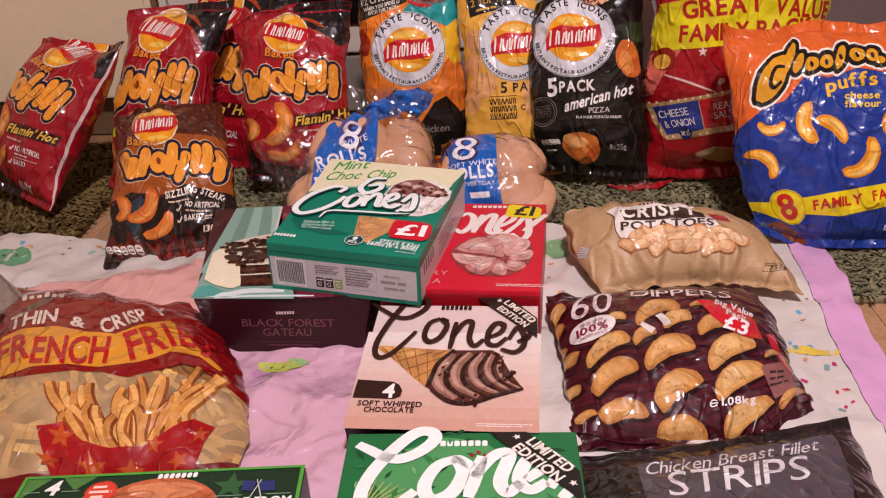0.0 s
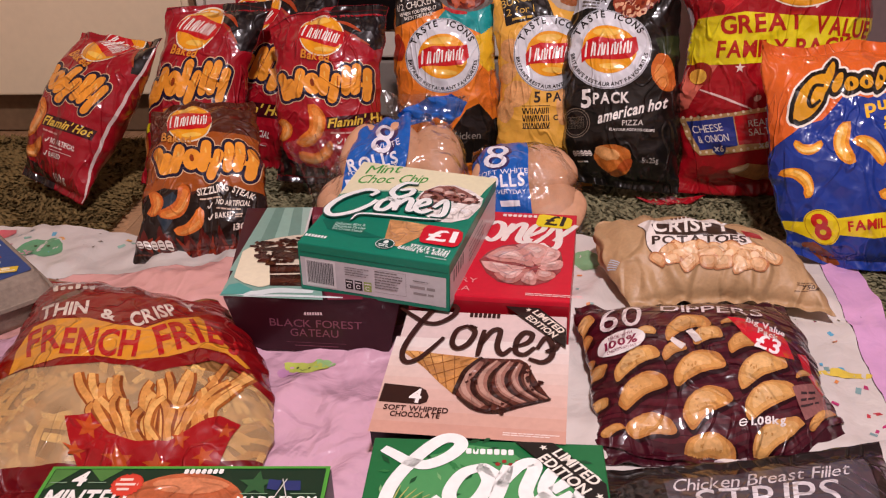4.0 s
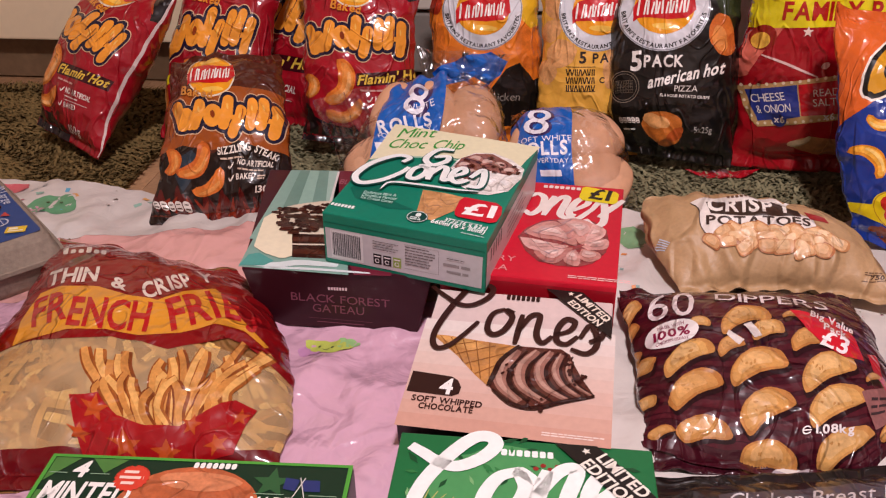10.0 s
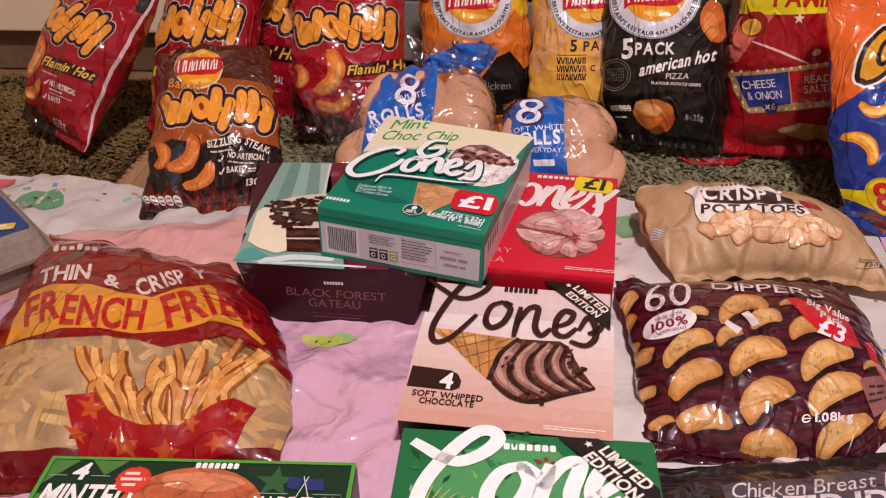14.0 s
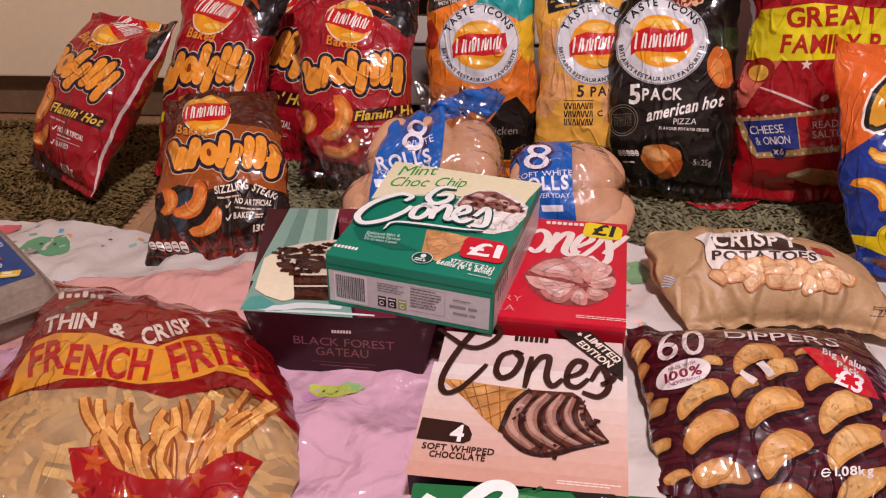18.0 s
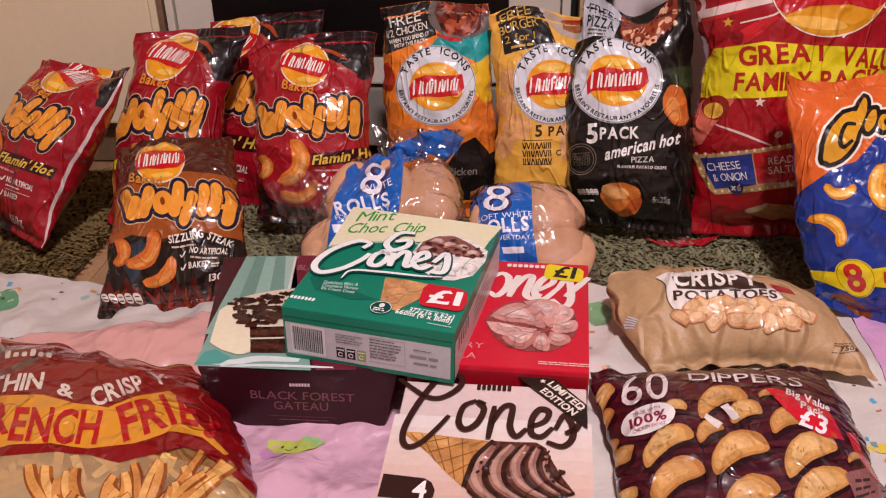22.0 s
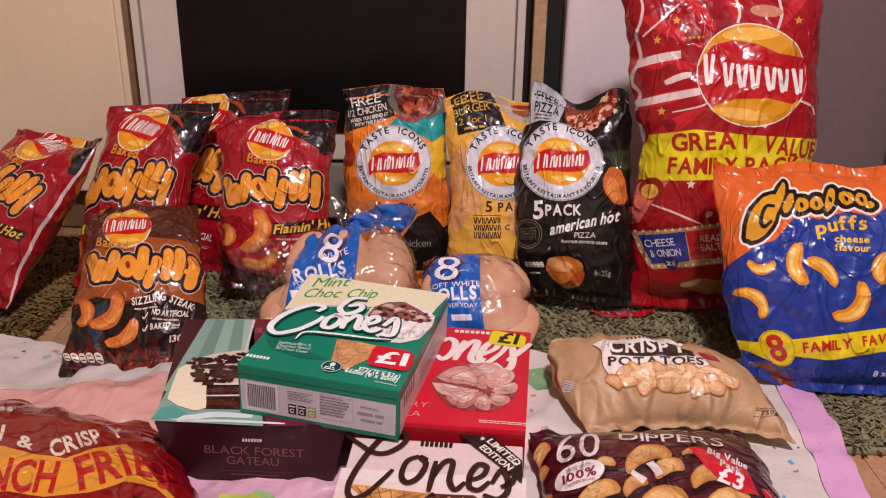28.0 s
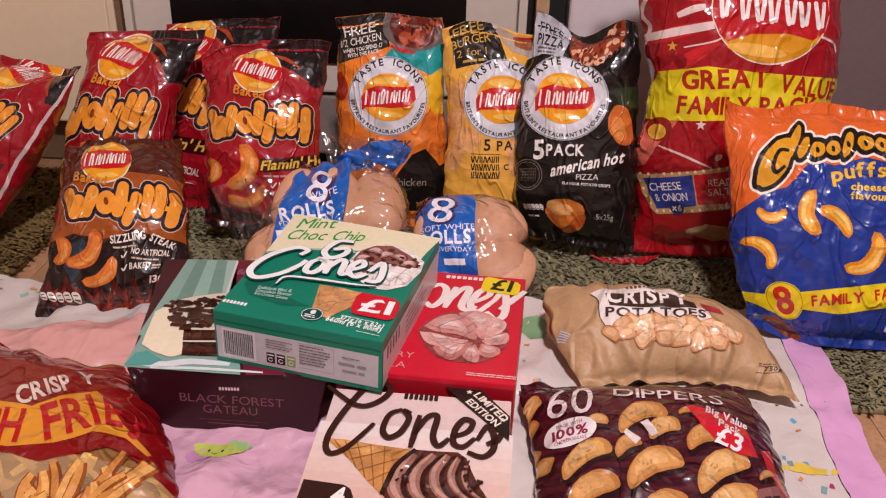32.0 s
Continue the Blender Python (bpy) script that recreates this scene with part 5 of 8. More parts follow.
print_on(o, "round_stamp", merge(ring(sx_, sy_, 0.0255, 0.0268, 30), ring(sx_, sy_, 0.0215, 0.0225, 30), *[rect(sx_ - 0.016 + 0.0015 * i, sy_ - 0.008 + 0.005 * k, sx_ - 0.0153 + 0.0015 * i, sy_ - 0.0045 + 0.005 * k) for i in range(0, 22, 2) for k in range(4)], *[rect(sx_ - 0.016, sy_ - 0.0095 + 0.005 * k, sx_ + 0.016, sy_ - 0.009 + 0.005 * k) for k in range(5)]), film("7A7060"), s, 0.0008, "round line stamp")
gda(o, s, -0.09, 0.046, 0.038)
print_on(o, "small_print", bars(-0.088, 0.034, 0.030, 1, 0.003, 0.005, 3), ink, s, 0.0008)
print_on(o, "lettering", text("5x25g", 0.044, 0.032, 0.0095, width=0.032), film("C9C4BC"), s, 0.0008)
print_on(o, "free_flash", poly((-0.07, 0.4), (-0.05, 0.39), (-0.025, 0.37), (-0.009, 0.354), (-0.016, 0.328), (-0.024, 0.304), (-0.06, 0.304), (-0.095, 0.294), (-0.09, 0.33)), film("B9BCC2"), s, 0.0006, "silver flash")
dark = film("26221E")
print_on(o, "lettering", text("FREE", -0.071, 0.339, 0.0135, rot=-4, width=0.046), dark, s, 0.0010)
print_on(o, "lettering", text("PIZZA", -0.075, 0.319, 0.0160, rot=-2, bold=True, width=0.052), dark, s, 0.0010)
print_on(o, "small_print", bars(-0.072, 0.312, 0.045, 2, 0.003, 0.006, 8), film("5A544C"), s, 0.0010)
print_on(o, "pizza_picture", poly((-0.008, 0.356), (0.015, 0.344), (0.04, 0.334), (0.065, 0.348), (0.085, 0.364), (0.094, 0.358), (0.094, 0.338), (0.075, 0.316), (0.05, 0.3), (0.022, 0.29), (-0.002, 0.298), (-0.012, 0.32)), snack("8E3A22"), s, 0.0008, "pizza with pale cheese")
rnd = random.Random(9)
spots = [(-0.004 + f * 0.092 + rnd.uniform(-0.004, 0.004), 0.324 - 0.018 * math.sin(3.1 * f) + 0.020 * f + rnd.uniform(-0.020, 0.018)) for f in [i / 43 for i in range(44)]]
print_on(o, "topping", merge(*[disc(x, y, rnd.uniform(0.004, 0.008), rnd.uniform(0.003, 0.006), rnd.uniform(0, 90), 9, 0.15, i) for i, (x, y) in enumerate(spots[::2])]), snack("D9A884"), s, 0.0012)
print_on(o, "topping", merge(*[disc(x, y, rnd.uniform(0.003, 0.006), rnd.uniform(0.002, 0.004), rnd.uniform(0, 90), 9, 0.15, i) for i, (x, y) in enumerate(spots[1::2])]), snack("6A1E14"), s, 0.0016)

# the tall family bag
s, o = S_big, b_big
EX, EY = (0.062, 0.406)
print_on(o, "ray", merge(*[stroke([(EX + 0.10 * math.cos(radians(a)), EY + 0.10 * math.sin(radians(a))), (EX + 0.24 * math.cos(radians(a)), EY + 0.22 * math.sin(radians(a)))], 0.022, 4, 0.6) for a in (62, 82, 104, 128, 150, 172, 196, 214)]), film("C8222A"), s, 0.0004, "bright red ray")
print_on(o, "white_outline", merge(stroke([(-0.152, 0.57), (-0.144, 0.52), (-0.15, 0.48), (-0.138, 0.44), (-0.146, 0.4), (-0.134, 0.375), (-0.14, 0.345)], 0.006, 8, 0.1), stroke([(-0.142, 0.428), (-0.11, 0.436), (-0.064, 0.442)], 0.016, 4, 0.1), stroke([(-0.14, 0.356), (-0.09, 0.366), (-0.03, 0.376)], 0.014, 4, 0.1), stroke([(-0.09, 0.392), (-0.065, 0.402), (-0.044, 0.406)], 0.012, 4, 0.3), stroke([(-0.138, 0.478), (-0.1, 0.51), (-0.07, 0.535)], 0.004, 6, 0.1), stroke([(0.03, 0.56), (0.042, 0.52), (0.038, 0.498)], 0.005, 6, 0.1), stroke([(0.108, 0.56), (0.114, 0.52), (0.106, 0.49)], 0.005, 6, 0.1), stroke([(-0.08, 0.34), (-0.03, 0.35), (-0.014, 0.358)], 0.003, 6, 0.3), stroke([(0.08, 0.312), (0.092, 0.324), (0.1, 0.335)], 0.004, 5, 0.2), stroke([(0.14, 0.362), (0.17, 0.35), (0.176, 0.335)], 0.004, 5, 0.2)), film("E6CFC8"), s, 0.0007, "thin white drawing")
print_on(o, "cone_drawing", merge(poly((-0.06, 0.48), (-0.034, 0.484), (-0.014, 0.466), (-0.054, 0.456)), poly((-0.014, 0.52), (0.018, 0.528), (0.036, 0.48), (0.01, 0.464)), disc(-0.084, 0.418, 0.012, 0.008, 0, 16, 0.06, 3), disc(-0.086, 0.318, 0.011, 0.012, 0, 16, 0.04, 2)), film("8E0E18"), s, 0.0006)
print_on(o, "cup_drawing", merge(disc(0.088, 0.526, 0.036, 0.020, 0, 24), poly((0.052, 0.526), (0.124, 0.526), (0.11, 0.49), (0.066, 0.49))), film("A51420"), s, 0.0006)
print_on(o, "cup_drawing", disc(0.088, 0.524, 0.028, 0.012, 0, 24), film("C98A68"), s, 0.0010)
print_on(o, "gold_drawing", merge(*[star(x, y, 0.009) for x, y in ((-0.11, 0.47), (-0.074, 0.504), (-0.098, 0.342), (0.144, 0.51))], *[rect(-0.058 + 0.008 * i, 0.47, -0.054 + 0.008 * i, 0.473) for i in range(5)]), film("D9A23A"), s, 0.0010)
print_on(o, "emblem_edge", disc(EX, EY, 0.097, 0.093, 0, 48), film("F0E2D0"), s, 0.0010)
print_on(o, "emblem_disc", disc(EX, EY, 0.0945, 0.0905, 0, 48), film("D89418"), s, 0.0014, "golden disc")
print_on(o, "emblem_shine", merge(disc(0.06, 0.478, 0.050, 0.012, 4, 24), disc(0.04, 0.336, 0.050, 0.010, -8, 24)), film("EEB850"), s, 0.0018)
print_on(o, "emblem_ribbon", poly((-0.032, 0.42), (-0.008, 0.456), (0.03, 0.466), (0.07, 0.46), (0.11, 0.444), (0.154, 0.438), (0.158, 0.4), (0.15, 0.368), (0.13, 0.354), (0.09, 0.364), (0.03, 0.362), (-0.008, 0.35), (-0.022, 0.362), (-0.032, 0.39)), film("B8121C"), s, 0.0021, "red ribbon")
word = []
for i, (px_, hh) in enumerate(((0, 0.056), (34, 0.044), (58, 0.044), (80, 0.044), (106, 0.044), (128, 0.044), (154, 0.048))):
    xx, yy = -0.024 + 0.001 * px_, 0.382 - 0.0001 * px_
    word += [capsule(xx + 0.004, yy + hh, xx + 0.008, yy + 0.008, 0.0075), capsule(xx + 0.018, yy + hh, xx + 0.014, yy + 0.010, 0.0065)]
print_on(o, "wordmark_bar", merge(*word), film("F4EFE8"), s, 0.0026, "white wordmark as plain bars")
print_on(o, "yellow_band", poly((-0.124, 0.3), (-0.04, 0.31), (0.03, 0.302), (0.2, 0.29), (0.2, 0.21), (0.005, 0.224), (-0.17, 0.218), (-0.166, 0.24), (-0.142, 0.268)), film("E6D71C"), s, 0.0008, "bright yellow band")
print_on(o, "lettering", text("GREAT", -0.086, 0.273, 0.0290, rot=2, bold=True, width=0.148), film("B02018"), s, 0.0014, "red lettering")
print_on(o, "lettering", text("VALUE", 0.078, 0.271, 0.0280, rot=-8, bold=True, width=0.100), film("B02018"), s, 0.0014, "red lettering")
print_on(o, "lettering", text("FAMILY PACK", -0.088, 0.234, 0.0270, rot=0, bold=True, width=0.235), film("B02018"), s, 0.0014, "red lettering")
print_on(o, "pink_shade", poly((-0.162, 0.16), (-0.142, 0.206), (-0.11, 0.228), (-0.084, 0.222), (-0.11, 0.18), (-0.13, 0.144), (-0.158, 0.13)), film("D9705E"), s, 0.0006)
print_on(o, "crisp_picture", disc(-0.113, 0.205, 0.020, 0.020, 30, 20), film("8E1A14"), s, 0.0011)
print_on(o, "crisp_picture", disc(-0.116, 0.2, 0.014, 0.013, 20, 18), snack("E8B848"), s, 0.0015)
print_on(o, "star_picture", star(-0.046, 0.216, 0.009), film("F2DCD0"), s, 0.0011)
print_on(o, "white_outline", merge(stroke([(-0.11, 0.178), (-0.07, 0.165), (-0.022, 0.146)], 0.004, 5, 0.5), disc(-0.012, 0.164, 0.007, 0.005, 30, 12)), film("E6C4BC"), s, 0.0011)
print_on(o, "flavour_frame", poly((-0.147, 0.124), (-0.07, 0.138), (0.03, 0.152), (0.03, 0.078), (-0.048, 0.07), (-0.124, 0.06), (-0.136, 0.072)), film("C9A36A"), s, 0.0010, "dotted gold frame")
print_on(o, "frame_dot", merge(*[disc(-0.14 + 0.013 * i, 0.126 + 0.0019 * i, 0.0027, n=8) for i in range(12)], *[disc(-0.122 + 0.013 * i, 0.066 + 0.0014 * i, 0.0027, n=8) for i in range(11)], *[disc(-0.141 + 0.003 * i, 0.114 - 0.012 * i, 0.0027, n=8) for i in range(4)]), film("F6E6C4"), s, 0.0014)
print_on(o, "flavour_panel", poly((-0.136, 0.12), (-0.053, 0.134), (-0.049, 0.082), (-0.122, 0.07)), film("2A3A8A"), s, 0.0014, "blue flavour panel")
print_on(o, "flavour_panel", poly((-0.051, 0.134), (0.03, 0.144), (0.03, 0.088), (-0.047, 0.083)), film("C01A24"), s, 0.0014, "red flavour panel")
ink = film("F0ECE6")
print_on(o, "lettering", merge(text("CHEESE", -0.127, 0.1, 0.0130, rot=9, width=0.055), text("& ONION", -0.119, 0.083, 0.0130, rot=8, width=0.056), text("READY", -0.027, 0.115, 0.0120, rot=5, width=0.052), text("SALTED", -0.027, 0.099, 0.0120, rot=5, width=0.056)), ink, s, 0.0019)
print_on(o, "count_dot", disc(-0.084, 0.076, 0.0125), film("22307A"), s, 0.0019)
print_on(o, "lettering", merge(text("x6", -0.093, 0.071, 0.0105, bold=True), text("x6", -0.012, 0.078, 0.0105, bold=True)), ink, s, 0.0024)
print_on(o, "potato_picture", disc(-0.008, 0.028, 0.050, 0.018, -10, 24, 0.06, 3), snack("C08A5A"), s, 0.0008)
print_on(o, "leaf_picture", merge(disc(-0.055, 0.035, 0.016, 0.006, 10, 12), disc(-0.04, 0.04, 0.012, 0.005, 40, 12)), snack("C9B08A"), s, 0.0011)

# the cheese puff bag
s, o = S_chee, b_chee
print_on(o, "orange_top", poly((-0.19, 0.43), (0.21, 0.44), (0.21, 0.318), (0.17, 0.34), (0.135, 0.324), (0.118, 0.306), (0.07, 0.314), (0.02, 0.298), (-0.018, 0.308), (-0.058, 0.264), (-0.09, 0.256), (-0.13, 0.223), (-0.152, 0.188), (-0.146, 0.17), (-0.19, 0.16)), film("DC6626"), s, 0.0009, "orange top of the bag")
print_on(o, "blue_front", poly((-0.19, 0.166), (-0.13, 0.228), (-0.085, 0.262), (-0.018, 0.314), (0.07, 0.32), (0.21, 0.35), (0.21, -0.04), (-0.19, -0.04)), film("1A388E"), s, 0.0004, "deep blue front of the bag")
word = ((-80, 306, 0.024,0.044,-24), (-94, 294, 0.012,0.030,-20), (-52, 338, 0.009,0.030,-14), (-34, 328, 0.009,0.020,-20), (-10, 324, 0.013,0.014,-20), (16, 326, 0.013,0.013,20), (40, 334, 0.009,0.022,-12), (68, 338, 0.014,0.014,0), (94, 338, 0.011,0.014,25), (108, 328, 0.009,0.008,0))
for k, (g, hexa, nm) in enumerate(((0.0110, "F2E8DA", "wordmark_glow"), (0.0070, "14100C", "wordmark_edge"), (-0.0010, "D99A1E", "wordmark_blob"))):
    for i, (x, y, rx, ry, r) in enumerate(word):
        print_on(o, nm, disc(0.001 * x, 0.001 * y, rx + g, ry + g, r, 22, 0.04, i), film(hexa), s, 0.0010 + 0.0004 * k + 0.00002 * i)
print_on(o, "wordmark_line", merge(stroke([(-0.058, 0.324), (-0.074, 0.324), (-0.084, 0.3), (-0.078, 0.288), (-0.064, 0.298)], 0.007, 8, 0.3), *[disc(0.001 * x, 0.001 * (y - 1), 0.0030, 0.0055, 20, 10) for x, y, *_ in word[4:9]]), film("14100C"), s, 0.0026)
print_on(o, "lettering", text("puffs", 0.016, 0.272, 0.0230, rot=8, bold=True, wave=0.14, width=0.090), film("E9B42A"), s, 0.0014, "yellow lettering")
print_on(o, "lettering", merge(text("cheese", 0.048, 0.26, 0.0120, rot=-1, bold=True, width=0.060), text("flavour", 0.048, 0.245, 0.0120, rot=-1, bold=True, width=0.062)), film("E9C23A"), s, 0.0014)
for i, (x, y, r, th, rot, span) in enumerate(((-78, 235, 0.022,0.016,-92,130), (17, 228, 0.040,0.026,190,100), (2, 180, 0.046,0.022,50,80), (-105, 145, 0.028,0.020,40,140), (62, 168, 0.036,0.026,-40,140), (150, 212, 0.024,0.024,160,150))):
    puff(o, s, 0.001 * x, 0.001 * y, r, th * 1.1, rot, span, 30 + i, "D98A22")
print_on(o, "yellow_band", poly((-0.14, 0.078), (-0.094, 0.08), (-0.07, 0.09), (-0.03, 0.092), (0.04, 0.099), (0.21, 0.116), (0.21, 0.07), (0.13, 0.064), (0.038, 0.053), (-0.03, 0.062), (-0.05, 0.042), (-0.095, 0.05), (-0.112, 0.056), (-0.14, 0.062)), film("EBD41C"), s, 0.0009, "yellow band")
print_on(o, "count_disc", disc(-0.059, 0.074, 0.034, 0.033, 0, 30), film("EBD41C"), s, 0.0012)
print_on(o, "count_ring", ring(-0.059, 0.074, 0.0305, 0.0320, 34), film("B98A1C"), s, 0.0015)
print_on(o, "lettering", shift(text("8", -0.016, -0.022, 0.045, bold=True, width=0.033), -0.061, 0.074, rot=16), film("C4201C"), s, 0.0017, "red figure")
print_on(o, "lettering", merge(text("FAMILY", -0.01, 0.068, 0.0175, rot=4, bold=True, width=0.090), text("FAVOURITES", 0.098, 0.077, 0.0175, rot=5, bold=True, width=0.135)), film("C4201C"), s, 0.0015, "red lettering")
print_on(o, "lettering", text("8 x 13g", 0.123, 0.018, 0.0110, bold=True, width=0.050), film("C8CCE0"), s, 0.0010)
print_on(o, "brown_patch", merge(disc(-0.058, 0.022, 0.034, 0.013, -24, 20, 0.1, 4), disc(-0.09, 0.035, 0.014, 0.006, 10, 14, 0.1, 4)), snack("7A3A16"), s, 0.0008)

# ---- frozen bags ----
s, o = S_fries, b_fries
rnd = random.Random(12)
# pale fries behind the clear middle, laid on the bag itself without the pull of the print
pull, s.art = s.art, None
pale = [[], [], []]
for i in range(190):
    x, y = rnd.uniform(-0.158, 0.158), rnd.uniform(0.032, 0.142)
    a, ln = rnd.uniform(0, 3.14), rnd.uniform(0.022, 0.042)
    bend = rnd.uniform(-0.006, 0.006)
    ca, sa = math.cos(a) * ln / 2, math.sin(a) * ln / 2
    pale[i % 3].append(stroke([(x - ca, y - sa), (x - sa * bend * 20, y + ca * bend * 20), (x + ca, y + sa)], rnd.uniform(0.0062, 0.0088), 5, 0.2))
for k, tone in enumerate(("EAC272", "B98240", "D8A85C")):
    print_on(o, "pale_fry", merge(*pale[k]), snack(tone), s, 0.0011 + 0.0004 * k, "pale frozen fries behind the film")
print_on(o, "frosted_window", poly((-0.166, 0.026), (-0.080, 0.026), (0.000, 0.026), (0.080, 0.026), (0.166, 0.026), (0.166, 0.140), (0.080, 0.142), (0.000, 0.142), (-0.080, 0.146), (-0.166, 0.150)), frosted_film(), s, 0.0027, "milky clear film over the fries")
print_on(o, "red_base", poly((-0.165, 0.034), (-0.110, 0.033), (-0.060, 0.032), (0.000, 0.031), (0.060, 0.030), (0.123, 0.030), (0.150, 0.034), (0.165, 0.034), (0.165, -0.01), (-0.165, -0.01)), film("660A10"), s, 0.0046, "dark red lower band")
s.art = pull
print_on(o, "shade_gap", disc(0.00, 0.098, 0.118, 0.064, 0, 28, 0.08, 2), snack("4A230E"), s, 0.0026)
for i in range(38):
    back = i < 20
    f = ((i % 20) / 19 if back else (i - 20) / 17) + rnd.uniform(-0.02, 0.02)
    x0, y0 = -0.102 + 0.212 * f, 0.06 - 0.016 * math.sin(math.pi * f) + rnd.uniform(-0.006, 0.006)
    ln = rnd.uniform(0.095, 0.142) if back else rnd.uniform(0.064, 0.092)
    out = (f - 0.36) * (0.115 if back else 0.09) + rnd.uniform(-0.020, 0.020)
    hook = rnd.uniform(-0.020, 0.014)
    way = [(x0, y0), (x0 + out * 0.2 + hook, y0 + ln * 0.45), (x0 + out * 0.8 + hook * 0.8, y0 + ln * 0.8), (x0 + out - hook * 0.2, y0 + ln)]
    wd = rnd.uniform(0.019, 0.027)
    dark, light = (("8E4A1C", "D0924C"), ("9C5822", "DCA65E"), ("7E3E16", "C28240"))[i % 3]
    print_on(o, "fry_picture", stroke(way, wd, 6, 0.2), snack(dark), s, 0.0029 + 0.00004 * i, "golden fry")
    print_on(o, "glaze", stroke([(a - 0.0016, b + 0.0010) for a, b in way], wd * 0.58, 6, 0.25), snack(light), s, 0.0034 + 0.00004 * i)
print_on(o, "red_top", poly((-0.34, 0.198), (-0.28, 0.21), (-0.24, 0.214), (-0.18, 0.211), (-0.1, 0.211), (-0.05, 0.2), (0, 0.183), (0.05, 0.189), (0.11, 0.198), (0.14, 0.188), (0.18, 0.16), (0.22, 0.132), (0.27, 0.114), (0.22, 0.24), (0.18, 0.38), (-0.1, 0.44), (-0.24, 0.44), (-0.34, 0.28)), film("7E060C"), s, 0.0034, "dark red top of the bag")
print_on(o, "yellow_swoosh", poly((-0.236, 0.308), (-0.2, 0.311), (-0.12, 0.3), (-0.07, 0.283), (-0.015, 0.27), (0.04, 0.288), (0.104, 0.301), (0.114, 0.29), (0.136, 0.24), (0.186, 0.19), (0.178, 0.187), (0.14, 0.214), (0.085, 0.224), (0.025, 0.209), (-0.05, 0.209), (-0.11, 0.224), (-0.18, 0.227), (-0.25, 0.216), (-0.282, 0.21), (-0.266, 0.26)), film("D6902A"), s, 0.0040, "amber swoosh")
print_on(o, "lettering", merge(text("FR", -0.246, 0.241, 0.052, rot=5, bold=True, slant=0.16, width=0.066), text("ENCH", -0.182, 0.236, 0.050, rot=-8, bold=True, slant=0.12, width=0.146), text("FRI", 0.007, 0.214, 0.054, rot=15, bold=True, slant=0.1, width=0.095), text("E", 0.106, 0.238, 0.050, rot=-6, bold=True, width=0.030), text("S", 0.142, 0.222, 0.036, rot=-35, bold=True, width=0.020)), film("AE141A"), s, 0.0046, "red lettering")
print_on(o, "lettering", merge(text("THIN", -0.222, 0.319, 0.030, rot=-5, bold=True, slant=0.22, width=0.100), text("&", -0.098, 0.301, 0.021, rot=-22, bold=True, width=0.030), text("CRISP", -0.038, 0.272, 0.030, rot=17, bold=True, slant=0.15, width=0.104), text("Y", 0.079, 0.317, 0.028, rot=0, bold=True)), film("DDD0C0"), s, 0.0042, "white lettering")
print_on(o, "brand_bar", shift(merge(*[rrect(0.0155 * i, 0, 0.0155 * i + 0.0100, 0.013 + 0.008 * (i in (0, 3, 6)), 0.003, 2) for i in range(6)]), -0.184, 0.387, rot=-12), film("DDD0C0"), s, 0.0040, "white brand mark as plain bars")
print_on(o, "red_pocket", poly((-0.178, 0.108), (-0.125, 0.117), (-0.116, 0.1), (-0.094, 0.07), (-0.04, 0.05), (0.018, 0.045), (0.05, 0.058), (0.1, 0.078), (0.124, 0.08), (0.164, 0.058), (0.144, 0.016), (0.124, -0.04), (-0.174, -0.04)), film("9C1016"), s, 0.0056, "red printed pocket")
print_on(o, "star_picture", merge(star(-0.134, 0.088, 0.029, 75), star(-0.086, 0.013, 0.034, 92), star(-0.01, -0.008, 0.030, 85), star(0.044, 0.044, 0.022, 70), star(0.136, 0.044, 0.020, 85), star(-0.17, 0.032, 0.024, 80), star(0.092, -0.01, 0.026, 100)), film("B44A1A"), s, 0.0061, "orange star")

s, o = S_dip, b_dip
rnd = random.Random(40)
streaks = [stroke([(-0.26, y), (-0.10, y - 0.010 + rnd.uniform(-0.004, 0.004)), (0.06, y + 0.012), (0.23, y + 0.010)], rnd.uniform(0.006, 0.016), 6, 0.3) for y in np.linspace(0.0, 0.27, 16)]
print_on(o, "crumb_streak", merge(*streaks), snack("4C1620"), s, 0.0005, "purple red crumb streaks")
dips = ((-48, 227, 44,19,24), (-14, 212, 27,17,22), (48, 204, 29,18,20), (30, 240, 20,8,8), (-136, 164, 42,20,30), (-70, 182, 23,14,32), (-28, 159, 50,23,26), (80, 164, 46,26,28), (-126, 116, 48,25,34), (-14, 100, 48,29,40), (96, 116, 50,28,28), (-110, 48, 48,29,24), (-2, 32, 46,27,8), (110, 46, 48,34,34), (196, 48, 32,24,40), (-200, 158, 12,22,80), (-232, 238, 16,15,40), (-232, 208, 16,16,60), (-222, 174, 13,18,60), (-197, 100, 11,22,85), (-176, 28, 26,16,40), (160, 158, 18,9,15), (-118, 212, 18,10,5))
for i, (x, y, rx, ry, rot) in enumerate(dips):
    x, y, rx, ry = 0.001 * x, 0.001 * y, 0.00098 * rx, 0.00072 * ry
    print_on(o, "dipper_shade", bean(x + 0.003, y - 0.006, rx * 1.04, ry * 1.06, rot, 0.36, 26, 0.03, i), snack("24090F"), s, 0.0009 + 0.00002 * i)
    food(o, s, "dipper_picture", (x, y), (rx, ry), rot, 0.36, (("B87C40", "C89250", "D4A468"), ("BE8648", "CE9C5A", "DAAE72"), ("B0743A", "BE884A", "CC985A"))[i % 3], 0.0015 + 0.00002 * i, i, "golden battered dipper")
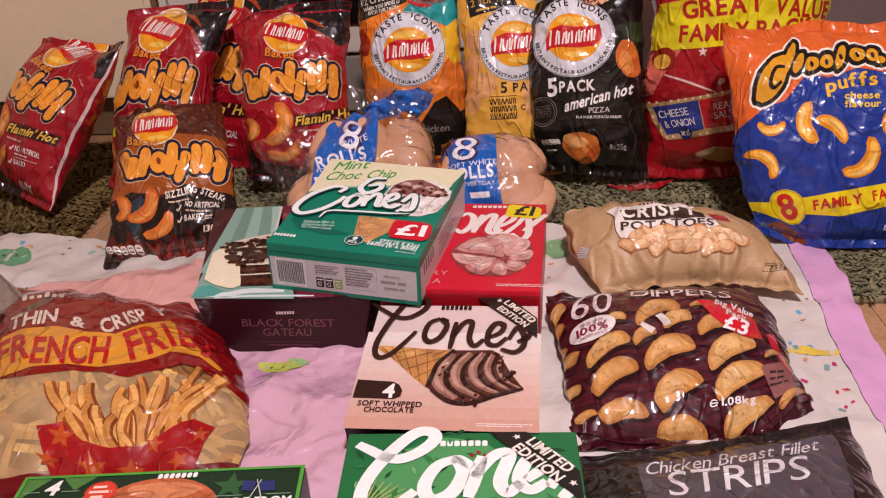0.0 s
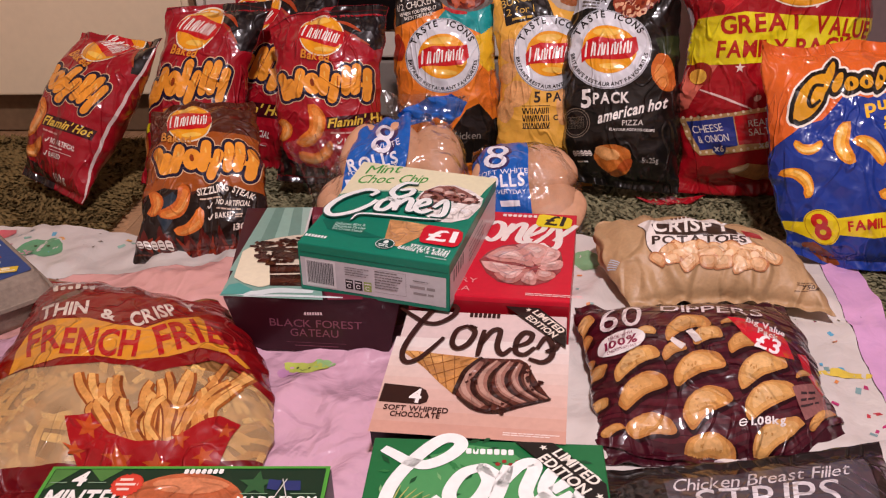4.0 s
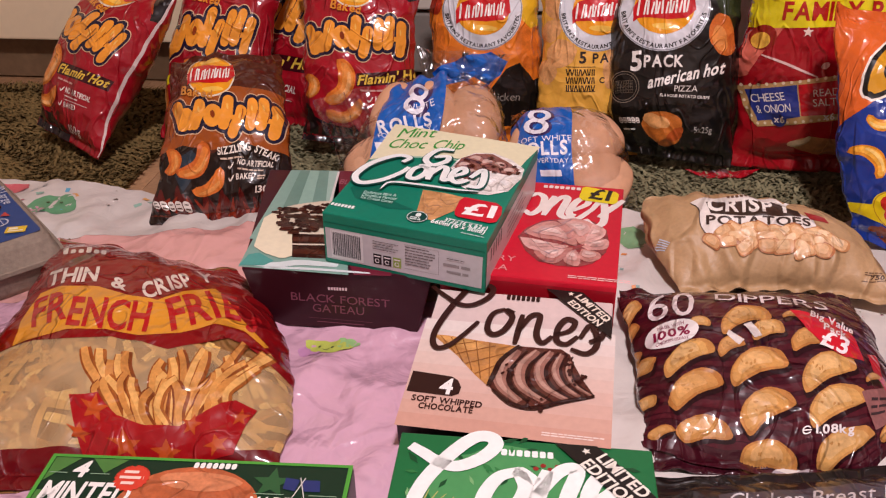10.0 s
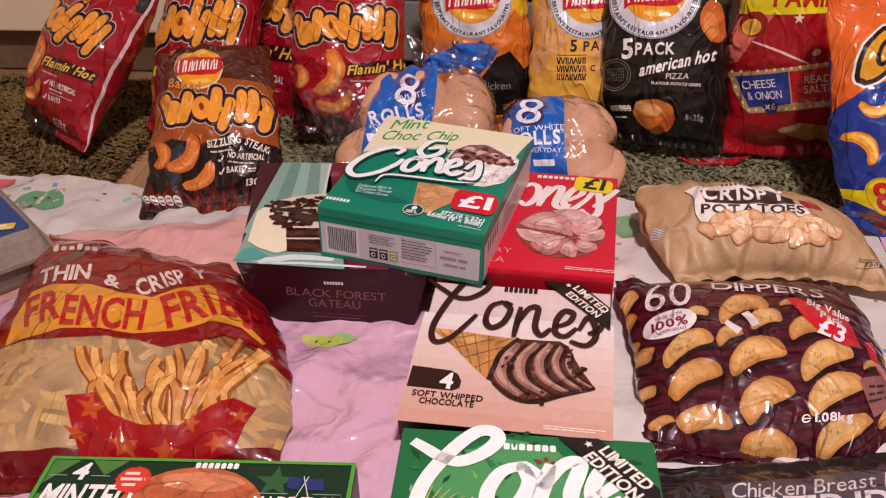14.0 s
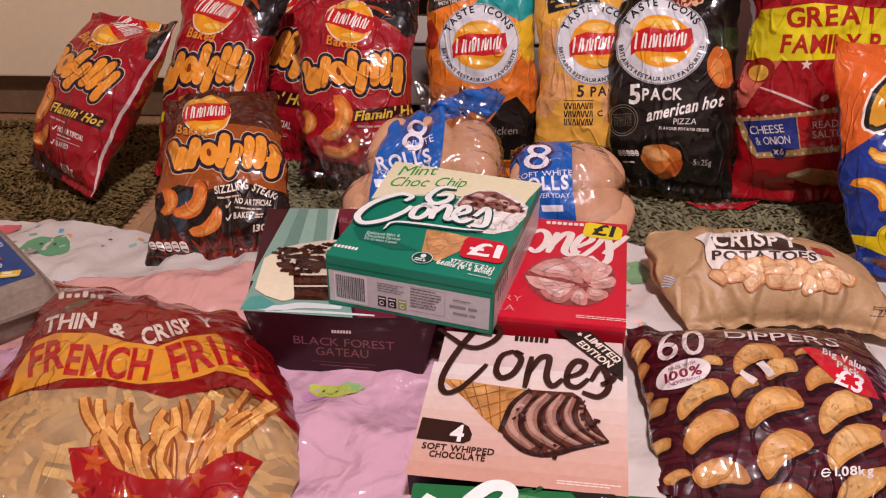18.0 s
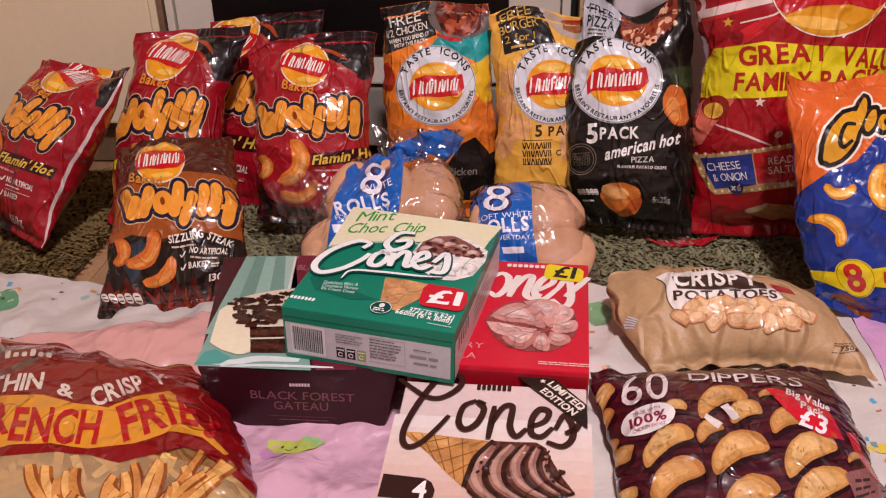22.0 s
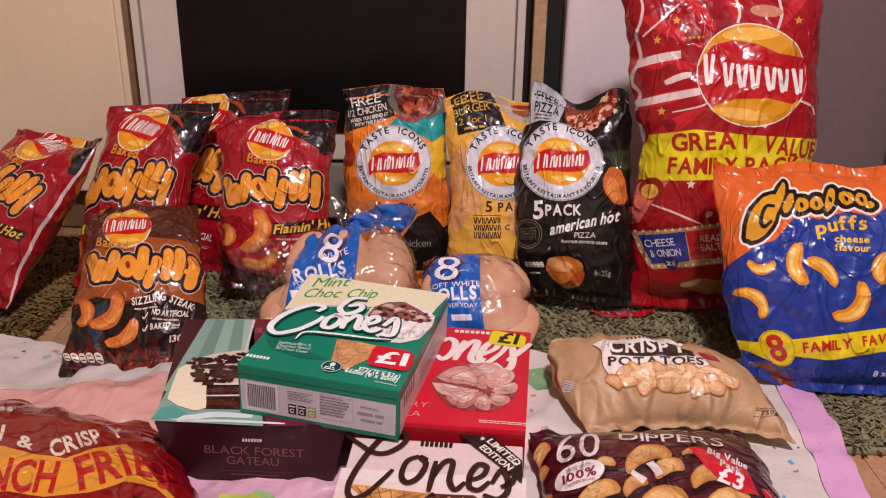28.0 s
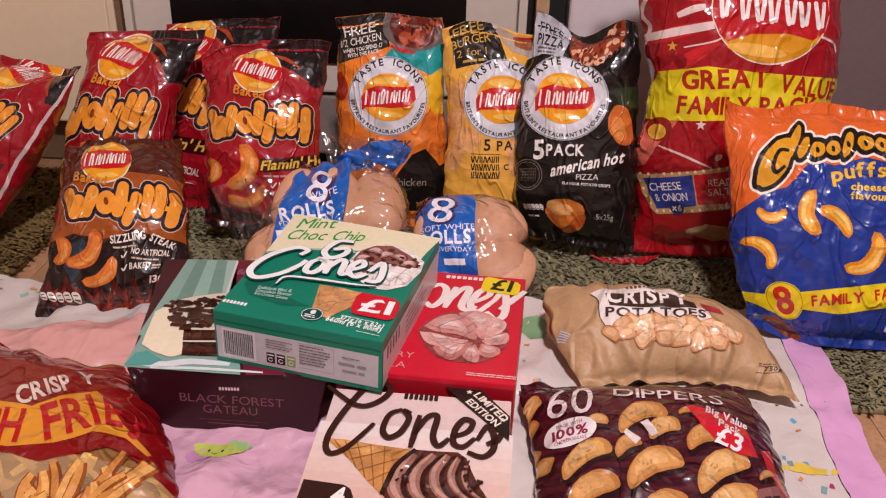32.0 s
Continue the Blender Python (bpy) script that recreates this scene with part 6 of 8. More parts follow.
    if i < 15:
        print_on(o, "dipper_spot", merge(*[disc(x + rnd.uniform(-0.55, 0.55) * rx, y + rnd.uniform(-0.4, 0.4) * ry, rnd.uniform(0.0015, 0.0035), rnd.uniform(0.001, 0.002), rnd.uniform(0, 180), 8, 0.15, k) for k in range(6)]), snack("B88448"), s, 0.0026)
print_on(o, "dipper_cut", merge(poly((-0.05, 0.212), (-0.038, 0.218), (-0.022, 0.2), (-0.034, 0.194)), poly((-0.072, 0.202), (-0.048, 0.19), (-0.056, 0.182), (-0.076, 0.196))), snack("D9CFC8"), s, 0.0030, "white chicken meat")
print_on(o, "lettering", text("60", -0.204, 0.214, 0.046, slant=0.12, rot=6, width=0.078), film("E6D8D6"), s, 0.0030, "pale serif figure")
print_on(o, "lettering", text("DIPPERS", -0.092, 0.251, 0.0175, rot=2, width=0.176), film("E6D8D6"), s, 0.0030, "pale lettering")
print_on(o, "white_oval", disc(-0.161, 0.195, 0.043, 0.0185, 10, 30), film("EDE6E2"), s, 0.0033, "white oval")
print_on(o, "lettering", shift(merge(text("MADE WITH", 0, 0.0085, 0.0045, align="centre", sx=1.2), text("100%", 0, -0.0060, 0.0120, align="centre", bold=True, width=0.058), text("CHICKEN BREAST", 0, -0.0130, 0.0042, align="centre", sx=1.1)), -0.161, 0.195, rot=9), film("8A1A44"), s, 0.0037)
print_on(o, "price_flash", poly((0.023, 0.247), (0.052, 0.245), (0.09, 0.24), (0.116, 0.224), (0.128, 0.202), (0.14, 0.18), (0.108, 0.184), (0.075, 0.194), (0.048, 0.214)), film("C8182A"), s, 0.0032, "red price flash")
print_on(o, "lettering", shift(merge(text("Big Value", -0.002, 0.018, 0.0115, align="centre", bold=True, width=0.068), text("Pack", 0.004, 0.004, 0.0110, align="centre", bold=True, width=0.036), text("£3", 0.008, -0.020, 0.0230, align="centre", bold=True, width=0.044)), 0.084, 0.213, rot=-14), film("F2E8E6"), s, 0.0038, "white lettering")
print_on(o, "red_tail", poly((0.144, 0.194), (0.16, 0.2), (0.204, 0.118), (0.196, 0.112)), film("B81E2C"), s, 0.0022)
print_on(o, "clear_corner", poly((0.136, 0.132), (0.186, 0.14), (0.21, 0.068), (0.162, 0.06)), snack("8A5A56"), s, 0.0021, "clear window with a date stamp")
print_on(o, "date_stamp", bars(0.152, 0.116, 0.038, 3, 0.005, 0.013, 4), film("3A2A2C"), s, 0.0026, "smudged date stamp")
print_on(o, "lettering", text("1.08kg", 0.066, 0.068, 0.0140, rot=2, bold=True, width=0.060), film("EDE4E0"), s, 0.0034)
print_on(o, "estimate_sign", merge(ring(0.053, 0.073, 0.0046, 0.0066, 16, 30, 330), rect(0.047, 0.072, 0.06, 0.074)), film("EDE4E0"), s, 0.0034)
print_on(o, "maroon_base", poly((-0.21, 0.004), (-0.11, 0.01), (-0.01, 0.002), (0.09, 0), (0.17, 0.008), (0.23, 0.042), (0.27, 0.02), (0.27, -0.05), (-0.21, -0.05)), film("420C1A"), s, 0.0044, "maroon lower seal")
print_on(o, "clear_tab", poly((0.006, 0.002), (0.062, 0.002), (0.058, -0.03), (-0.002, -0.03)), film("A89A9E"), s, 0.0054)
print_on(o, "barcode", shift(merge(*[rect(0.0034 * i, 0, 0.0034 * i + 0.0016 + 0.0008 * (i % 3), 0.026) for i in range(14)]), -0.202, 0.12, rot=104), film("D8D2D0"), s, 0.0024)

s, o = S_crisp, b_crisp
print_on(o, "label_panel", poly((-0.122, 0.128), (-0.062, 0.143), (-0.03, 0.151), (0.024, 0.151), (0.038, 0.128), (0.078, 0.116), (0.084, 0.1), (0.11, 0.086), (0.01, 0.07), (-0.084, 0.07), (-0.098, 0.088), (-0.104, 0.114)), paper("E6DCD2"), s, 0.0006, "pale label panel")
print_on(o, "panel_line", stroke([(-0.121, 0.126), (-0.104, 0.112), (-0.098, 0.088), (-0.085, 0.071)], 0.0014, 6, 0.1), paper("3A281E"), s, 0.0009)
print_on(o, "brown_block", poly((-0.096, 0.124), (-0.04, 0.133), (0.015, 0.14), (0.036, 0.128), (0.056, 0.126), (0.06, 0.116), (-0.01, 0.11), (-0.084, 0.107)), paper("3A281E"), s, 0.0010, "dark brown block")
print_on(o, "lettering", text("CRISPY", -0.092, 0.111, 0.0215, rot=4, bold=True, width=0.140, gap=0.12), paper("EDE6DC"), s, 0.0015, "pale lettering")
print_on(o, "lettering", text("POTATOES", -0.09, 0.09, 0.0135, bold=True, rot=4, width=0.165), paper("3A281E"), s, 0.0012, "dark brown lettering")
rnd = random.Random(31)
for i in range(26):
    row = (0, 0, 0, 0, 0, 0, 0, 0, 1, 1, 1, 1, 1, 1, 1, 1, 1, 2, 2, 2, 2, 2, 2, 2, 3, 3)[i]
    k = i - (0, 8, 17, 24)[row]
    x = (-40, -62, -78, -30)[row] + (19, 22, 29, 100)[row] * k + rnd.uniform(-4, 4)
    y = (88, 78, 66, 60)[row] + rnd.uniform(-2, 2)
    food(o, s, "potato_picture", (0.001 * x, 0.001 * y), (rnd.uniform(0.015, 0.021), rnd.uniform(0.0080, 0.0110)), rnd.uniform(-40, 40), rnd.uniform(-0.1, 0.2), (("B97C50", "D6A474", "E4BC8E"), ("C28858", "E0B282", "EECAA0"), ("AE7048", "CC9866", "DEB284"))[i % 3], 0.0013 + 0.00008 * i, i, "diced golden potatoes")
print_on(o, "lettering", text("750g", 0.172, 0.02, 0.0090, bold=True, rot=2, width=0.026), paper("4A3524"), s, 0.0008)
print_on(o, "small_print", merge(bars(0.162, 0.033, 0.034, 2, 0.002, 0.0045, 4, rot=3), bars(0.16, 0.014, 0.04, 1, 0.002, 0.004, 5, rot=3)), paper("6A4E34"), s, 0.0008)
print_on(o, "brand_bar", shift(merge(*[rrect(0.0075 * i, 0, 0.0075 * i + 0.0052, 0.006, 0.001, 1) for i in range(7)]), -0.06, 0.14, rot=4), paper("6A4A32"), s, 0.0011)
print_on(o, "barcode", shift(merge(*[rect(0.0034 * i, 0, 0.0034 * i + 0.0018, 0.018) for i in range(5)]), -0.15, 0.05, rot=60), paper("C8D0D8"), s, 0.0009)
print_on(o, "red_corner", poly((0.066, 0.127), (0.098, 0.12), (0.104, 0.11), (0.074, 0.114)), paper("9A2A2A"), s, 0.0010)

s, o = S_strip, b_strip
print_on(o, "grey_panel", poly((-0.164, 0.058), (-0.06, 0.076), (0.04, 0.092), (0.19, 0.11), (0.22, 0.042), (0.23, -0.078), (-0.11, -0.098), (-0.14, -0.018)), film("4C464A"), s, 0.0005, "grey panel")
print_on(o, "lettering", merge(text("Chicken Breast Fillet", -0.148, 0.04, 0.0190, slant=0.25, rot=8, width=0.308), text("STRIPS", -0.104, 0.006, 0.0400, rot=7, width=0.250)), film("D6D0D0"), s, 0.0009, "pale serif lettering")
print_on(o, "dark_window", poly((0.196, 0.112), (0.255, 0.122), (0.31, -0.018), (0.234, -0.018)), snack("2E241E"), s, 0.0008)


# ---- artwork of the cartons ----
# mint cones
W, D, H = 0.184, 0.234, 0.065
x0, y0 = -W / 2, -D / 2
print_on(mint, "cream_panel", poly((-0.0979, 0.1179), (0.0951, 0.1164), (0.087, 0.077), (0.0824, 0.0382), (0.0641, 0.0304), (0.0234, 0.0555), (-0.0275, 0.0455), (-0.0611, 0.034), (-0.0915, 0.015)), card("E4DDB8"), m_top, 0.0004, "cream upper panel")
print_on(mint, "pale_sweep", stroke([(-0.0904, 0.0126), (-0.0601, 0.0315), (-0.0266, 0.0429), (0.0057, 0.0479), (0.0365, 0.0353)], 0.004, 10, 0.6), card("9CC2A8"), m_top, 0.0006)
print_on(mint, "deep_sweep", poly((-0.0706, -0.0767), (-0.0848, -0.0572), (-0.0805, -0.0313), (-0.048, -0.0389), (-0.0525, -0.059), (-0.0219, -0.071), (-0.0001, -0.0787), (-0.0284, -0.0859)), card("0B6450"), m_top, 0.0005, "deeper green sweep")
print_on(mint, "lettering", merge(text("Mint", -0.0823, 0.081, 0.0259, rot=19.8, width=0.0471, slant=0.35), text("Choc Chip", -0.0839, 0.0501, 0.0246, rot=16.4, width=0.0934, slant=0.35)), card("3E9A3E"), m_top, 0.0008, "leaf green script")
print_on(mint, "scoop_picture", poly((0.0064, 0.0224), (0.0092, 0.0495), (0.0232, 0.0733), (0.0461, 0.0802), (0.0711, 0.0701), (0.0902, 0.0526), (0.0926, 0.029), (0.0857, -0.0054), (0.0678, -0.0206), (0.0488, -0.0236), (0.0239, -0.0056)), snack("EDE6DE"), m_top, 0.0007, "whipped cream scoop")
print_on(mint, "chocolate_sauce", poly((0.0105, 0.0298), (0.0119, 0.0536), (0.0252, 0.0711), (0.0451, 0.0767), (0.0678, 0.0629), (0.0862, 0.0481), (0.0781, 0.0309), (0.0669, 0.0316), (0.055, 0.0348), (0.0411, 0.0206), (0.0355, 0.002), (0.0228, 0.0128)), snack("8A564C"), m_top, 0.0010, "pinkish brown chocolate sauce")
rnd = random.Random(8)
for i, (x, y, a) in enumerate(((0.0213, 0.0373, 20), (0.0293, 0.0581, -10), (0.0454, 0.0534, 30), (0.0606, 0.0513, -30), (0.0753, 0.0407, 10), (0.0339, 0.023, 50), (0.064, 0.0088, 70), (0.0778, 0.0094, -40), (0.0563, -0.0076, 10))):
    food(mint, m_top, "chocolate_curl", (x, y), (0.011, 0.0075), a, 0.5, ("5A2C26", "A87468", "D2B2A6") if i < 6 else ("C8BEB6", "E8E0D8", "F4F0EC"), 0.0011 + 0.00002 * i, i, "curl of sauce and cream")
print_on(mint, "chip", merge(*[shift(rrect(-0.0042, -0.0032, 0.0042, 0.0032, 0.0012, 2), x + rnd.uniform(-0.003, 0.003), y + rnd.uniform(-0.003, 0.003), rnd.uniform(0.6, 1.1), rnd.uniform(0, 180)) for x, y in ((0.0234, 0.0269), (0.0314, 0.0388), (0.0427, 0.0323), (0.0523, 0.0309), (0.0384, 0.0504), (0.0603, 0.0343), (0.0677, 0.0402), (0.0774, 0.0333), (0.0836, 0.0387), (0.0606, 0.0513), (0.0455, 0.0621), (0.0377, 0.0191), (0.0227, 0.0494), (0.076, 0.0522), (0.0446, 0.0388), (0.0551, 0.0432))]), snack("45180F"), m_top, 0.0021, "dark chocolate chips")
print_on(mint, "wafer_picture", poly((-0.0058, -0.034), (0.0206, -0.033), (0.0451, -0.0352), (0.0443, -0.0623), (0.0251, -0.0937), (0.0057, -0.0904)), snack("C9935E"), m_top, 0.0008, "wafer cone")
MINT_WORD = (((-0.049, 0.0158), (-0.0447, 0.0292), (-0.0614, 0.0295), (-0.0827, 0.0013), (-0.0889, -0.0322), (-0.0762, -0.0469), (-0.0558, -0.0329), (-0.0417, -0.0093), (-0.0372, 0.0066)), ((-0.0231, 0.0154), (-0.0307, 0.0037), (-0.03, -0.0152), (-0.0203, -0.0165), (-0.0145, -0.0004), (-0.0176, 0.015), (-0.0254, 0.0144), (-0.0115, 0.0092)), ((-0.0109, 0.015), (-0.0072, -0.0149)), ((-0.0088, -0.0034), (-0.0017, 0.019), (0.0058, 0.0166), (0.0096, -0.0091), (0.0187, -0.0038)), ((0.0184, 0.0027), (0.0286, 0.0152), (0.0238, 0.0257), (0.0166, 0.0156), (0.0172, -0.0032), (0.0281, -0.0105), (0.0374, 0.0001)), ((0.0381, 0.0058), (0.0465, 0.0284), (0.0528, 0.012), (0.0537, -0.0113), (0.0396, -0.0147)), ((-0.0005, 0.0661), (-0.0182, 0.0615), (-0.0261, 0.0343), (-0.0143, 0.0206), (-0.0014, 0.0333), (-0.0023, 0.0475), (-0.0176, 0.0409)))
print_on(mint, "wordmark_edge", merge(*[stroke(w, 0.0115, 7, 0.25) for w in MINT_WORD], stroke([(-0.05, -0.0528), (-0.0445, -0.0348), (-0.0128, -0.0292), (0.0308, -0.0261), (0.0558, -0.0219)], 0.0065, 8, 0.7)), card("0A4A42"), m_top, 0.0028)
print_on(mint, "lettering", merge(*[stroke([(x - 0.0006, y + 0.0010) for x, y in w], 0.0080, 7, 0.3) for w in MINT_WORD], stroke([(-0.0505, -0.0517), (-0.045, -0.0336), (-0.0133, -0.028), (0.0304, -0.025), (0.0554, -0.0208)], 0.0040, 8, 0.7)), card("EDEFEA"), m_top, 0.0032, "white script lettering")
print_on(mint, "lettering", merge(text("Delicious Mint &", -0.0662, -0.0635, 0.0057, rot=6.8, width=0.0377, bold=True), text("Chocolate Flavour", -0.066, -0.0698, 0.0056, rot=4.7, width=0.0404, bold=True), text("Ice Cream Cones", -0.0647, -0.0755, 0.0054, rot=1.5, width=0.0373, bold=True)), card("A8CDBD"), m_top, 0.0008)
print_on(mint, "brand_bar", shift(merge(*[rrect(0.0040 * i, 0, 0.0040 * i + 0.0029, 0.0062, 0.001, 1) for i in range(7)]), -0.09, -0.0998), card("E6EEE8"), m_top, 0.0008)
print_on(mint, "stamp", disc(0.0084, -0.0927, 0.0118, n=26), card("0A4038"), m_top, 0.0012, "dark round stamp")
SX, SY = (0.0084, -0.0927)
print_on(mint, "stamp_mark", merge(ring(SX, SY, 0.0104, 0.0112, 26), disc(SX, SY + 0.004, 0.003, 0.004), bars(SX - 0.007, SY - 0.003, 0.014, 2, 0.0018, 0.0032, 3)), card("DDE8E0"), m_top, 0.0016)
print_on(mint, "price_flash", poly((0.0425, -0.0678), (0.0408, -0.0445), (0.044, -0.0357), (0.0813, -0.0371), (0.0892, -0.0434), (0.0924, -0.0585), (0.0913, -0.0749), (0.0857, -0.0795), (0.0498, -0.0787), (0.0453, -0.076)), card("C4142A"), m_top, 0.0018, "red price flash")
print_on(mint, "lettering", text("£1", 0.051, -0.0713, 0.0248, rot=3.4, width=0.0352, bold=True), card("F4F0EC"), m_top, 0.0022, "white price")
print_on(mint, "lettering", merge(text("372g (6 x 62g)", 0.0376, -0.0918, 0.008, rot=-2.3, width=0.0483, bold=True), text("660ml (6 x 110ml)", 0.025, -0.0983, 0.0079, rot=-3.1, width=0.0605, bold=True)), card("E6EEE8"), m_top, 0.0010)
print_on(mint, "small_print", merge(bars(0.0411, -0.0847, 0.040, 1, 0.0014, 0.003, 9, rot=-3), bars(0.0618, -0.1072, 0.030, 1, 0.0014, 0.003, 11, rot=-3)), card("C0D8CC"), m_top, 0.0010)
print_on(mint, "side_panel", rect(x0 + 0.002, -0.026, -x0 - 0.003, 0.014), card("BEBCBE"), m_front, 0.0004, "pale grey side panel")
print_on(mint, "flap_edge", rect(x0 + 0.001, 0.0205, -x0 - 0.001, 0.0212), card("0A5A48"), m_front, 0.0005)
print_on(mint, "barcode", merge(rect(x0 + 0.008, -0.024, x0 + 0.046, 0.0125)), card("D6D4D4"), m_front, 0.0007)
print_on(mint, "barcode_bar", merge(*[rect(x0 + 0.010 + 0.0011 * i, -0.020, x0 + 0.010 + 0.0011 * i + (0.0004, 0.0007, 0.0003, 0.0009)[i * 7 % 4], 0.010) for i in range(31)]), card("201C1C"), m_front, 0.0010, "black bars")
print_on(mint, "symbol_box", merge(*[rect(-0.034 + 0.0115 * i, -0.021, -0.0245 + 0.0115 * i, -0.008) for i in range(2)]), card("1E1A1A"), m_front, 0.0008)
print_on(mint, "symbol_box", rect(-0.011, -0.021, -0.0015, -0.008), card("8AA04A"), m_front, 0.0008, "olive symbol")
print_on(mint, "symbol_mark", merge(*[ring(-0.0295 + 0.0115 * i, -0.0165, 0.0018, 0.0028, 12, 20, 340) for i in range(3)], *[rect(-0.0330 + 0.0115 * i, -0.0115, -0.0255 + 0.0115 * i, -0.0100) for i in range(3)]), card("E2DEDE"), m_front, 0.0011)
print_on(mint, "small_print", merge(bars(0.003, 0.008, 0.036, 7, 0.0013, 0.0036, 21), bars(-0.034, 0.008, 0.030, 4, 0.0010, 0.0032, 22), bars(0.050, 0.004, 0.020, 1, 0.0012, 0.003, 23)), card("6A6464"), m_front, 0.0008)
print_on(mint, "date_stamp", merge(bars(0.046, -0.006, 0.034, 1, 0.0036, 0.006, 5), bars(0.050, -0.014, 0.026, 1, 0.0030, 0.006, 6)), card("8E8888"), m_front, 0.0008, "smudged date stamp")
print_on(mint, "print_frame", merge(rect(0.002, 0.011, 0.041, 0.0114), rect(0.002, -0.0195, 0.041, -0.0191), rect(0.0408, -0.0195, 0.0412, 0.0114)), card("8A8484"), m_front, 0.0008)
print_on(mint, "side_panel", rect(-D / 2 + 0.004, -0.027, D / 2 - 0.004, 0.018), card("CFCACA"), m_right, 0.0004, "pale grey end panel")
print_on(mint, "barcode_bar", merge(*[rect(-0.10 + 0.010 * i, 0.000, -0.10 + 0.010 * i + 0.004, 0.016) for i in range(5)]), card("4A5A54"), m_right, 0.0007)
print_on(mint, "small_print", bars(-0.03, 0.008, 0.09, 4, 0.002, 0.007, 4), card("8A8686"), m_right, 0.0007)

# red cones
RED_WORD = (((-0.0214, 0.0734), (-0.0111, 0.0837), (-0.0019, 0.0733), (-0.0026, 0.0476), (-0.013, 0.027), (-0.022, 0.0366)), ((0.0101, 0.0809), (0.0018, 0.0265)), ((0.0045, 0.0431), (0.0174, 0.0761), (0.027, 0.0774), (0.0213, 0.0346), (0.0311, 0.0254), (0.0385, 0.0371)), ((0.0355, 0.0448), (0.0522, 0.0667), (0.0502, 0.0837), (0.0384, 0.0704), (0.0317, 0.0389), (0.0417, 0.0243), (0.0593, 0.0538)), ((0.0581, 0.0508), (0.0696, 0.0807), (0.0741, 0.0504), (0.0733, 0.021), (0.0644, 0.0094), (0.0522, 0.0258)), ((0.0678, 0.0333), (0.0821, 0.0598), (0.0956, 0.0844)))
print_on(red, "lettering", merge(*[stroke(w, 0.0095, 7, 0.35) for w in RED_WORD]), card("EADFD6"), r_top, 0.0008, "cream script lettering")
print_on(red, "brand_bar", shift(merge(*[rrect(0.0070 * i, 0, 0.0070 * i + 0.0052, 0.008, 0.001, 1) for i in range(7)]), -0.0063, 0.1024), card("EADFD6"), r_top, 0.0008)
print_on(red, "price_flash", poly((0.0406, 0.0823), (0.043, 0.1095), (0.0478, 0.1132), (0.0846, 0.1049), (0.0895, 0.0981), (0.0881, 0.0762), (0.0834, 0.0698), (0.0451, 0.0743)), card("E6D21C"), r_top, 0.0016, "yellow price flash")
print_on(red, "lettering", text("£1", 0.0517, 0.081, 0.0279, rot=-7.5, width=0.0264, bold=True), card("1A1614"), r_top, 0.0020, "black price")
print_on(red, "cream_shade", poly((-0.0217, -0.0305), (-0.0138, -0.007), (0.0028, 0.0134), (0.0337, 0.0257), (0.0628, 0.0221), (0.0786, 0.0038), (0.0827, -0.025), (0.0804, -0.0486), (0.0676, -0.075), (0.0512, -0.086), (0.0287, -0.0871), (0.0079, -0.0815), (-0.0086, -0.0615)), snack("8E3A3A"), r_top, 0.0005, "dusky shade under the cream")
PETALS = (
    (((-0.0164, -0.0199), (-0.0011, 0.005), (0.0186, 0.0131), (0.0381, -0.0095), (0.047, -0.0396), (0.024, -0.0311), (0.0024, -0.0294)), "C88A80"),
    (((0.0197, 0.0171), (0.0404, 0.0254), (0.0603, 0.0165), (0.0673, -0.0053), (0.0531, -0.0364), (0.0396, -0.0143)), "D09488"),
    (((0.0616, 0.0167), (0.0774, 0.0037), (0.0738, -0.0178), (0.0556, -0.0372)), "DCAAA0"),
    (((0.0526, -0.0411), (0.0726, -0.0192), (0.082, -0.0227), (0.0803, -0.0406), (0.062, -0.0478)), "D29A90"),
    (((0.0528, -0.0457), (0.0719, -0.051), (0.0745, -0.0641), (0.0627, -0.0735), (0.0517, -0.0663)), "C48478"),
    (((0.0467, -0.0489), (0.0529, -0.0661), (0.0512, -0.0849), (0.0359, -0.0774), (0.0378, -0.0559)), "CC8E84"),
    (((0.0435, -0.0459), (0.0361, -0.0697), (0.0249, -0.0845), (0.0113, -0.0788), (0.0013, -0.0612), (0.019, -0.0506)), "BA766C"),
    (((-0.019, -0.0325), (-0.0011, -0.0335), (0.0221, -0.0409), (0.0384, -0.0432), (0.0207, -0.0573), (0.0011, -0.059), (-0.0109, -0.0503)), "D8A49A"))
for i, (way, tone) in enumerate(PETALS):
    mx, my = sum(p[0] for p in way) / len(way), sum(p[1] for p in way) / len(way)
    loop = curve_points(list(way) + [way[0]], 5)[:-1]
    petal = print_on(red, "cream_swirl", poly(*loop), snack(tone), r_top, 0.0008 + 0.00006 * i, "petal of pale pink cream")
    print_on(petal, "glaze", poly(*[(mx + (x - mx) * 0.66 - 0.001, my + (y - my) * 0.58 + 0.0022) for x, y in loop]), snack("D6A69C"), r_top, 0.0015 + 0.00006 * i)
    print_on(petal, "glaze", poly(*[(mx + (x - mx) * 0.40 - 0.001, my + (y - my) * 0.24 + 0.0036) for x, y in loop]), snack("E4C2B8"), r_top, 0.0021 + 0.00006 * i)
print_on(red, "lettering", merge(text("STRAWBERRY", -0.017, -0.0873, 0.011, align="right"), text("& VANILLA", -0.0226, -0.1074, 0.011, align="right")), card("D98C8C"), r_top, 0.0008)
print_on(red, "small_print", bars(0.0427, -0.1062, 0.075, 2, 0.0018, 0.0036, 5), card("EAB8B4"), r_top, 0.0008)
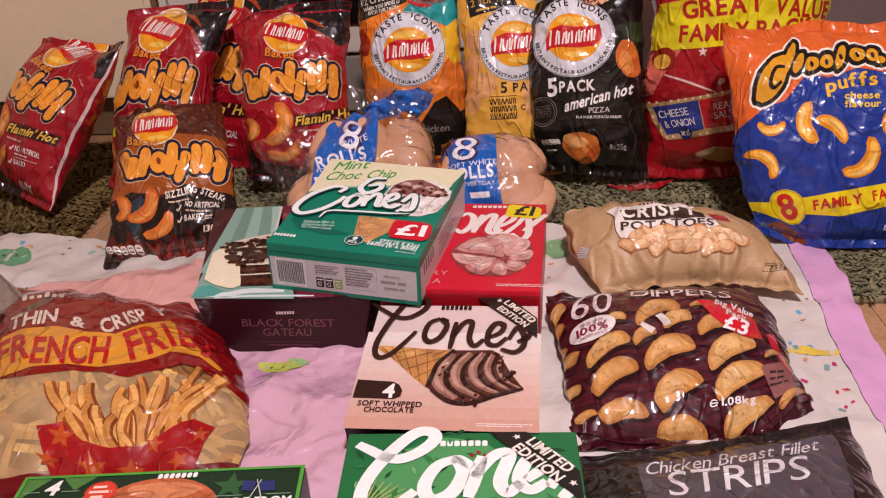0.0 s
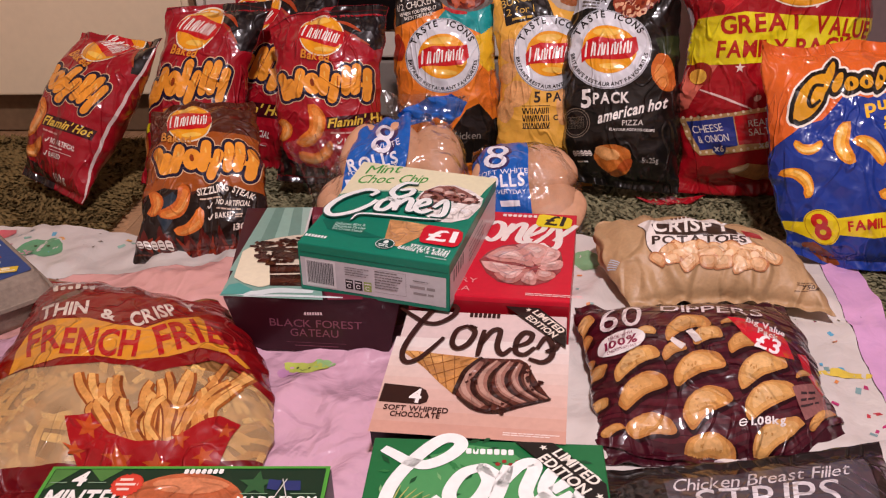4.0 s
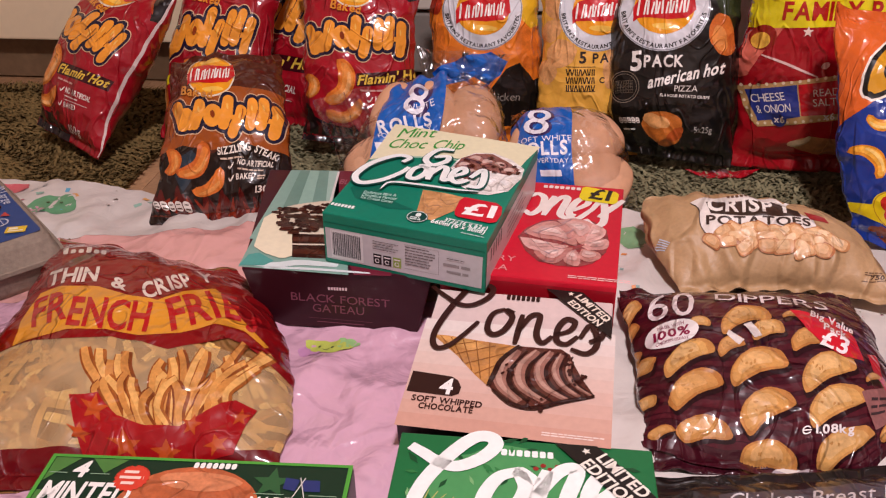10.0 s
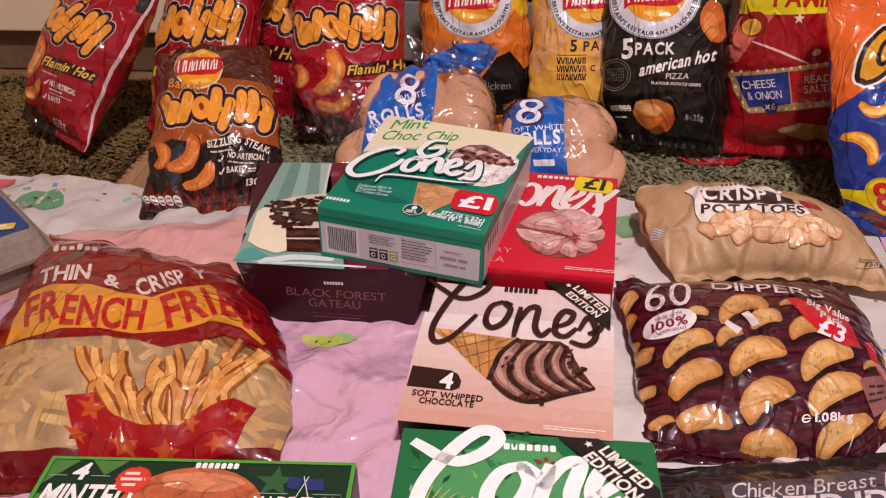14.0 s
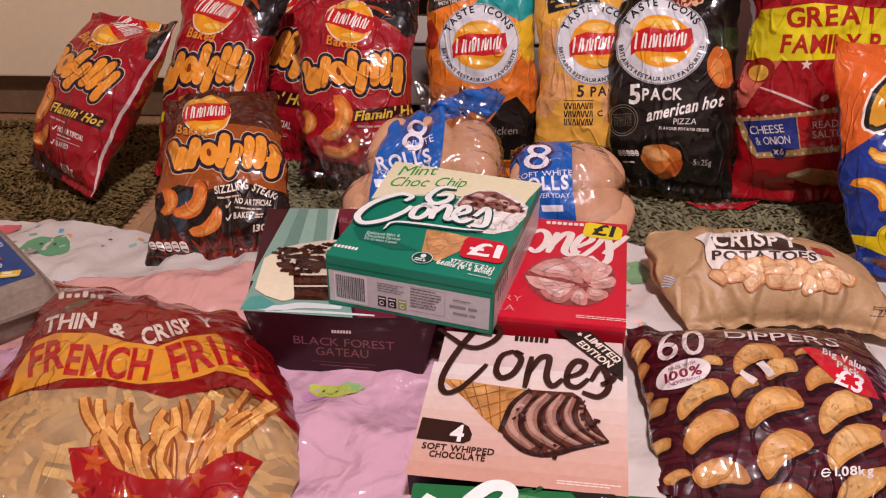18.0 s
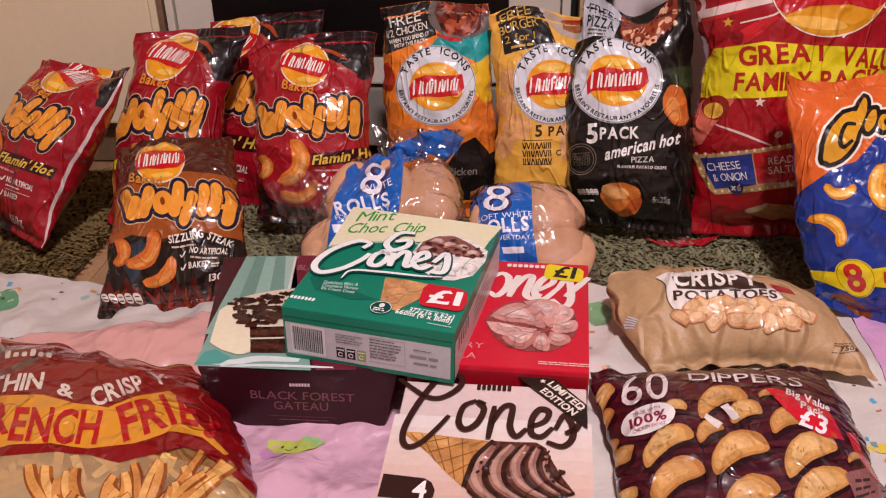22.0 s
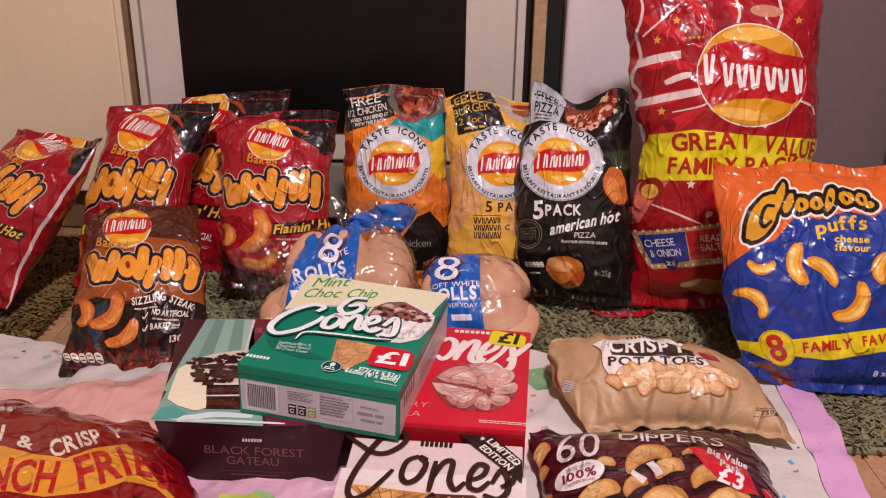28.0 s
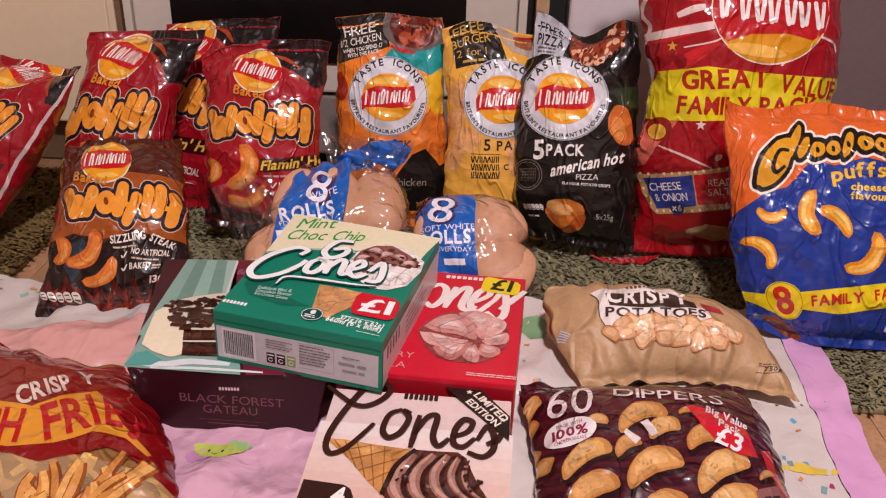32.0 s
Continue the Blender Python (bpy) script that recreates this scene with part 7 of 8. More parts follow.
print_on(red, "dark_edge", rect(-0.094, -0.039, 0.094, 0.034), card("9A1020"), r_front, 0.0004, "darker red front")

# chocolate cones
for i in range(9):
    f = i / 8
    tone = "%02X%02X%02X" % tuple(round(a + (b - a) * f) for a, b in ((226, 200), (212, 152), (204, 134)))
    y1 = 0.045 - 0.148 * i / 9
    print_on(choc, "blush_band", rect(-0.0964, y1 - 0.148 / 9, 0.0964, y1), card(tone), c_top, 0.0003, "blush shaded card")
print_on(choc, "wafer_picture", poly((-0.0862, 0.0213), (-0.0662, 0.0211), (-0.0438, 0.0183), (-0.015, 0.016), (0.0049, 0.0145), (-0.0092, -0.004), (-0.0171, -0.0259), (-0.0203, -0.0433), (-0.0351, -0.0294), (-0.0551, -0.0069), (-0.0731, 0.0095)), snack("BE8448"), c_top, 0.0006, "wafer cone")
print_on(choc, "wafer_line", merge(*[stroke([a, b], 0.0011, 3, 0.1) for a, b in (((-0.077, 0.0198), (-0.0581, -0.003)), ((-0.0658, 0.0188), (-0.0483, -0.0146)), ((-0.0536, 0.018), (-0.0378, -0.0256)), ((-0.0404, 0.0174), (-0.0279, -0.0351)), ((-0.0262, 0.0162), (-0.0196, -0.0356)), ((-0.0675, 0.006), (-0.0391, 0.016)), ((-0.0567, -0.0042), (-0.0197, 0.012)), ((-0.0457, -0.017), (-0.0101, 0.0018)), ((-0.0341, -0.0292), (-0.0167, -0.0158)))]), snack("8A5628"), c_top, 0.0010)
print_on(choc, "wafer_glow", poly((-0.0839, 0.0209), (-0.0448, 0.0173), (-0.0274, 0.0106), (-0.0419, 0.0017), (-0.0578, 0.0063)), snack("CE9858"), c_top, 0.0008)
print_on(choc, "ice_picture", poly((0.0038, 0.015), (0.0247, 0.0152), (0.0444, 0.016), (0.0533, 0.0095), (0.0597, -0.0067), (0.067, -0.0221), (0.078, -0.0402), (0.0802, -0.0444), (0.0616, -0.052), (0.0394, -0.0609), (0.0273, -0.0678), (0.0082, -0.0665), (-0.0061, -0.0568), (-0.0181, -0.0443), (-0.0171, -0.0259), (-0.0093, -0.0033)), snack("542A20"), c_top, 0.0008, "whipped chocolate ice")
FOLDS = (((0.0035, 0.0089), (-0.0088, -0.02), (-0.0066, -0.0406), (0.0121, -0.0598)), ((0.0222, 0.0102), (0.0087, -0.0137), (0.0121, -0.0384), (0.0351, -0.0566)), ((0.0357, 0.0106), (0.026, -0.0132), (0.0327, -0.0357), (0.0549, -0.0514)), ((0.0462, 0.0082), (0.0412, -0.0131), (0.048, -0.0313), (0.066, -0.0466)), ((0.0542, -0.0006), (0.0536, -0.0164), (0.0609, -0.0315), (0.0763, -0.0432)))
for i, way in enumerate(FOLDS):
    wd = (0.0135, 0.0125, 0.0105, 0.0080, 0.0055)[i]
    print_on(choc, "ice_fold", stroke(way, wd, 9, 0.5), snack("96685A"), c_top, 0.0012 + 0.0001 * i, "pale fold of whipped ice")
    print_on(choc, "fold_shine", stroke([(x - 0.0014, y + 0.0006) for x, y in way], wd * 0.42, 9, 0.7), snack("B48C7C"), c_top, 0.0018 + 0.0001 * i)
    print_on(choc, "fold_shade", stroke([(x + wd * 0.62, y) for x, y in way], wd * 0.40, 9, 0.6), snack("2E110C"), c_top, 0.0013 + 0.0001 * i, "dark fold")
print_on(choc, "sauce", merge(stroke([(0.0039, 0.0143), (-0.0108, -0.0073), (-0.0158, -0.0278), (-0.0191, -0.0445)], 0.0055, 8, 0.3), stroke([(-0.0149, -0.0484), (0.005, -0.0645), (0.0271, -0.0666), (0.0523, -0.0551), (0.0793, -0.0446)], 0.0050, 8, 0.5)), snack("2C100C"), c_top, 0.0024)
rnd = random.Random(14)
print_on(choc, "chip", merge(*[disc(x + rnd.uniform(-0.008, 0.008), y + rnd.uniform(-0.008, 0.008), rnd.uniform(0.001, 0.0032), rnd.uniform(0.001, 0.0024), rnd.uniform(0, 180), 8) for x, y in ((0.057, -0.01), (0.0618, -0.0197), (0.0529, 0.0021), (0.0664, -0.0277), (-0.0014, -0.0214), (0.0266, -0.0622)) for _ in range(6)]), snack("3A1812"), c_top, 0.0026)
CHOC_WORD = (((-0.1002, 0.0943), (-0.0818, 0.0797), (-0.0682, 0.0699), (-0.0532, 0.0692), (-0.0385, 0.0824), (-0.034, 0.0975), (-0.0434, 0.1049), (-0.0586, 0.0984), (-0.0731, 0.0655), (-0.0825, 0.0301), (-0.0829, 0.0092), (-0.0759, -0.0003), (-0.0643, 0.0066), (-0.0526, 0.0245), (-0.042, 0.0443)), ((-0.0169, 0.0675), (-0.0288, 0.0585), (-0.0318, 0.0365), (-0.0247, 0.0267), (-0.0141, 0.035), (-0.0084, 0.0556), (-0.0155, 0.066), (-0.0072, 0.0625)), ((0.0018, 0.0609), (-0.0016, 0.0155)), ((0, 0.0345), (0.0098, 0.0591), (0.0194, 0.0609), (0.0184, 0.0333), (0.0251, 0.0207), (0.0345, 0.0317)), ((0.0364, 0.0336), (0.0513, 0.0428), (0.0555, 0.0563), (0.0466, 0.0595), (0.0394, 0.0452), (0.0392, 0.0264), (0.049, 0.0222), (0.0594, 0.0349)), ((0.0617, 0.0323), (0.0706, 0.0528), (0.0778, 0.04), (0.0779, 0.0217), (0.0685, 0.011), (0.0537, 0.0156)), ((0.0713, 0.028), (0.0812, 0.0345), (0.0858, 0.0462)))
for w in CHOC_WORD:
    print_on(choc, "lettering", stroke(w, 0.0068, 7, 0.35), card("33140F"), c_top, 0.0030, "dark brown script lettering")
print_on(choc, "brand_bar", shift(merge(*[rrect(0.0052 * i, 0, 0.0052 * i + 0.0039, 0.0085, 0.001, 1) for i in range(7)]), -0.0184, 0.0853), card("2A1410"), c_top, 0.0008)
print_on(choc, "corner_band", poly((0.0221, 0.1053), (0.0604, 0.1044), (0.092, 0.0681), (0.0925, 0.0351)), card("1E1210"), c_top, 0.0036, "dark corner band")
print_on(choc, "lettering", merge(text("LIMITED", 0.0528, 0.0952, 0.0082, rot=-47.4, width=0.0492, bold=True), text("EDITION", 0.0455, 0.0843, 0.0081, rot=-45.5, width=0.0466, bold=True)), card("E9DCCB"), c_top, 0.0040, "cream lettering")
print_on(choc, "star_picture", merge(star(0.0485, 0.0996, 0.0036), star(0.0849, 0.0619, 0.0036)), card("E9DCCB"), c_top, 0.0040)
print_on(choc, "count_tab", poly((-0.0938, -0.0336), (-0.0555, -0.0362), (-0.0484, -0.0405), (-0.0441, -0.0494), (-0.0449, -0.0577), (-0.0512, -0.0617), (-0.0944, -0.0606)), card("2E1410"), c_top, 0.0010, "dark rounded tab")
print_on(choc, "lettering", text("4", -0.0644, -0.0595, 0.0194, rot=-0.9, width=0.0128, bold=True), card("F0E8E2"), c_top, 0.0014)
print_on(choc, "lettering", merge(text("SOFT WHIPPED", -0.0876, -0.0715, 0.0071, rot=-0.7, width=0.0663, bold=True), text("CHOCOLATE", -0.0793, -0.0805, 0.0070, rot=0.3, width=0.0506, bold=True)), card("33140F"), c_top, 0.0010)
print_on(choc, "small_print", bars(0.0357, -0.0941, 0.058, 2, 0.0014, 0.0028, 6), card("E9D6CC"), c_top, 0.0008)
HC = 0.0279 - 0.001
print_on(choc, "dark_front", rect(-0.0964, -HC, 0.0964, HC), card("2A1216"), c_front, 0.0004, "dark brown front")
print_on(choc, "blush_side", rect(-0.100, -HC, 0.100, HC - 0.004), card("C69484"), c_right, 0.0004, "blush side with a dark upper edge")
print_on(choc, "dark_edge", rect(-0.100, HC - 0.004, 0.100, HC), card("3A1A1C"), c_right, 0.0004)

# green cones
rnd = random.Random(17)
print_on(green, "pale_glow", merge(disc(-0.02, 0.06, 0.06, 0.05, 0, 30, 0.08, 2), disc(0.06, 0.02, 0.05, 0.05, 0, 30, 0.08, 3)), card("4C9458"), n_top, 0.0003, "lighter green patch")
leaves = [[], []]
for i in range(70):
    x, y, a = rnd.uniform(-0.10, 0.10), rnd.uniform(-0.02, 0.114), rnd.uniform(0, 360)
    leaves[i % 2].append(shift(poly((0, 0), (0.006, 0.0022), (0.013, 0), (0.006, -0.0022)), x, y, rnd.uniform(0.6, 1.3), a))
print_on(green, "leaf_print", merge(*leaves[0]), card("144A28"), n_top, 0.0006, "dark leaf print")
print_on(green, "leaf_print", merge(*leaves[1]), card("2E7A40"), n_top, 0.0007, "leaf print")
print_on(green, "leaf_print", merge(*[shift(poly((0, 0), (0.006, 0.002), (0.014, 0), (0.006, -0.002)), rnd.uniform(-0.1, 0.1), rnd.uniform(-0.02, 0.112), rnd.uniform(0.6, 1.4), rnd.uniform(0, 360)) for _ in range(26)]), card("79AE72"), n_top, 0.00075, "pale leaf print")
print_on(green, "fern_print", merge(*[stroke([(-0.085, 0.018), (-0.085 + 0.05 * math.cos(a), 0.018 + 0.035 * math.sin(a))], 0.0014, 4, 0.6) for a in np.linspace(-0.3, 1.4, 12)]), card("B5B46A"), n_top, 0.0008)
GREEN_WORD = (((-0.0985, 0.1010), (-0.0870, 0.0935), (-0.0721, 0.0838), (-0.0558, 0.0803), (-0.0367, 0.0919), (-0.0253, 0.1081), (-0.0299, 0.1183), (-0.0446, 0.1159), (-0.0641, 0.0924), (-0.0819, 0.0597), (-0.0880, 0.0309), (-0.0793, 0.0165), (-0.0588, 0.0198), (-0.0401, 0.0386)), ((-0.0023, 0.0806), (-0.0214, 0.0705), (-0.0322, 0.0452), (-0.0255, 0.0277), (-0.0082, 0.0357), (0.0018, 0.0606), (-0.0035, 0.0792), (0.0114, 0.0689)), ((0.0197, 0.0830), (0.0067, 0.0303)), ((0.0119, 0.0550), (0.0306, 0.0836), (0.0446, 0.0847), (0.0353, 0.0506), (0.0415, 0.0358), (0.0540, 0.0483)), ((0.0583, 0.0516), (0.0757, 0.0691), (0.0707, 0.0842), (0.0588, 0.0737), (0.0520, 0.0506), (0.0621, 0.0391), (0.0768, 0.0493)), ((0.0785, 0.0418), (0.0946, 0.0683), (0.0995, 0.0451), (0.0879, 0.0281)))
for w in GREEN_WORD:
    print_on(green, "lettering", stroke(w, 0.0135, 7, 0.3), card("EEF0EA"), n_top, 0.0016, "white script lettering")
print_on(green, "brand_bar", shift(merge(*[rrect(0.0066 * i, 0, 0.0066 * i + 0.005, 0.0078, 0.001, 1) for i in range(7)]), -0.020, 0.098), card("EEF0EA"), n_top, 0.0008)
print_on(green, "corner_band", poly((0.026, 0.116), (0.062, 0.116), (0.107, 0.062), (0.107, 0.022)), card("1A1512"), n_top, 0.0024, "dark corner band")
print_on(green, "lettering", shift(merge(text("LIMITED", 0, 0.001, 0.0115, align="centre", bold=True, sx=0.9), text("EDITION", 0, -0.0145, 0.0115, align="centre", bold=True, sx=0.9), star(-0.038, 0.000, 0.0042), star(0.040, -0.004, 0.0042)), 0.077, 0.079, rot=-50), card("E9E2D4"), n_top, 0.0028, "cream lettering")
print_on(green, "berry_print", merge(*[disc(0.01 + 0.006 * i, 0.085 + 0.004 * (i % 2), 0.0024, n=10) for i in range(5)]), card("8E2A24"), n_top, 0.0010)

# lamb burgers
print_on(lamb, "green_rim", merge(rect(-0.126, 0.0715, 0.126, 0.0745), rect(-0.126, -0.0745, -0.1225, 0.0715), rect(0.1225, -0.0745, 0.126, 0.0715)), card("4E9A3A"), l_top, 0.0008, "bright green rim")
print_on(lamb, "flag_stripe", merge(poly((-0.122, 0.071), (-0.100, 0.071), (-0.122, 0.045)), poly((-0.090, 0.071), (-0.060, 0.071), (-0.075, 0.055)), poly((-0.122, 0.035), (-0.105, 0.035), (-0.122, 0.02))), card("4A7A3A"), l_top, 0.0005, "green flag stripes")
print_on(lamb, "lettering", text("4", -0.0955, 0.050, 0.017, align="centre", bold=True, slant=0.1), card("ECE8E0"), l_top, 0.0010)
print_on(lamb, "lettering", text("MINTED", -0.118, 0.022, 0.022, bold=True, sx=0.62, slant=0.08), card("ECE8E0"), l_top, 0.0010, "white lettering")
print_on(lamb, "lettering", text("LAMB", -0.118, -0.006, 0.024, bold=True, sx=0.75, slant=0.08), card("E09A2C"), l_top, 0.0010, "amber lettering")
print_on(lamb, "lettering", text("BURGERS", -0.118, -0.034, 0.022, bold=True, sx=0.62, slant=0.08), card("ECE8E0"), l_top, 0.0010)
print_on(lamb, "rule", merge(rect(-0.120, 0.0535, -0.105, 0.0543), rect(-0.086, 0.0535, -0.070, 0.0543), rect(0.052, 0.0395, 0.076, 0.0403), rect(0.096, 0.0395, 0.118, 0.0403)), card("8AA88A"), l_top, 0.0009)
print_on(lamb, "bun_picture", poly(*[(0.002 + 0.058 * math.cos(radians(a)), 0.020 + (0.046 if 0 < a < 180 else 0.012) * math.sin(radians(a))) for a in range(0, 360, 12)]), snack("B5603A"), l_top, 0.0006, "glazed burger bun")
print_on(lamb, "bun_shine", disc(0.006, 0.050, 0.034, 0.010, -4, 24, 0.05, 2), snack("CB7F56"), l_top, 0.0010)
print_on(lamb, "bun_edge", stroke([(-0.052, 0.018), (-0.02, 0.012), (0.02, 0.010), (0.056, 0.014)], 0.010, 8, 0.3), snack("DBA562"), l_top, 0.0011)
rnd = random.Random(3)
print_on(lamb, "salad_picture", merge(*[disc(-0.056 + 0.0075 * i, 0.004 + rnd.uniform(-0.004, 0.003), 0.009, 0.006, rnd.uniform(0, 180), 12, 0.15, i) for i in range(16)]), snack("3E6A2C"), l_top, 0.0014, "green salad")
print_on(lamb, "patty_picture", rrect(-0.056, -0.030, 0.062, -0.006, 0.010), snack("4A2414"), l_top, 0.0010, "dark lamb patty")
print_on(lamb, "round_flash", merge(star(-0.050, 0.050, 0.0145, 90, 20, 0.88)), card("D0402E"), l_top, 0.0014, "red round flash")
print_on(lamb, "small_print", merge(bars(-0.058, 0.055, 0.016, 1, 0.003, 0.005, 1), bars(-0.060, 0.049, 0.020, 1, 0.003, 0.005, 2), bars(-0.057, 0.043, 0.014, 1, 0.003, 0.005, 3)), card("F0D0C0"), l_top, 0.0018)
print_on(lamb, "brand_bar", shift(merge(*[rrect(0.0052 * i, 0, 0.0052 * i + 0.0040, 0.0062, 0.001, 1) for i in range(7)]), -0.004, 0.064), card("ECE8E0"), l_top, 0.0014)
print_on(lamb, "star_drawing", star(0.064, 0.052, 0.017, 90, 5, 0.42), card("2E5A34"), l_top, 0.0007, "green star")
print_on(lamb, "flag_picture", merge(poly((0.074, 0.058), (0.086, 0.056), (0.084, 0.044), (0.074, 0.046)), poly((0.088, 0.056), (0.102, 0.056), (0.104, 0.044), (0.090, 0.044))), card("2A3468"), l_top, 0.0009, "blue flags")
print_on(lamb, "flag_pole", merge(stroke([(0.083, 0.036), (0.090, 0.058)], 0.0008, 3, 0), stroke([(0.093, 0.036), (0.086, 0.058)], 0.0008, 3, 0)), card("D0CCC4"), l_top, 0.0012)
print_on(lamb, "lettering", text("MADE FROM", 0.085, 0.027, 0.0095, align="centre", bold=True, sx=0.85), card("ECE8E0"), l_top, 0.0010, "white lettering")
print_on(lamb, "lettering", text("NEW ZEALAND", 0.085, 0.012, 0.0095, align="centre", bold=True, sx=0.7), card("E0842C"), l_top, 0.0010, "amber lettering")
print_on(lamb, "lettering", text("LAMB", 0.085, -0.003, 0.0095, align="centre", bold=True, sx=0.85), card("ECE8E0"), l_top, 0.0010)
print_on(lamb, "grey_side", rect(-0.074, -0.031, 0.074, 0.031), card("3A4A44"), l_right, 0.0004)

# gateau
print_on(gateau, "teal_panel", poly((-0.1117, -0.1254), (0.0149, -0.1328), (-0.0224, 0.0155), (-0.0518, 0.1301), (-0.1177, 0.1277)), card("7FA396"), g_top, 0.0004, "pale sea green panel")
print_on(gateau, "plank_line", poly((-0.1173, 0.1261), (-0.104, 0.1257), (-0.0963, -0.0628), (-0.1179, -0.0636)), card("86AA9C"), g_top, 0.0006, "painted green plank")
print_on(gateau, "plank_line", poly((-0.1042, 0.1266), (-0.0909, 0.1262), (-0.0747, -0.062), (-0.0963, -0.0628)), card("6E9284"), g_top, 0.0006, "painted green plank")
print_on(gateau, "plank_line", poly((-0.0911, 0.127), (-0.0778, 0.1267), (-0.0531, -0.0611), (-0.0747, -0.062)), card("92B6A6"), g_top, 0.0006, "painted green plank")
print_on(gateau, "plank_line", poly((-0.078, 0.1275), (-0.0648, 0.1272), (-0.0315, -0.0603), (-0.0531, -0.0611)), card("74988A"), g_top, 0.0006, "painted green plank")
print_on(gateau, "plank_line", poly((-0.0649, 0.128), (-0.0517, 0.1276), (-0.01, -0.0595), (-0.0315, -0.0603)), card("A0BEB0"), g_top, 0.0006, "painted green plank")
print_on(gateau, "plate_picture", merge(stroke([(-0.1046, -0.1167), (-0.0721, -0.1197), (-0.0436, -0.1122), (-0.0005, -0.1148)], 0.012, 8, 0.5), stroke([(-0.0824, -0.1264), (-0.0347, -0.1245), (0.0378, -0.1279)], 0.005, 8, 0.5)), card("D2DCDA"), g_top, 0.0009, "pale plate rim")
print_on(gateau, "napkin_picture", poly((-0.1112, -0.1233), (-0.1073, -0.0996), (-0.0962, -0.0947), (-0.0744, -0.1113), (-0.0836, -0.1222)), card("4E9A90"), g_top, 0.0011, "teal napkin")
print_on(gateau, "maroon_panel", poly((-0.0518, 0.1301), (0.0272, 0.1297), (0.062, -0.131), (0.0208, -0.1326), (-0.034, -0.0113)), card("6A1A2E"), g_top, 0.0006, "maroon panel")
print_on(gateau, "pale_shelf", stroke([(-0.0511, 0.1268), (-0.0421, 0.0284), (-0.0393, -0.0115)], 0.003, 4, 0), card("D8D0CC"), g_top, 0.0009)
print_on(gateau, "lettering", text("BLACK", -0.043, 0.0893, 0.0137, rot=-2.3, width=0.0396), card("A86A78"), g_top, 0.0010)
print_on(gateau, "cake_picture", poly((-0.0762, -0.0370), (-0.0300, -0.0340), (0.0040, -0.0300), (0.0096, -0.1000), (-0.0173, -0.1010), (-0.0569, -0.1010)), snack("32150F"), g_top, 0.0010, "chocolate cake slice")
print_on(gateau, "sponge_layer", merge(poly((-0.0700, -0.0560), (0.0000, -0.0540), (0.0010, -0.0640), (-0.0670, -0.0660)), poly((-0.0620, -0.0840), (0.0030, -0.0830), (0.0040, -0.0930), (-0.0590, -0.0940))), snack("4E2519"), g_top, 0.0012, "chocolate sponge layer")
print_on(gateau, "cream_layer", poly((-0.1122, -0.0116), (-0.1080, 0.0000), (-0.1025, 0.0105), (-0.0930, 0.0200), (-0.0809, 0.0271), (-0.0564, 0.0364), (-0.0280, 0.0420), (-0.0060, -0.0100), (-0.0020, -0.0400), (-0.0324, -0.0440), (-0.0523, -0.0450), (-0.0734, -0.0400), (-0.0849, -0.0150)), card("D8CBB4"), g_top, 0.0013, "cream top")
print_on(gateau, "cream_layer", poly((-0.1147, -0.0119), (-0.1090, -0.0020), (-0.1012, 0.0063), (-0.0886, -0.0006), (-0.0830, -0.0150), (-0.0771, -0.0295), (-0.0700, -0.0480), (-0.0652, -0.0676), (-0.0600, -0.0860), (-0.0569, -0.1000), (-0.0640, -0.1050), (-0.0697, -0.1055), (-0.0900, -0.0960), (-0.1064, -0.0822), (-0.1090, -0.0620), (-0.1114, -0.0417)), card("EADFC0"), g_top, 0.0016, "cream side")
print_on(gateau, "cream_layer", merge(stroke([(-0.0721, -0.0470), (-0.0528, -0.0472), (-0.0305, -0.0459), (0.0000, -0.0440)], 0.0046, 6, 0.2), stroke([(-0.0643, -0.0741), (-0.0457, -0.0733), (-0.0240, -0.0720), (0.0020, -0.0710)], 0.0034, 6, 0.2)), card("E0D3BC"), g_top, 0.0018, "cream layer")
rnd = random.Random(19)
for i in range(22):
    f, g = (i % 6) / 5, (i // 6) / 3
    x, y = -0.098 + 0.066 * f + 0.024 * g, 0.004 + 0.024 * f - 0.046 * g
    print_on(gateau, "chocolate_flake", merge(*[shift(rrect(-0.0062, -0.0032, 0.0062, 0.0032, 0.001, 1), x + rnd.uniform(-0.007, 0.007), y + rnd.uniform(-0.007, 0.007), rnd.uniform(0.7, 1.3), rnd.uniform(-40, 40)) for _ in range(4)]), snack(("3A1A14", "2C110D")[i % 2]), g_top, 0.0024 + 0.00002 * i, "dark chocolate flakes")
print_on(gateau, "maroon_front", poly((-0.105, 0.037), (0.105, 0.037), (0.088, -0.037), (-0.088, -0.037)), card("300A14"), g_front, 0.0002, "dark maroon front")
print_on(gateau, "lettering", merge(text("BLACK FOREST", -0.0542, -0.0014, 0.0104, rot=-2.1, width=0.112), text("GATEAU", -0.0304, -0.0157, 0.0106, rot=-1.9, width=0.0588)), card("7C4656"), g_front, 0.0004, "thin pale lettering")
print_on(gateau, "brand_bar", shift(merge(*[rrect(0.0032 * i, 0, 0.0032 * i + 0.0024, 0.0042, 0.0006, 1) for i in range(7)]), -0.0107, 0.0139), card("D8C0C4"), g_front, 0.0004)
print_on(gateau, "small_print", merge(stroke([(-0.0361, -0.0242), (0.037, -0.0272)], 0.0004, 2, 0), stroke([(-0.0267, -0.0292), (0.0275, -0.0313)], 0.0010, 2, 0)), card("7A4654"), g_front, 0.0004)

# ---- tablecloth print ----
cl = Cloth()
rnd = random.Random(23)


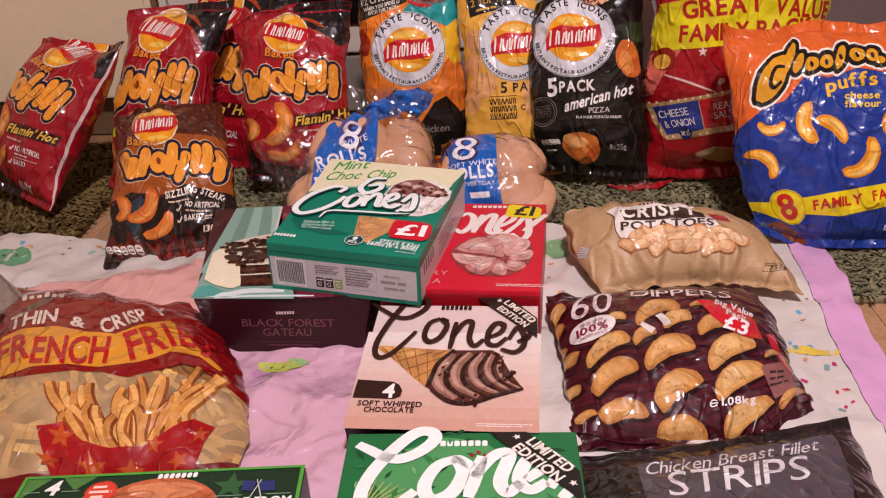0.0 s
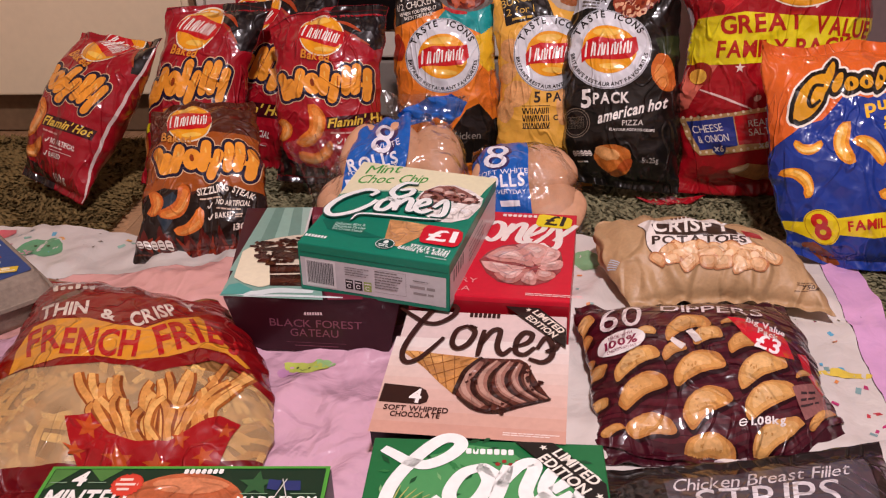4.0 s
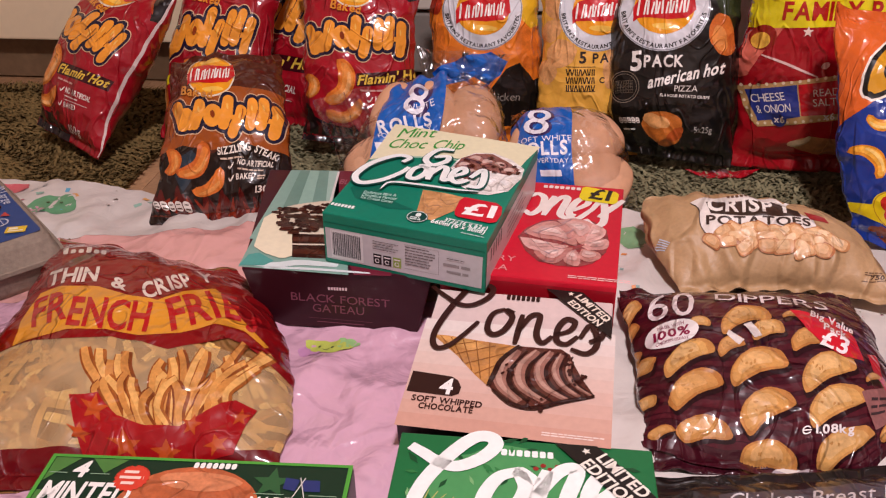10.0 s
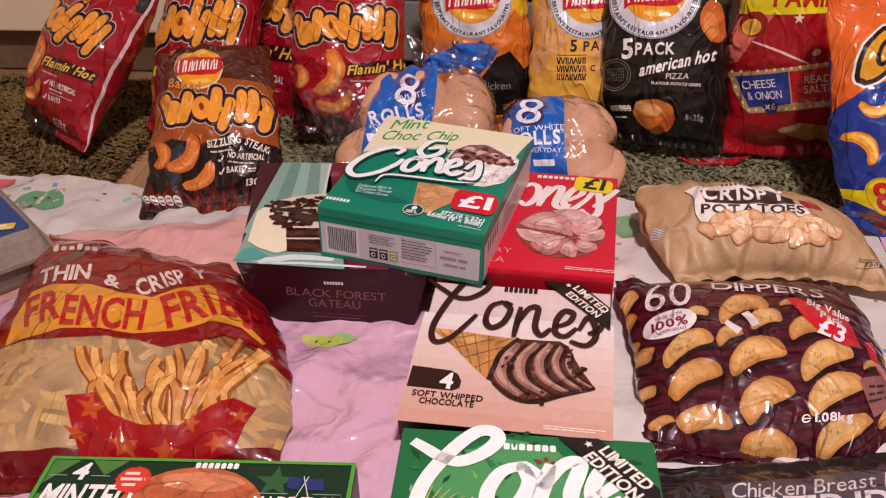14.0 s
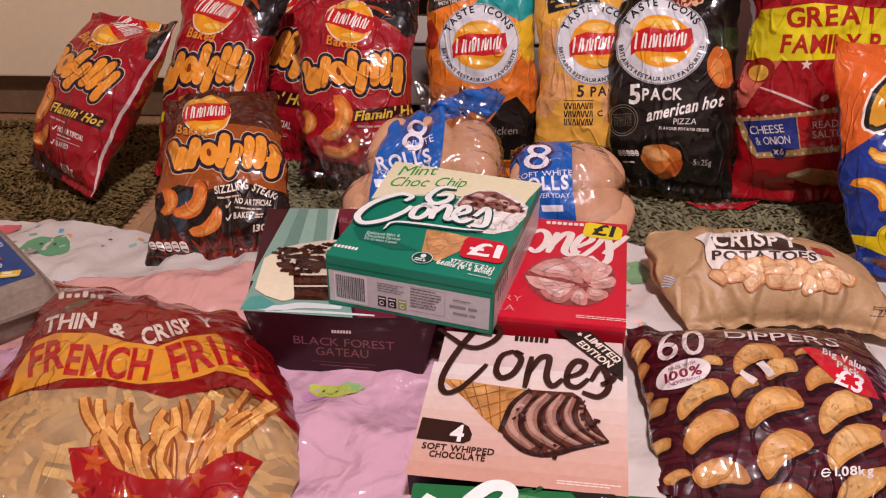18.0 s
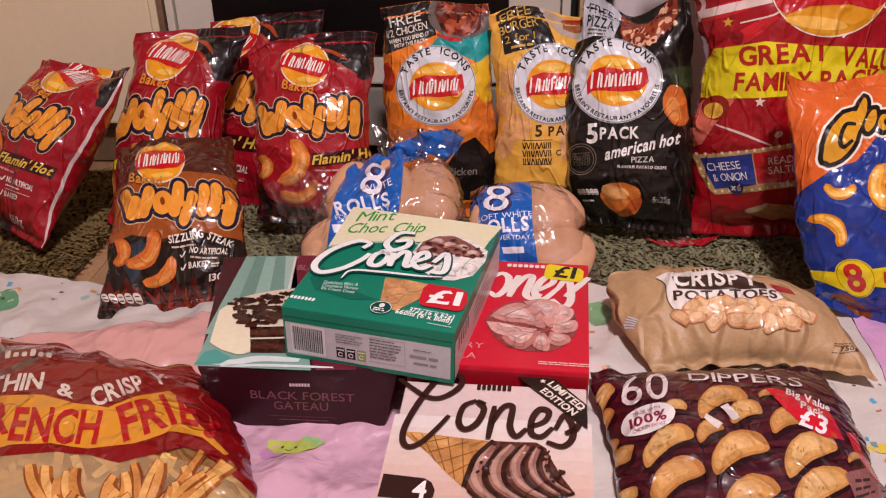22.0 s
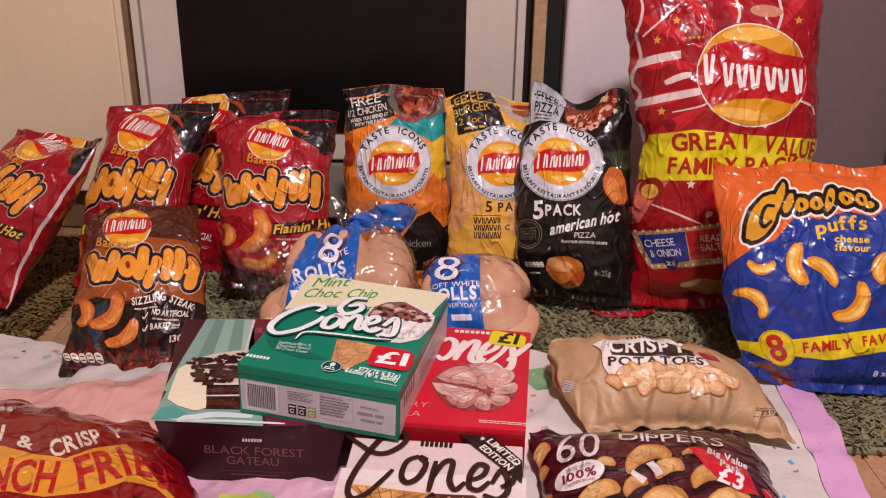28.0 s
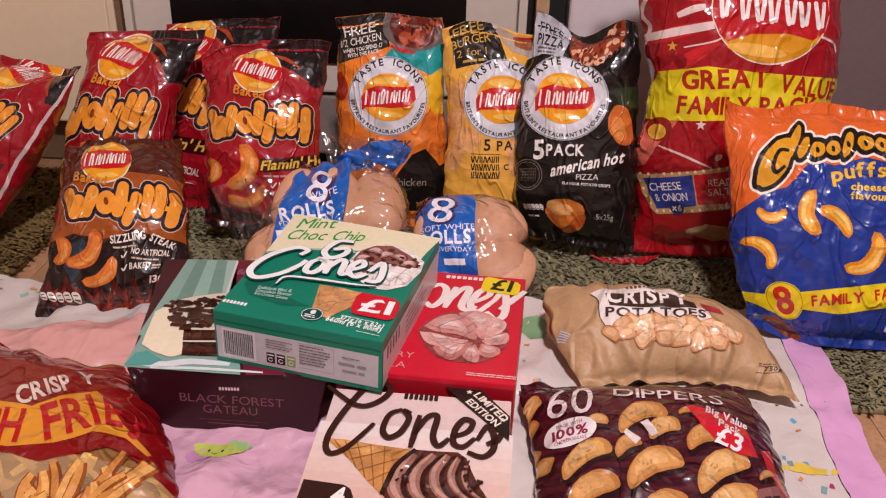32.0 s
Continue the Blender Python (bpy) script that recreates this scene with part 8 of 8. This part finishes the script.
def confetti(colours, area, count, size=0.007):
    x0, x1, y0, y1 = area
    for k, hexa in enumerate(colours):
        bits = [shift(rect(-size, -size * 0.6, size, size * 0.6), rnd.uniform(x0, x1), rnd.uniform(y0, y1), rnd.uniform(0.5, 1.1), rnd.uniform(0, 180)) for _ in range(count)]
        print_on(cloth, "confetti_print", merge(*bits), mat("cloth_print_" + hexa, srgb(hexa), 0.35, bump=((30, 0.3, 0.008),)), cl, 0.0006)


confetti(("5BA6C4", "B5306A", "D98A4A", "7A9A9A", "C03A44"), (0.40, 0.450, 0.60, 1.03), 6, 0.0045)
confetti(("D98A4A", "8AA6A0", "C9A24A"), (0.135, 0.165, 0.70, 1.06), 3, 0.006)
confetti(("5BA6C4", "C9707A", "D9A05A", "8AB0A0"), (-0.80, -0.45, 1.02, 1.10), 6, 0.007)


def blob(x, y, rx, ry, hexa, rot=0, seed=1, lift=0.0008):
    print_on(cloth, "printed_shape", disc(x, y, rx, ry, rot, 26, 0.08, seed), mat("cloth_print_" + hexa, srgb(hexa), 0.35, bump=((30, 0.3, 0.008),)), cl, lift)


blob(0.158, 1.025, 0.022, 0.026, "7DA678", 20, 2)
blob(-0.655, 1.045, 0.032, 0.030, "5F9A70", 0, 3)
blob(-0.690, 1.015, 0.030, 0.020, "C98CA0", 30, 4, 0.0007)
blob(-0.760, 1.055, 0.028, 0.018, "D0606A", 0, 5)
blob(-0.745, 1.095, 0.025, 0.014, "D0606A", 10, 6)
blob(0.430, 0.775, 0.030, 0.007, "D9BE4A", 4, 7)
blob(-0.188, 0.766, 0.026, 0.013, "B9C45A", -10, 8)
blob(-0.206, 0.758, 0.014, 0.010, "C08AB0", 20, 9, 0.0007)
blob(-0.168, 0.772, 0.014, 0.010, "9AC480", 20, 10, 0.0007)
print_on(cloth, "printed_face", merge(disc(-0.198, 0.767, 0.0016, 0.002), disc(-0.183, 0.764, 0.0016, 0.002), stroke([(-0.194, 0.762), (-0.190, 0.760), (-0.186, 0.762)], 0.0010, 4)), mat("cloth_print_3A4A2A", srgb("3A4A2A"), 0.4), cl, 0.0013)
print_on(cloth, "printed_face", merge(disc(-0.665, 1.050, 0.0022, 0.003), disc(-0.645, 1.050, 0.0022, 0.003)), mat("cloth_print_3A4A2A", srgb("3A4A2A"), 0.4), cl, 0.0013)


# ---- bread rolls in clear bags ----
BUN = mat("bun_crust", srgb("D9A580"), 0.45, bump=((22, 0.3, 0.006), (120, 0.15, 0.001)), vary=(18, 0.16), fine=(90, 0.08), spec=0.3)
CELLO = clear_film("cellophane", (0.96, 0.95, 0.94), 1.1)


def bread_bag(base, yaw, roll, sheet, cols, rows, label, blue):
    ob = bag("bread_roll_bag", base, yaw, roll, sheet, CELLO, label, "bread", "bread roll bags")
    for j in range(rows):
        for i in range(cols):
            u = -0.80 + 1.60 * (i + 0.5) / cols
            v = 0.05 + 0.78 * (j + 0.5) / rows
            one = np.ones(1)
            f = sheet.at(np.array([u]), np.array([v]), one)[0]
            b = sheet.at(np.array([u]), np.array([v]), -one)[0]
            c = f * 0.5 + b * 0.5
            n = Vector(f - b).normalized()
            deep = (f - b) @ np.array(n)
            bm = bmesh.new()
            bmesh.ops.create_uvsphere(bm, u_segments=24, v_segments=14, radius=1)
            rw, rh = sheet.width(v) / cols * 0.62, sheet.h * 0.90 / rows * 0.62
            m = Matrix.Translation(Vector(c)) @ n.to_track_quat("Z", "Y").to_matrix().to_4x4()
            for vert in bm.verts:
                x, y, z = vert.co
                k = 1 + 0.05 * math.sin(3 * x + i * 2 + j) + 0.04 * math.sin(4 * y + j * 3)
                vert.co = m @ Vector((x * rw * k, y * rh * k, z * (deep * 0.33) * (1 if z > 0 else 0.9)))
            part("bread_roll", bm, BUN, ob, smooth=True)
    ob.children[0].visible_shadow = False
    return ob


S_rolls = Pillow(0.2683, 0.1774, 0.2047, 0.052, 50.6, 35.4, shear=0.028, back=0.5, seal=0.02, seed=41, crinkle=0.003, fold=0.008, sharp=3.2, left=(-0.006, -0.008, -0.007, 0.002, 0.01), right=(0.008, 0.009, 0.008, -0.001, -0.012), foot=(0.001, 0.001, 0.001, 0.001, 0.001), crest=(-0.002, 0.005, 0.008, -0.002, -0.02), art=((0.0055, 0.6955, -0.0724, 0.2166, -0.0356, -0.0677), (0.0658, -0.0073, 0.6503, -0.0512, 0.1574, 0.3319)))
rolls = bread_bag((-0.1309, 1.0973, 0.012), 4.3, 0.6, S_rolls, 3, 2, "clear bag of white bread rolls with a blue label", 0)
BLUE, BWHITE = film("165EB4"), film("F0ECF2")
print_on(rolls, "blue_label", poly((-0.05, 0.134), (-0.01, 0.152), (0.03, 0.158), (0.027, 0.12), (0.022, 0.07), (0.012, 0.02), (-0.01, -0.05), (-0.12, -0.05), (-0.1, 0.035), (-0.086, 0.1), (-0.074, 0.118)), BLUE, S_rolls, 0.0012, "blue printed label")
print_on(rolls, "lettering", shift(text("8", -0.020, -0.028, 0.056, bold=True, width=0.044, slant=0.15), -0.027, 0.094, rot=-8), film("3A2A5A"), S_rolls, 0.0016)
print_on(rolls, "lettering", shift(text("8", -0.020, -0.027, 0.054, width=0.038, slant=0.15), -0.029, 0.094, rot=-8), BWHITE, S_rolls, 0.0022, "white figure")
print_on(rolls, "lettering", merge(text("WHITE", -0.043, 0.068, 0.0120, rot=14, gap=0.1, width=0.052), text("ROLLS", -0.092, 0.028, 0.0230, bold=True, rot=12, gap=0.1, width=0.098), text("FOR EVERYDAY", -0.094, 0.018, 0.0085, rot=12, width=0.100), shift(bars(0, 0, 0.08, 1, 0.016, 0.02, 3), -0.1, -0.008, rot=10)), BWHITE, S_rolls, 0.0018, "white lettering")
S_rolls_low = Pillow(0.1937, 0.1546, 0.1686, 0.052, 45.4, 30.3, back=0.45, seal=0.02, seed=42, crinkle=0.003, fold=0.006, sharp=3.2, left=(-0.001, 0, 0, 0.002, 0.003), right=(-0.001, 0.005, 0.008, 0.001, -0.017), foot=(0.001, 0, -0.001, -0.002, -0.004), crest=(0, -0.004, -0.005, -0.001, 0.004), art=((-0.01, 0.7191, -0.0413, 0.0914, 0.0436, 0.2427), (0.0392, -0.0707, 0.5943, -0.032, 0.2304, 0.4032)))
rolls_low = bread_bag((0.0787, 1.0955, 0.014), 0.2, 5.7, S_rolls_low, 2, 2, "clear bag of white bread rolls beside another", 1)
print_on(rolls_low, "blue_label", poly((-0.1, 0.094), (-0.07, 0.114), (-0.035, 0.13), (0.014, 0.136), (0.014, 0.06), (0.02, 0.01), (0.022, -0.04), (-0.07, -0.04), (-0.094, 0.04)), BLUE, S_rolls_low, 0.0012, "blue printed label")
print_on(rolls_low, "lettering", shift(text("8", -0.024, -0.025, 0.050, bold=True, width=0.052, slant=0.1), -0.049, 0.096, rot=-4), film("3A2A5A"), S_rolls_low, 0.0016)
print_on(rolls_low, "lettering", shift(text("8", -0.023, -0.024, 0.048, width=0.046, slant=0.1), -0.05, 0.096, rot=-4), BWHITE, S_rolls_low, 0.0022, "white figure")
print_on(rolls_low, "lettering", merge(text("SOFT WHITE", -0.084, 0.055, 0.0090, rot=5, gap=0.12, width=0.098), text("ROLLS", -0.084, 0.03, 0.0220, bold=True, gap=0.1, rot=7, width=0.094), text("FOR EVERYDAY", -0.078, 0.02, 0.0080, rot=4, width=0.090), shift(bars(0, 0, 0.05, 1, 0.012, 0.02, 3), -0.04, -0.002, rot=4)), BWHITE, S_rolls_low, 0.0018, "white lettering")


def flap(owner, name, material, origin, w, h, lean, yaw, wave=0.006, label="", n=18):
    """A loose end of film, rippled."""
    us, vs = np.meshgrid(np.linspace(-1, 1, n), np.linspace(0, 1, n))
    th = math.radians(lean)
    x = us * w / 2 * (0.55 + 0.45 * vs)
    d = wave * np.sin(us * 7 + 2 * vs) * vs + wave * 0.6 * np.sin(us * 13 + 1.3)
    y, z = vs * h * math.cos(th) - d * math.sin(th), vs * h * math.sin(th) + d * math.cos(th)
    P = np.stack([x.ravel(), y.ravel(), z.ravel()], 1)
    m = np.array(pose(0, 0, 0, 0, 0, yaw).to_3x3())
    P = P @ m.T + np.array(origin)
    k = n * n
    P = np.vstack([P, P - (0, 0, 0.0006)])
    F = []
    for j in range(n - 1):
        for i in range(n - 1):
            q = (j * n + i, j * n + i + 1, (j + 1) * n + i + 1, (j + 1) * n + i)
            F += [q, tuple(a + k for a in reversed(q))]
    return part_data(name, P, F, material, owner, label, smooth=True)




class Ripple(Plane):
    """A slack sheet of film: flat, with gathers that fan out."""
    longest = 0.006

    def lay(self, p, lift):
        r = 0.005 * np.sin(p[:, 1] * 260 + p[:, 0] * 60) + 0.004 * np.sin(p[:, 0] * 120 + p[:, 1] * 90)
        return Plane.lay(self, p, lift) + r[:, None] * self.n


TAIL = Ripple(S_rolls.at(np.array([0.0]), np.array([0.96]), np.ones(1))[0], (1, 0, 0), (0, 0.5, 0.866))
print_on(rolls, "bag_tail", poly((-0.012, 0.0), (0.010, 0.012), (0.035, 0.022), (0.075, 0.030), (0.100, 0.014), (0.088, -0.006), (0.072, -0.020), (0.050, -0.008), (0.026, -0.016), (0.0, -0.022)), BLUE, TAIL, 0.0, "gathered blue end of the bag")
print_on(rolls, "tail_edge", stroke([(-0.012, 0.004), (0.010, 0.016), (0.035, 0.026), (0.075, 0.034), (0.102, 0.016)], 0.009, 8, 0.5), CELLO, TAIL, 0.0006, "clear edge of the bag")

flap(rolls, "clear_tail", CELLO, (0.05, 0.12, 0.12), 0.15, 0.07, 55, -16, 0.007)
flap(rolls, "clear_tail", CELLO, (-0.09, 0.05, 0.03), 0.10, 0.12, 70, 40, 0.007)
flap(b_big, "loose_corner", film("A8101E"), (-0.150, -0.018, 0.010), 0.11, 0.020, 8, 0, 0.002, "loose red corner of the bag")
print_on(b_two, "yellow_tab", poly((-0.095, 0.118), (-0.035, 0.121), (-0.037, 0.112), (-0.080, 0.104), (-0.085, 0.080), (-0.110, 0.085)), film("D9C81E"), S_two, 0.0010, "yellow tab")

# ---- egg carton ----
PULP = mat("grey_pulp", (0.27, 0.215, 0.165), 0.9, bump=((60, 0.4, 0.004), (260, 0.5, 0.0012)), vary=(16, 0.14), fine=(160, 0.14), spec=0.2)
eggs = thing("egg_carton", pose(-0.672, 0.925, 0.006, 0, 0, -43), "grey pulp egg carton with a blue paper label", "egg carton")


def tray(z0, z1, l0, w0, l1, w1, bevel, waves=0.0):
    bm = bmesh.new()
    rings = []
    n = 72
    steps = 7
    for k in range(steps):
        f = k / (steps - 1)
        l, w = (l0 + (l1 - l0) * f) / 2, (w0 + (w1 - w0) * f) / 2
        ring_v = []
        for i in range(n):
            a = 2 * math.pi * i / n
            c, s_ = math.cos(a), math.sin(a)
            p = 0.22
            x, y = l * math.copysign(abs(c) ** p, c), w * math.copysign(abs(s_) ** p, s_)
            dent = 1 - waves * (0.5 + 0.5 * math.cos(x / l0 * 2 * math.pi * 5)) * (1 - f) * (abs(s_) ** 0.5)
            edge = bevel * (1 - math.cos(max(0, f - 0.7) / 0.3 * math.pi / 2)) if bevel > 0 else 0
            ring_v.append(bm.verts.new((x - math.copysign(edge, x), (y - math.copysign(edge, y)) * dent, z0 + (z1 - z0) * (f if bevel <= 0 else min(1, f * 1.12)))))
        rings.append(ring_v)
    for a, b in zip(rings, rings[1:]):
        for i in range(n):
            bm.faces.new((a[i], a[(i + 1) % n], b[(i + 1) % n], b[i]))
    bm.faces.new(rings[-1])
    bm.faces.new(list(reversed(rings[0])))
    return bm


part("tray", tray(0.0, 0.036, 0.235, 0.088, 0.258, 0.108, 0.0, 0.10), PULP, eggs, "grey scalloped tray", True)
part("rim", tray(0.034, 0.039, 0.264, 0.116, 0.264, 0.116, 0.0), PULP, eggs)
part("lid", tray(0.037, 0.068, 0.258, 0.110, 0.232, 0.086, 0.008), PULP, eggs, "grey domed lid")
for i, x in enumerate((-0.06, 0.06)):
    part("catch", box_bm(x - 0.012, x + 0.012, -0.060, -0.050, 0.028, 0.050, 0.003), PULP, eggs)
EGGTOP = Plane((0, 0, 0.0682), (1, 0, 0), (0, 1, 0))


def label_ink(hexa):
    return mat("label_" + hexa, srgb(hexa), 0.5, bump=((60, 0.2, 0.002),), vary=(10, 0.07), fine=(90, 0.06))


print_on(eggs, "paper_label", rrect(-0.108, -0.038, 0.108, 0.038, 0.006), label_ink("1E3F78"), EGGTOP, 0.0004, "blue paper label")
print_on(eggs, "white_stripe", merge(poly((-0.108, 0.006), (0.100, -0.022), (0.108, -0.036), (-0.108, -0.014)), poly((-0.030, -0.036), (-0.010, -0.036), (0.016, 0.004), (0.002, 0.004))), label_ink("C9C2BC"), EGGTOP, 0.0007)
print_on(eggs, "red_stripe", merge(poly((-0.108, 0.002), (0.090, -0.026), (0.100, -0.034), (-0.108, -0.008)), poly((-0.026, -0.036), (-0.014, -0.036), (0.010, 0.0), (0.002, 0.0)), poly((-0.09, 0.03), (-0.075, 0.03), (-0.055, 0.004), (-0.068, 0.004))), label_ink("A8322E"), EGGTOP, 0.0010, "red stripe")
print_on(eggs, "barcode", rect(-0.104, 0.004, -0.060, 0.036), label_ink("8E8A84"), EGGTOP, 0.0013, "grey barcode patch")
print_on(eggs, "barcode_bar", merge(*[rect(-0.100 + 0.0022 * i, 0.008, -0.0988 + 0.0022 * i, 0.033) for i in range(17)]), label_ink("6A6660"), EGGTOP, 0.0016)
print_on(eggs, "lettering", shift(merge(text("10 Large", 0, 0.010, 0.0125, align="centre"), text("Eggs", 0, -0.007, 0.0125, align="centre")), -0.022, 0.016, rot=-4), label_ink("C8CCD8"), EGGTOP, 0.0014, "pale lettering")
print_on(eggs, "round_mark", disc(0.022, 0.0, 0.010), label_ink("C9C8CC"), EGGTOP, 0.0014)
print_on(eggs, "flower_mark", merge(star(0.010, 0.010, 0.010, 90, 8, 0.5), poly((0.030, 0.018), (0.046, 0.020), (0.040, 0.010))), label_ink("B03A34"), EGGTOP, 0.0018, "red mark")
print_on(eggs, "stamp_drawing", merge(ring(0.056, 0.004, 0.009, 0.011, 20), rect(0.047, 0.001, 0.065, 0.002), rect(0.047, 0.006, 0.065, 0.007)), label_ink("B8BCC8"), EGGTOP, 0.0014)
print_on(eggs, "yellow_sticker", shift(rrect(-0.012, -0.008, 0.012, 0.008, 0.002), 0.088, 0.014, rot=60), label_ink("D9B52A"), EGGTOP, 0.0016, "small yellow sticker")
print_on(eggs, "sticker_mark", shift(merge(rect(-0.009, 0.0, 0.002, 0.005), rect(-0.009, -0.005, 0.009, -0.002)), 0.088, 0.014, rot=60), label_ink("E8E0C0"), EGGTOP, 0.0019)

# ---- spread tub ----
tub = thing("spread_tub", pose(-0.608, 0.692, 0.006, 0, 0, 38), "yellow plastic spread tub with a dark scrawled mark", "tub")


def rounded(z0, z1, l0, w0, l1, w1, power=0.42, n=56, lip=0.0):
    bm = bmesh.new()
    rings = []
    prof = [(0, 0), (0.06, 0.0), (0.94, 1.0), (1, 1.0)]
    for f, g in prof:
        l, w = (l0 + (l1 - l0) * g) / 2, (w0 + (w1 - w0) * g) / 2
        k = 0.992 if f in (0, 1) else 1.0
        rings.append([bm.verts.new((k * l * math.copysign(abs(math.cos(2 * math.pi * i / n)) ** power, math.cos(2 * math.pi * i / n)), k * w * math.copysign(abs(math.sin(2 * math.pi * i / n)) ** power, math.sin(2 * math.pi * i / n)), z0 + (z1 - z0) * f)) for i in range(n)])
    for a, b in zip(rings, rings[1:]):
        for i in range(n):
            bm.faces.new((a[i], a[(i + 1) % n], b[(i + 1) % n], b[i]))
    bm.faces.new(rings[-1])
    bm.faces.new(list(reversed(rings[0])))
    return bm


TUBY = mat("tub_yellow", srgb("D0961E"), 0.34, coat=0.15, vary=(9, 0.06), fine=(90, 0.04), bump=((14, 0.05, 0.004),))
part("bowl", rounded(0.0, 0.056, 0.118, 0.088, 0.136, 0.106), mat("tub_side", srgb("C98E2A"), 0.4, vary=(30, 0.15), fine=(120, 0.1)), tub, "amber tub side with small print")
part("lid", rounded(0.050, 0.064, 0.146, 0.116, 0.143, 0.113), TUBY, tub, "yellow snap-on lid")
part("lid_top", rounded(0.062, 0.067, 0.130, 0.100, 0.126, 0.096), TUBY, tub)
LIDTOP = Plane((0, 0, 0.0671), (1, 0, 0), (0, 1, 0))
print_on(tub, "scrawl_mark", shift(merge(*[stroke([(-0.050 + 0.016 * i, 0.004), (-0.046 + 0.016 * i, 0.026 - 0.004 * (i % 2)), (-0.040 + 0.016 * i, 0.012), (-0.034 + 0.016 * i, 0.006)], 0.0045, 6, 0.4) for i in range(6)], *[stroke([(-0.046 + 0.018 * i, -0.024), (-0.040 + 0.018 * i, -0.006 - 0.003 * (i % 2)), (-0.034 + 0.018 * i, -0.020)], 0.0045, 6, 0.4) for i in range(5)], stroke([(0.028, 0.010), (0.040, -0.006), (0.024, -0.012)], 0.004, 6, 0.4)), 0.002, 0.002, scale=1.3), label_ink("2A2238"), LIDTOP, 0.0006, "dark scrawled mark")
SIDE = Plane((0.0, -0.0475, 0.028), (1, 0, 0), (0, -0.15, 0.99))
print_on(tub, "small_print", bars(-0.045, 0.012, 0.09, 5, 0.0022, 0.006, 7), label_ink("7A4A1E"), SIDE, 0.0022)

# ---- small things half in view at the near left ----
S_salad = Pillow(0.16, 0.15, 0.15, 0.03, 4, 2, back=0.15, seed=51, crinkle=0.004, fold=0.006, lumps=0.006)
b_salad = bag("vegetable_bag", (-0.600, 0.520, 0.010), 22, 0, S_salad, film("4A4640"), "dark crumpled vegetable bag beside the tub", "bag")
print_on(b_salad, "leaf_print", merge(*[disc(rnd.uniform(-0.06, 0.06), rnd.uniform(0.02, 0.13), 0.012, 0.007, rnd.uniform(0, 180), 14, 0.1, i) for i in range(16)]), snack("4E5A30"), S_salad, 0.0008, "green leaves behind film")
print_on(b_salad, "grey_patch", merge(*[disc(rnd.uniform(-0.06, 0.06), rnd.uniform(0.02, 0.13), 0.010, 0.006, rnd.uniform(0, 180), 14, 0.1, i) for i in range(10)]), snack("A09A90"), S_salad, 0.0012)
blue_tub = thing("blue_tub", pose(-0.512, 0.448, 0.006, 0, 0, -10), "dark blue plastic tub beside the burger carton", "tub")
part("bowl", rounded(0.0, 0.036, 0.110, 0.100, 0.122, 0.112), mat("tub_blue", srgb("22305E"), 0.35, coat=0.2, vary=(9, 0.08)), blue_tub)
part("lid", rounded(0.034, 0.042, 0.128, 0.118, 0.126, 0.116), mat("tub_blue", srgb("22305E"), 0.35, coat=0.2, vary=(9, 0.08)), blue_tub)

# ---- gingham cloth hanging at the side wall ----
ging = thing("gingham_cloth", pose(0.785, 1.44, 0.0), "red and white checked cloth hanging by the wall", "curtain")
GR, GW, GM = (mat("gingham_" + n, srgb(h_), 0.85, sheen=0.2, vary=(20, 0.1), fine=(200, 0.12), bump=((220, 0.25, 0.001),)) for n, h_ in (("red", "A8283A"), ("white", "CDB8B8"), ("mid", "BC6A78")))
cells = {0: [], 1: [], 2: []}
verts, step = [], 0.009
for j in range(78):
    for i in range(35):
        k = (i % 2) + (j % 2)
        x_, z_ = i * step, 0.16 + j * step
        b0 = len(verts)
        for dx_, dz_ in ((0, 0), (step, 0), (step, step), (0, step)):
            verts.append((x_ + dx_ + 0.05 * (z_ + dz_ < 0), 0.022 * math.sin((x_ + dx_) * 42), z_ + dz_))
        cells[k].append((b0, b0 + 1, b0 + 2, b0 + 3))
for k, m_ in ((0, GR), (1, GM), (2, GW)):
    use = [v for f in cells[k] for v in f]
    part_data(("red_check", "pink_check", "white_check")[k], [verts[v] for v in use], [tuple(range(4 * n, 4 * n + 4)) for n in range(len(cells[k]))], m_, ging)


# ---- parquet fingers, laid one by one where the floor is in view ----
def parquet(regions):
    tones = mat("parquet_oak", (0.40, 0.225, 0.115), 0.4, coat=0.12, per=0.22, vary=(30, 0.18), fine=(160, 0.2), bump=((90, 0.12, 0.001),))
    floor = bpy.data.objects["floor"]
    L, N = 0.135, 5
    wd = L / N
    meshes = []
    for along in (0, 1):
        a, b = (L, wd) if along == 0 else (wd, L)
        bm = box_bm(0.0004, a - 0.0004, 0.0004, b - 0.0004, -0.0042, 0.0, 0.0004, 1)
        me = bpy.data.meshes.new("parquet_finger")
        bm.to_mesh(me)
        bm.free()
        me.materials.append(tones)
        meshes.append(me)
    for x0, x1, y0, y1 in regions:
        for i in range(math.floor(x0 / L), math.ceil(x1 / L)):
            for j in range(math.floor(y0 / L), math.ceil(y1 / L)):
                along = (i + j) % 2
                for k in range(N):
                    ob = new("parquet_finger", meshes[along])
                    ob.parent = floor
                    ob.location = (i * L, j * L + k * wd, 0) if along == 0 else (i * L + k * wd, j * L, 0)


parquet(((0.40, 1.05, 0.27, 0.94), (-0.70, -0.44, 1.05, 1.55)))
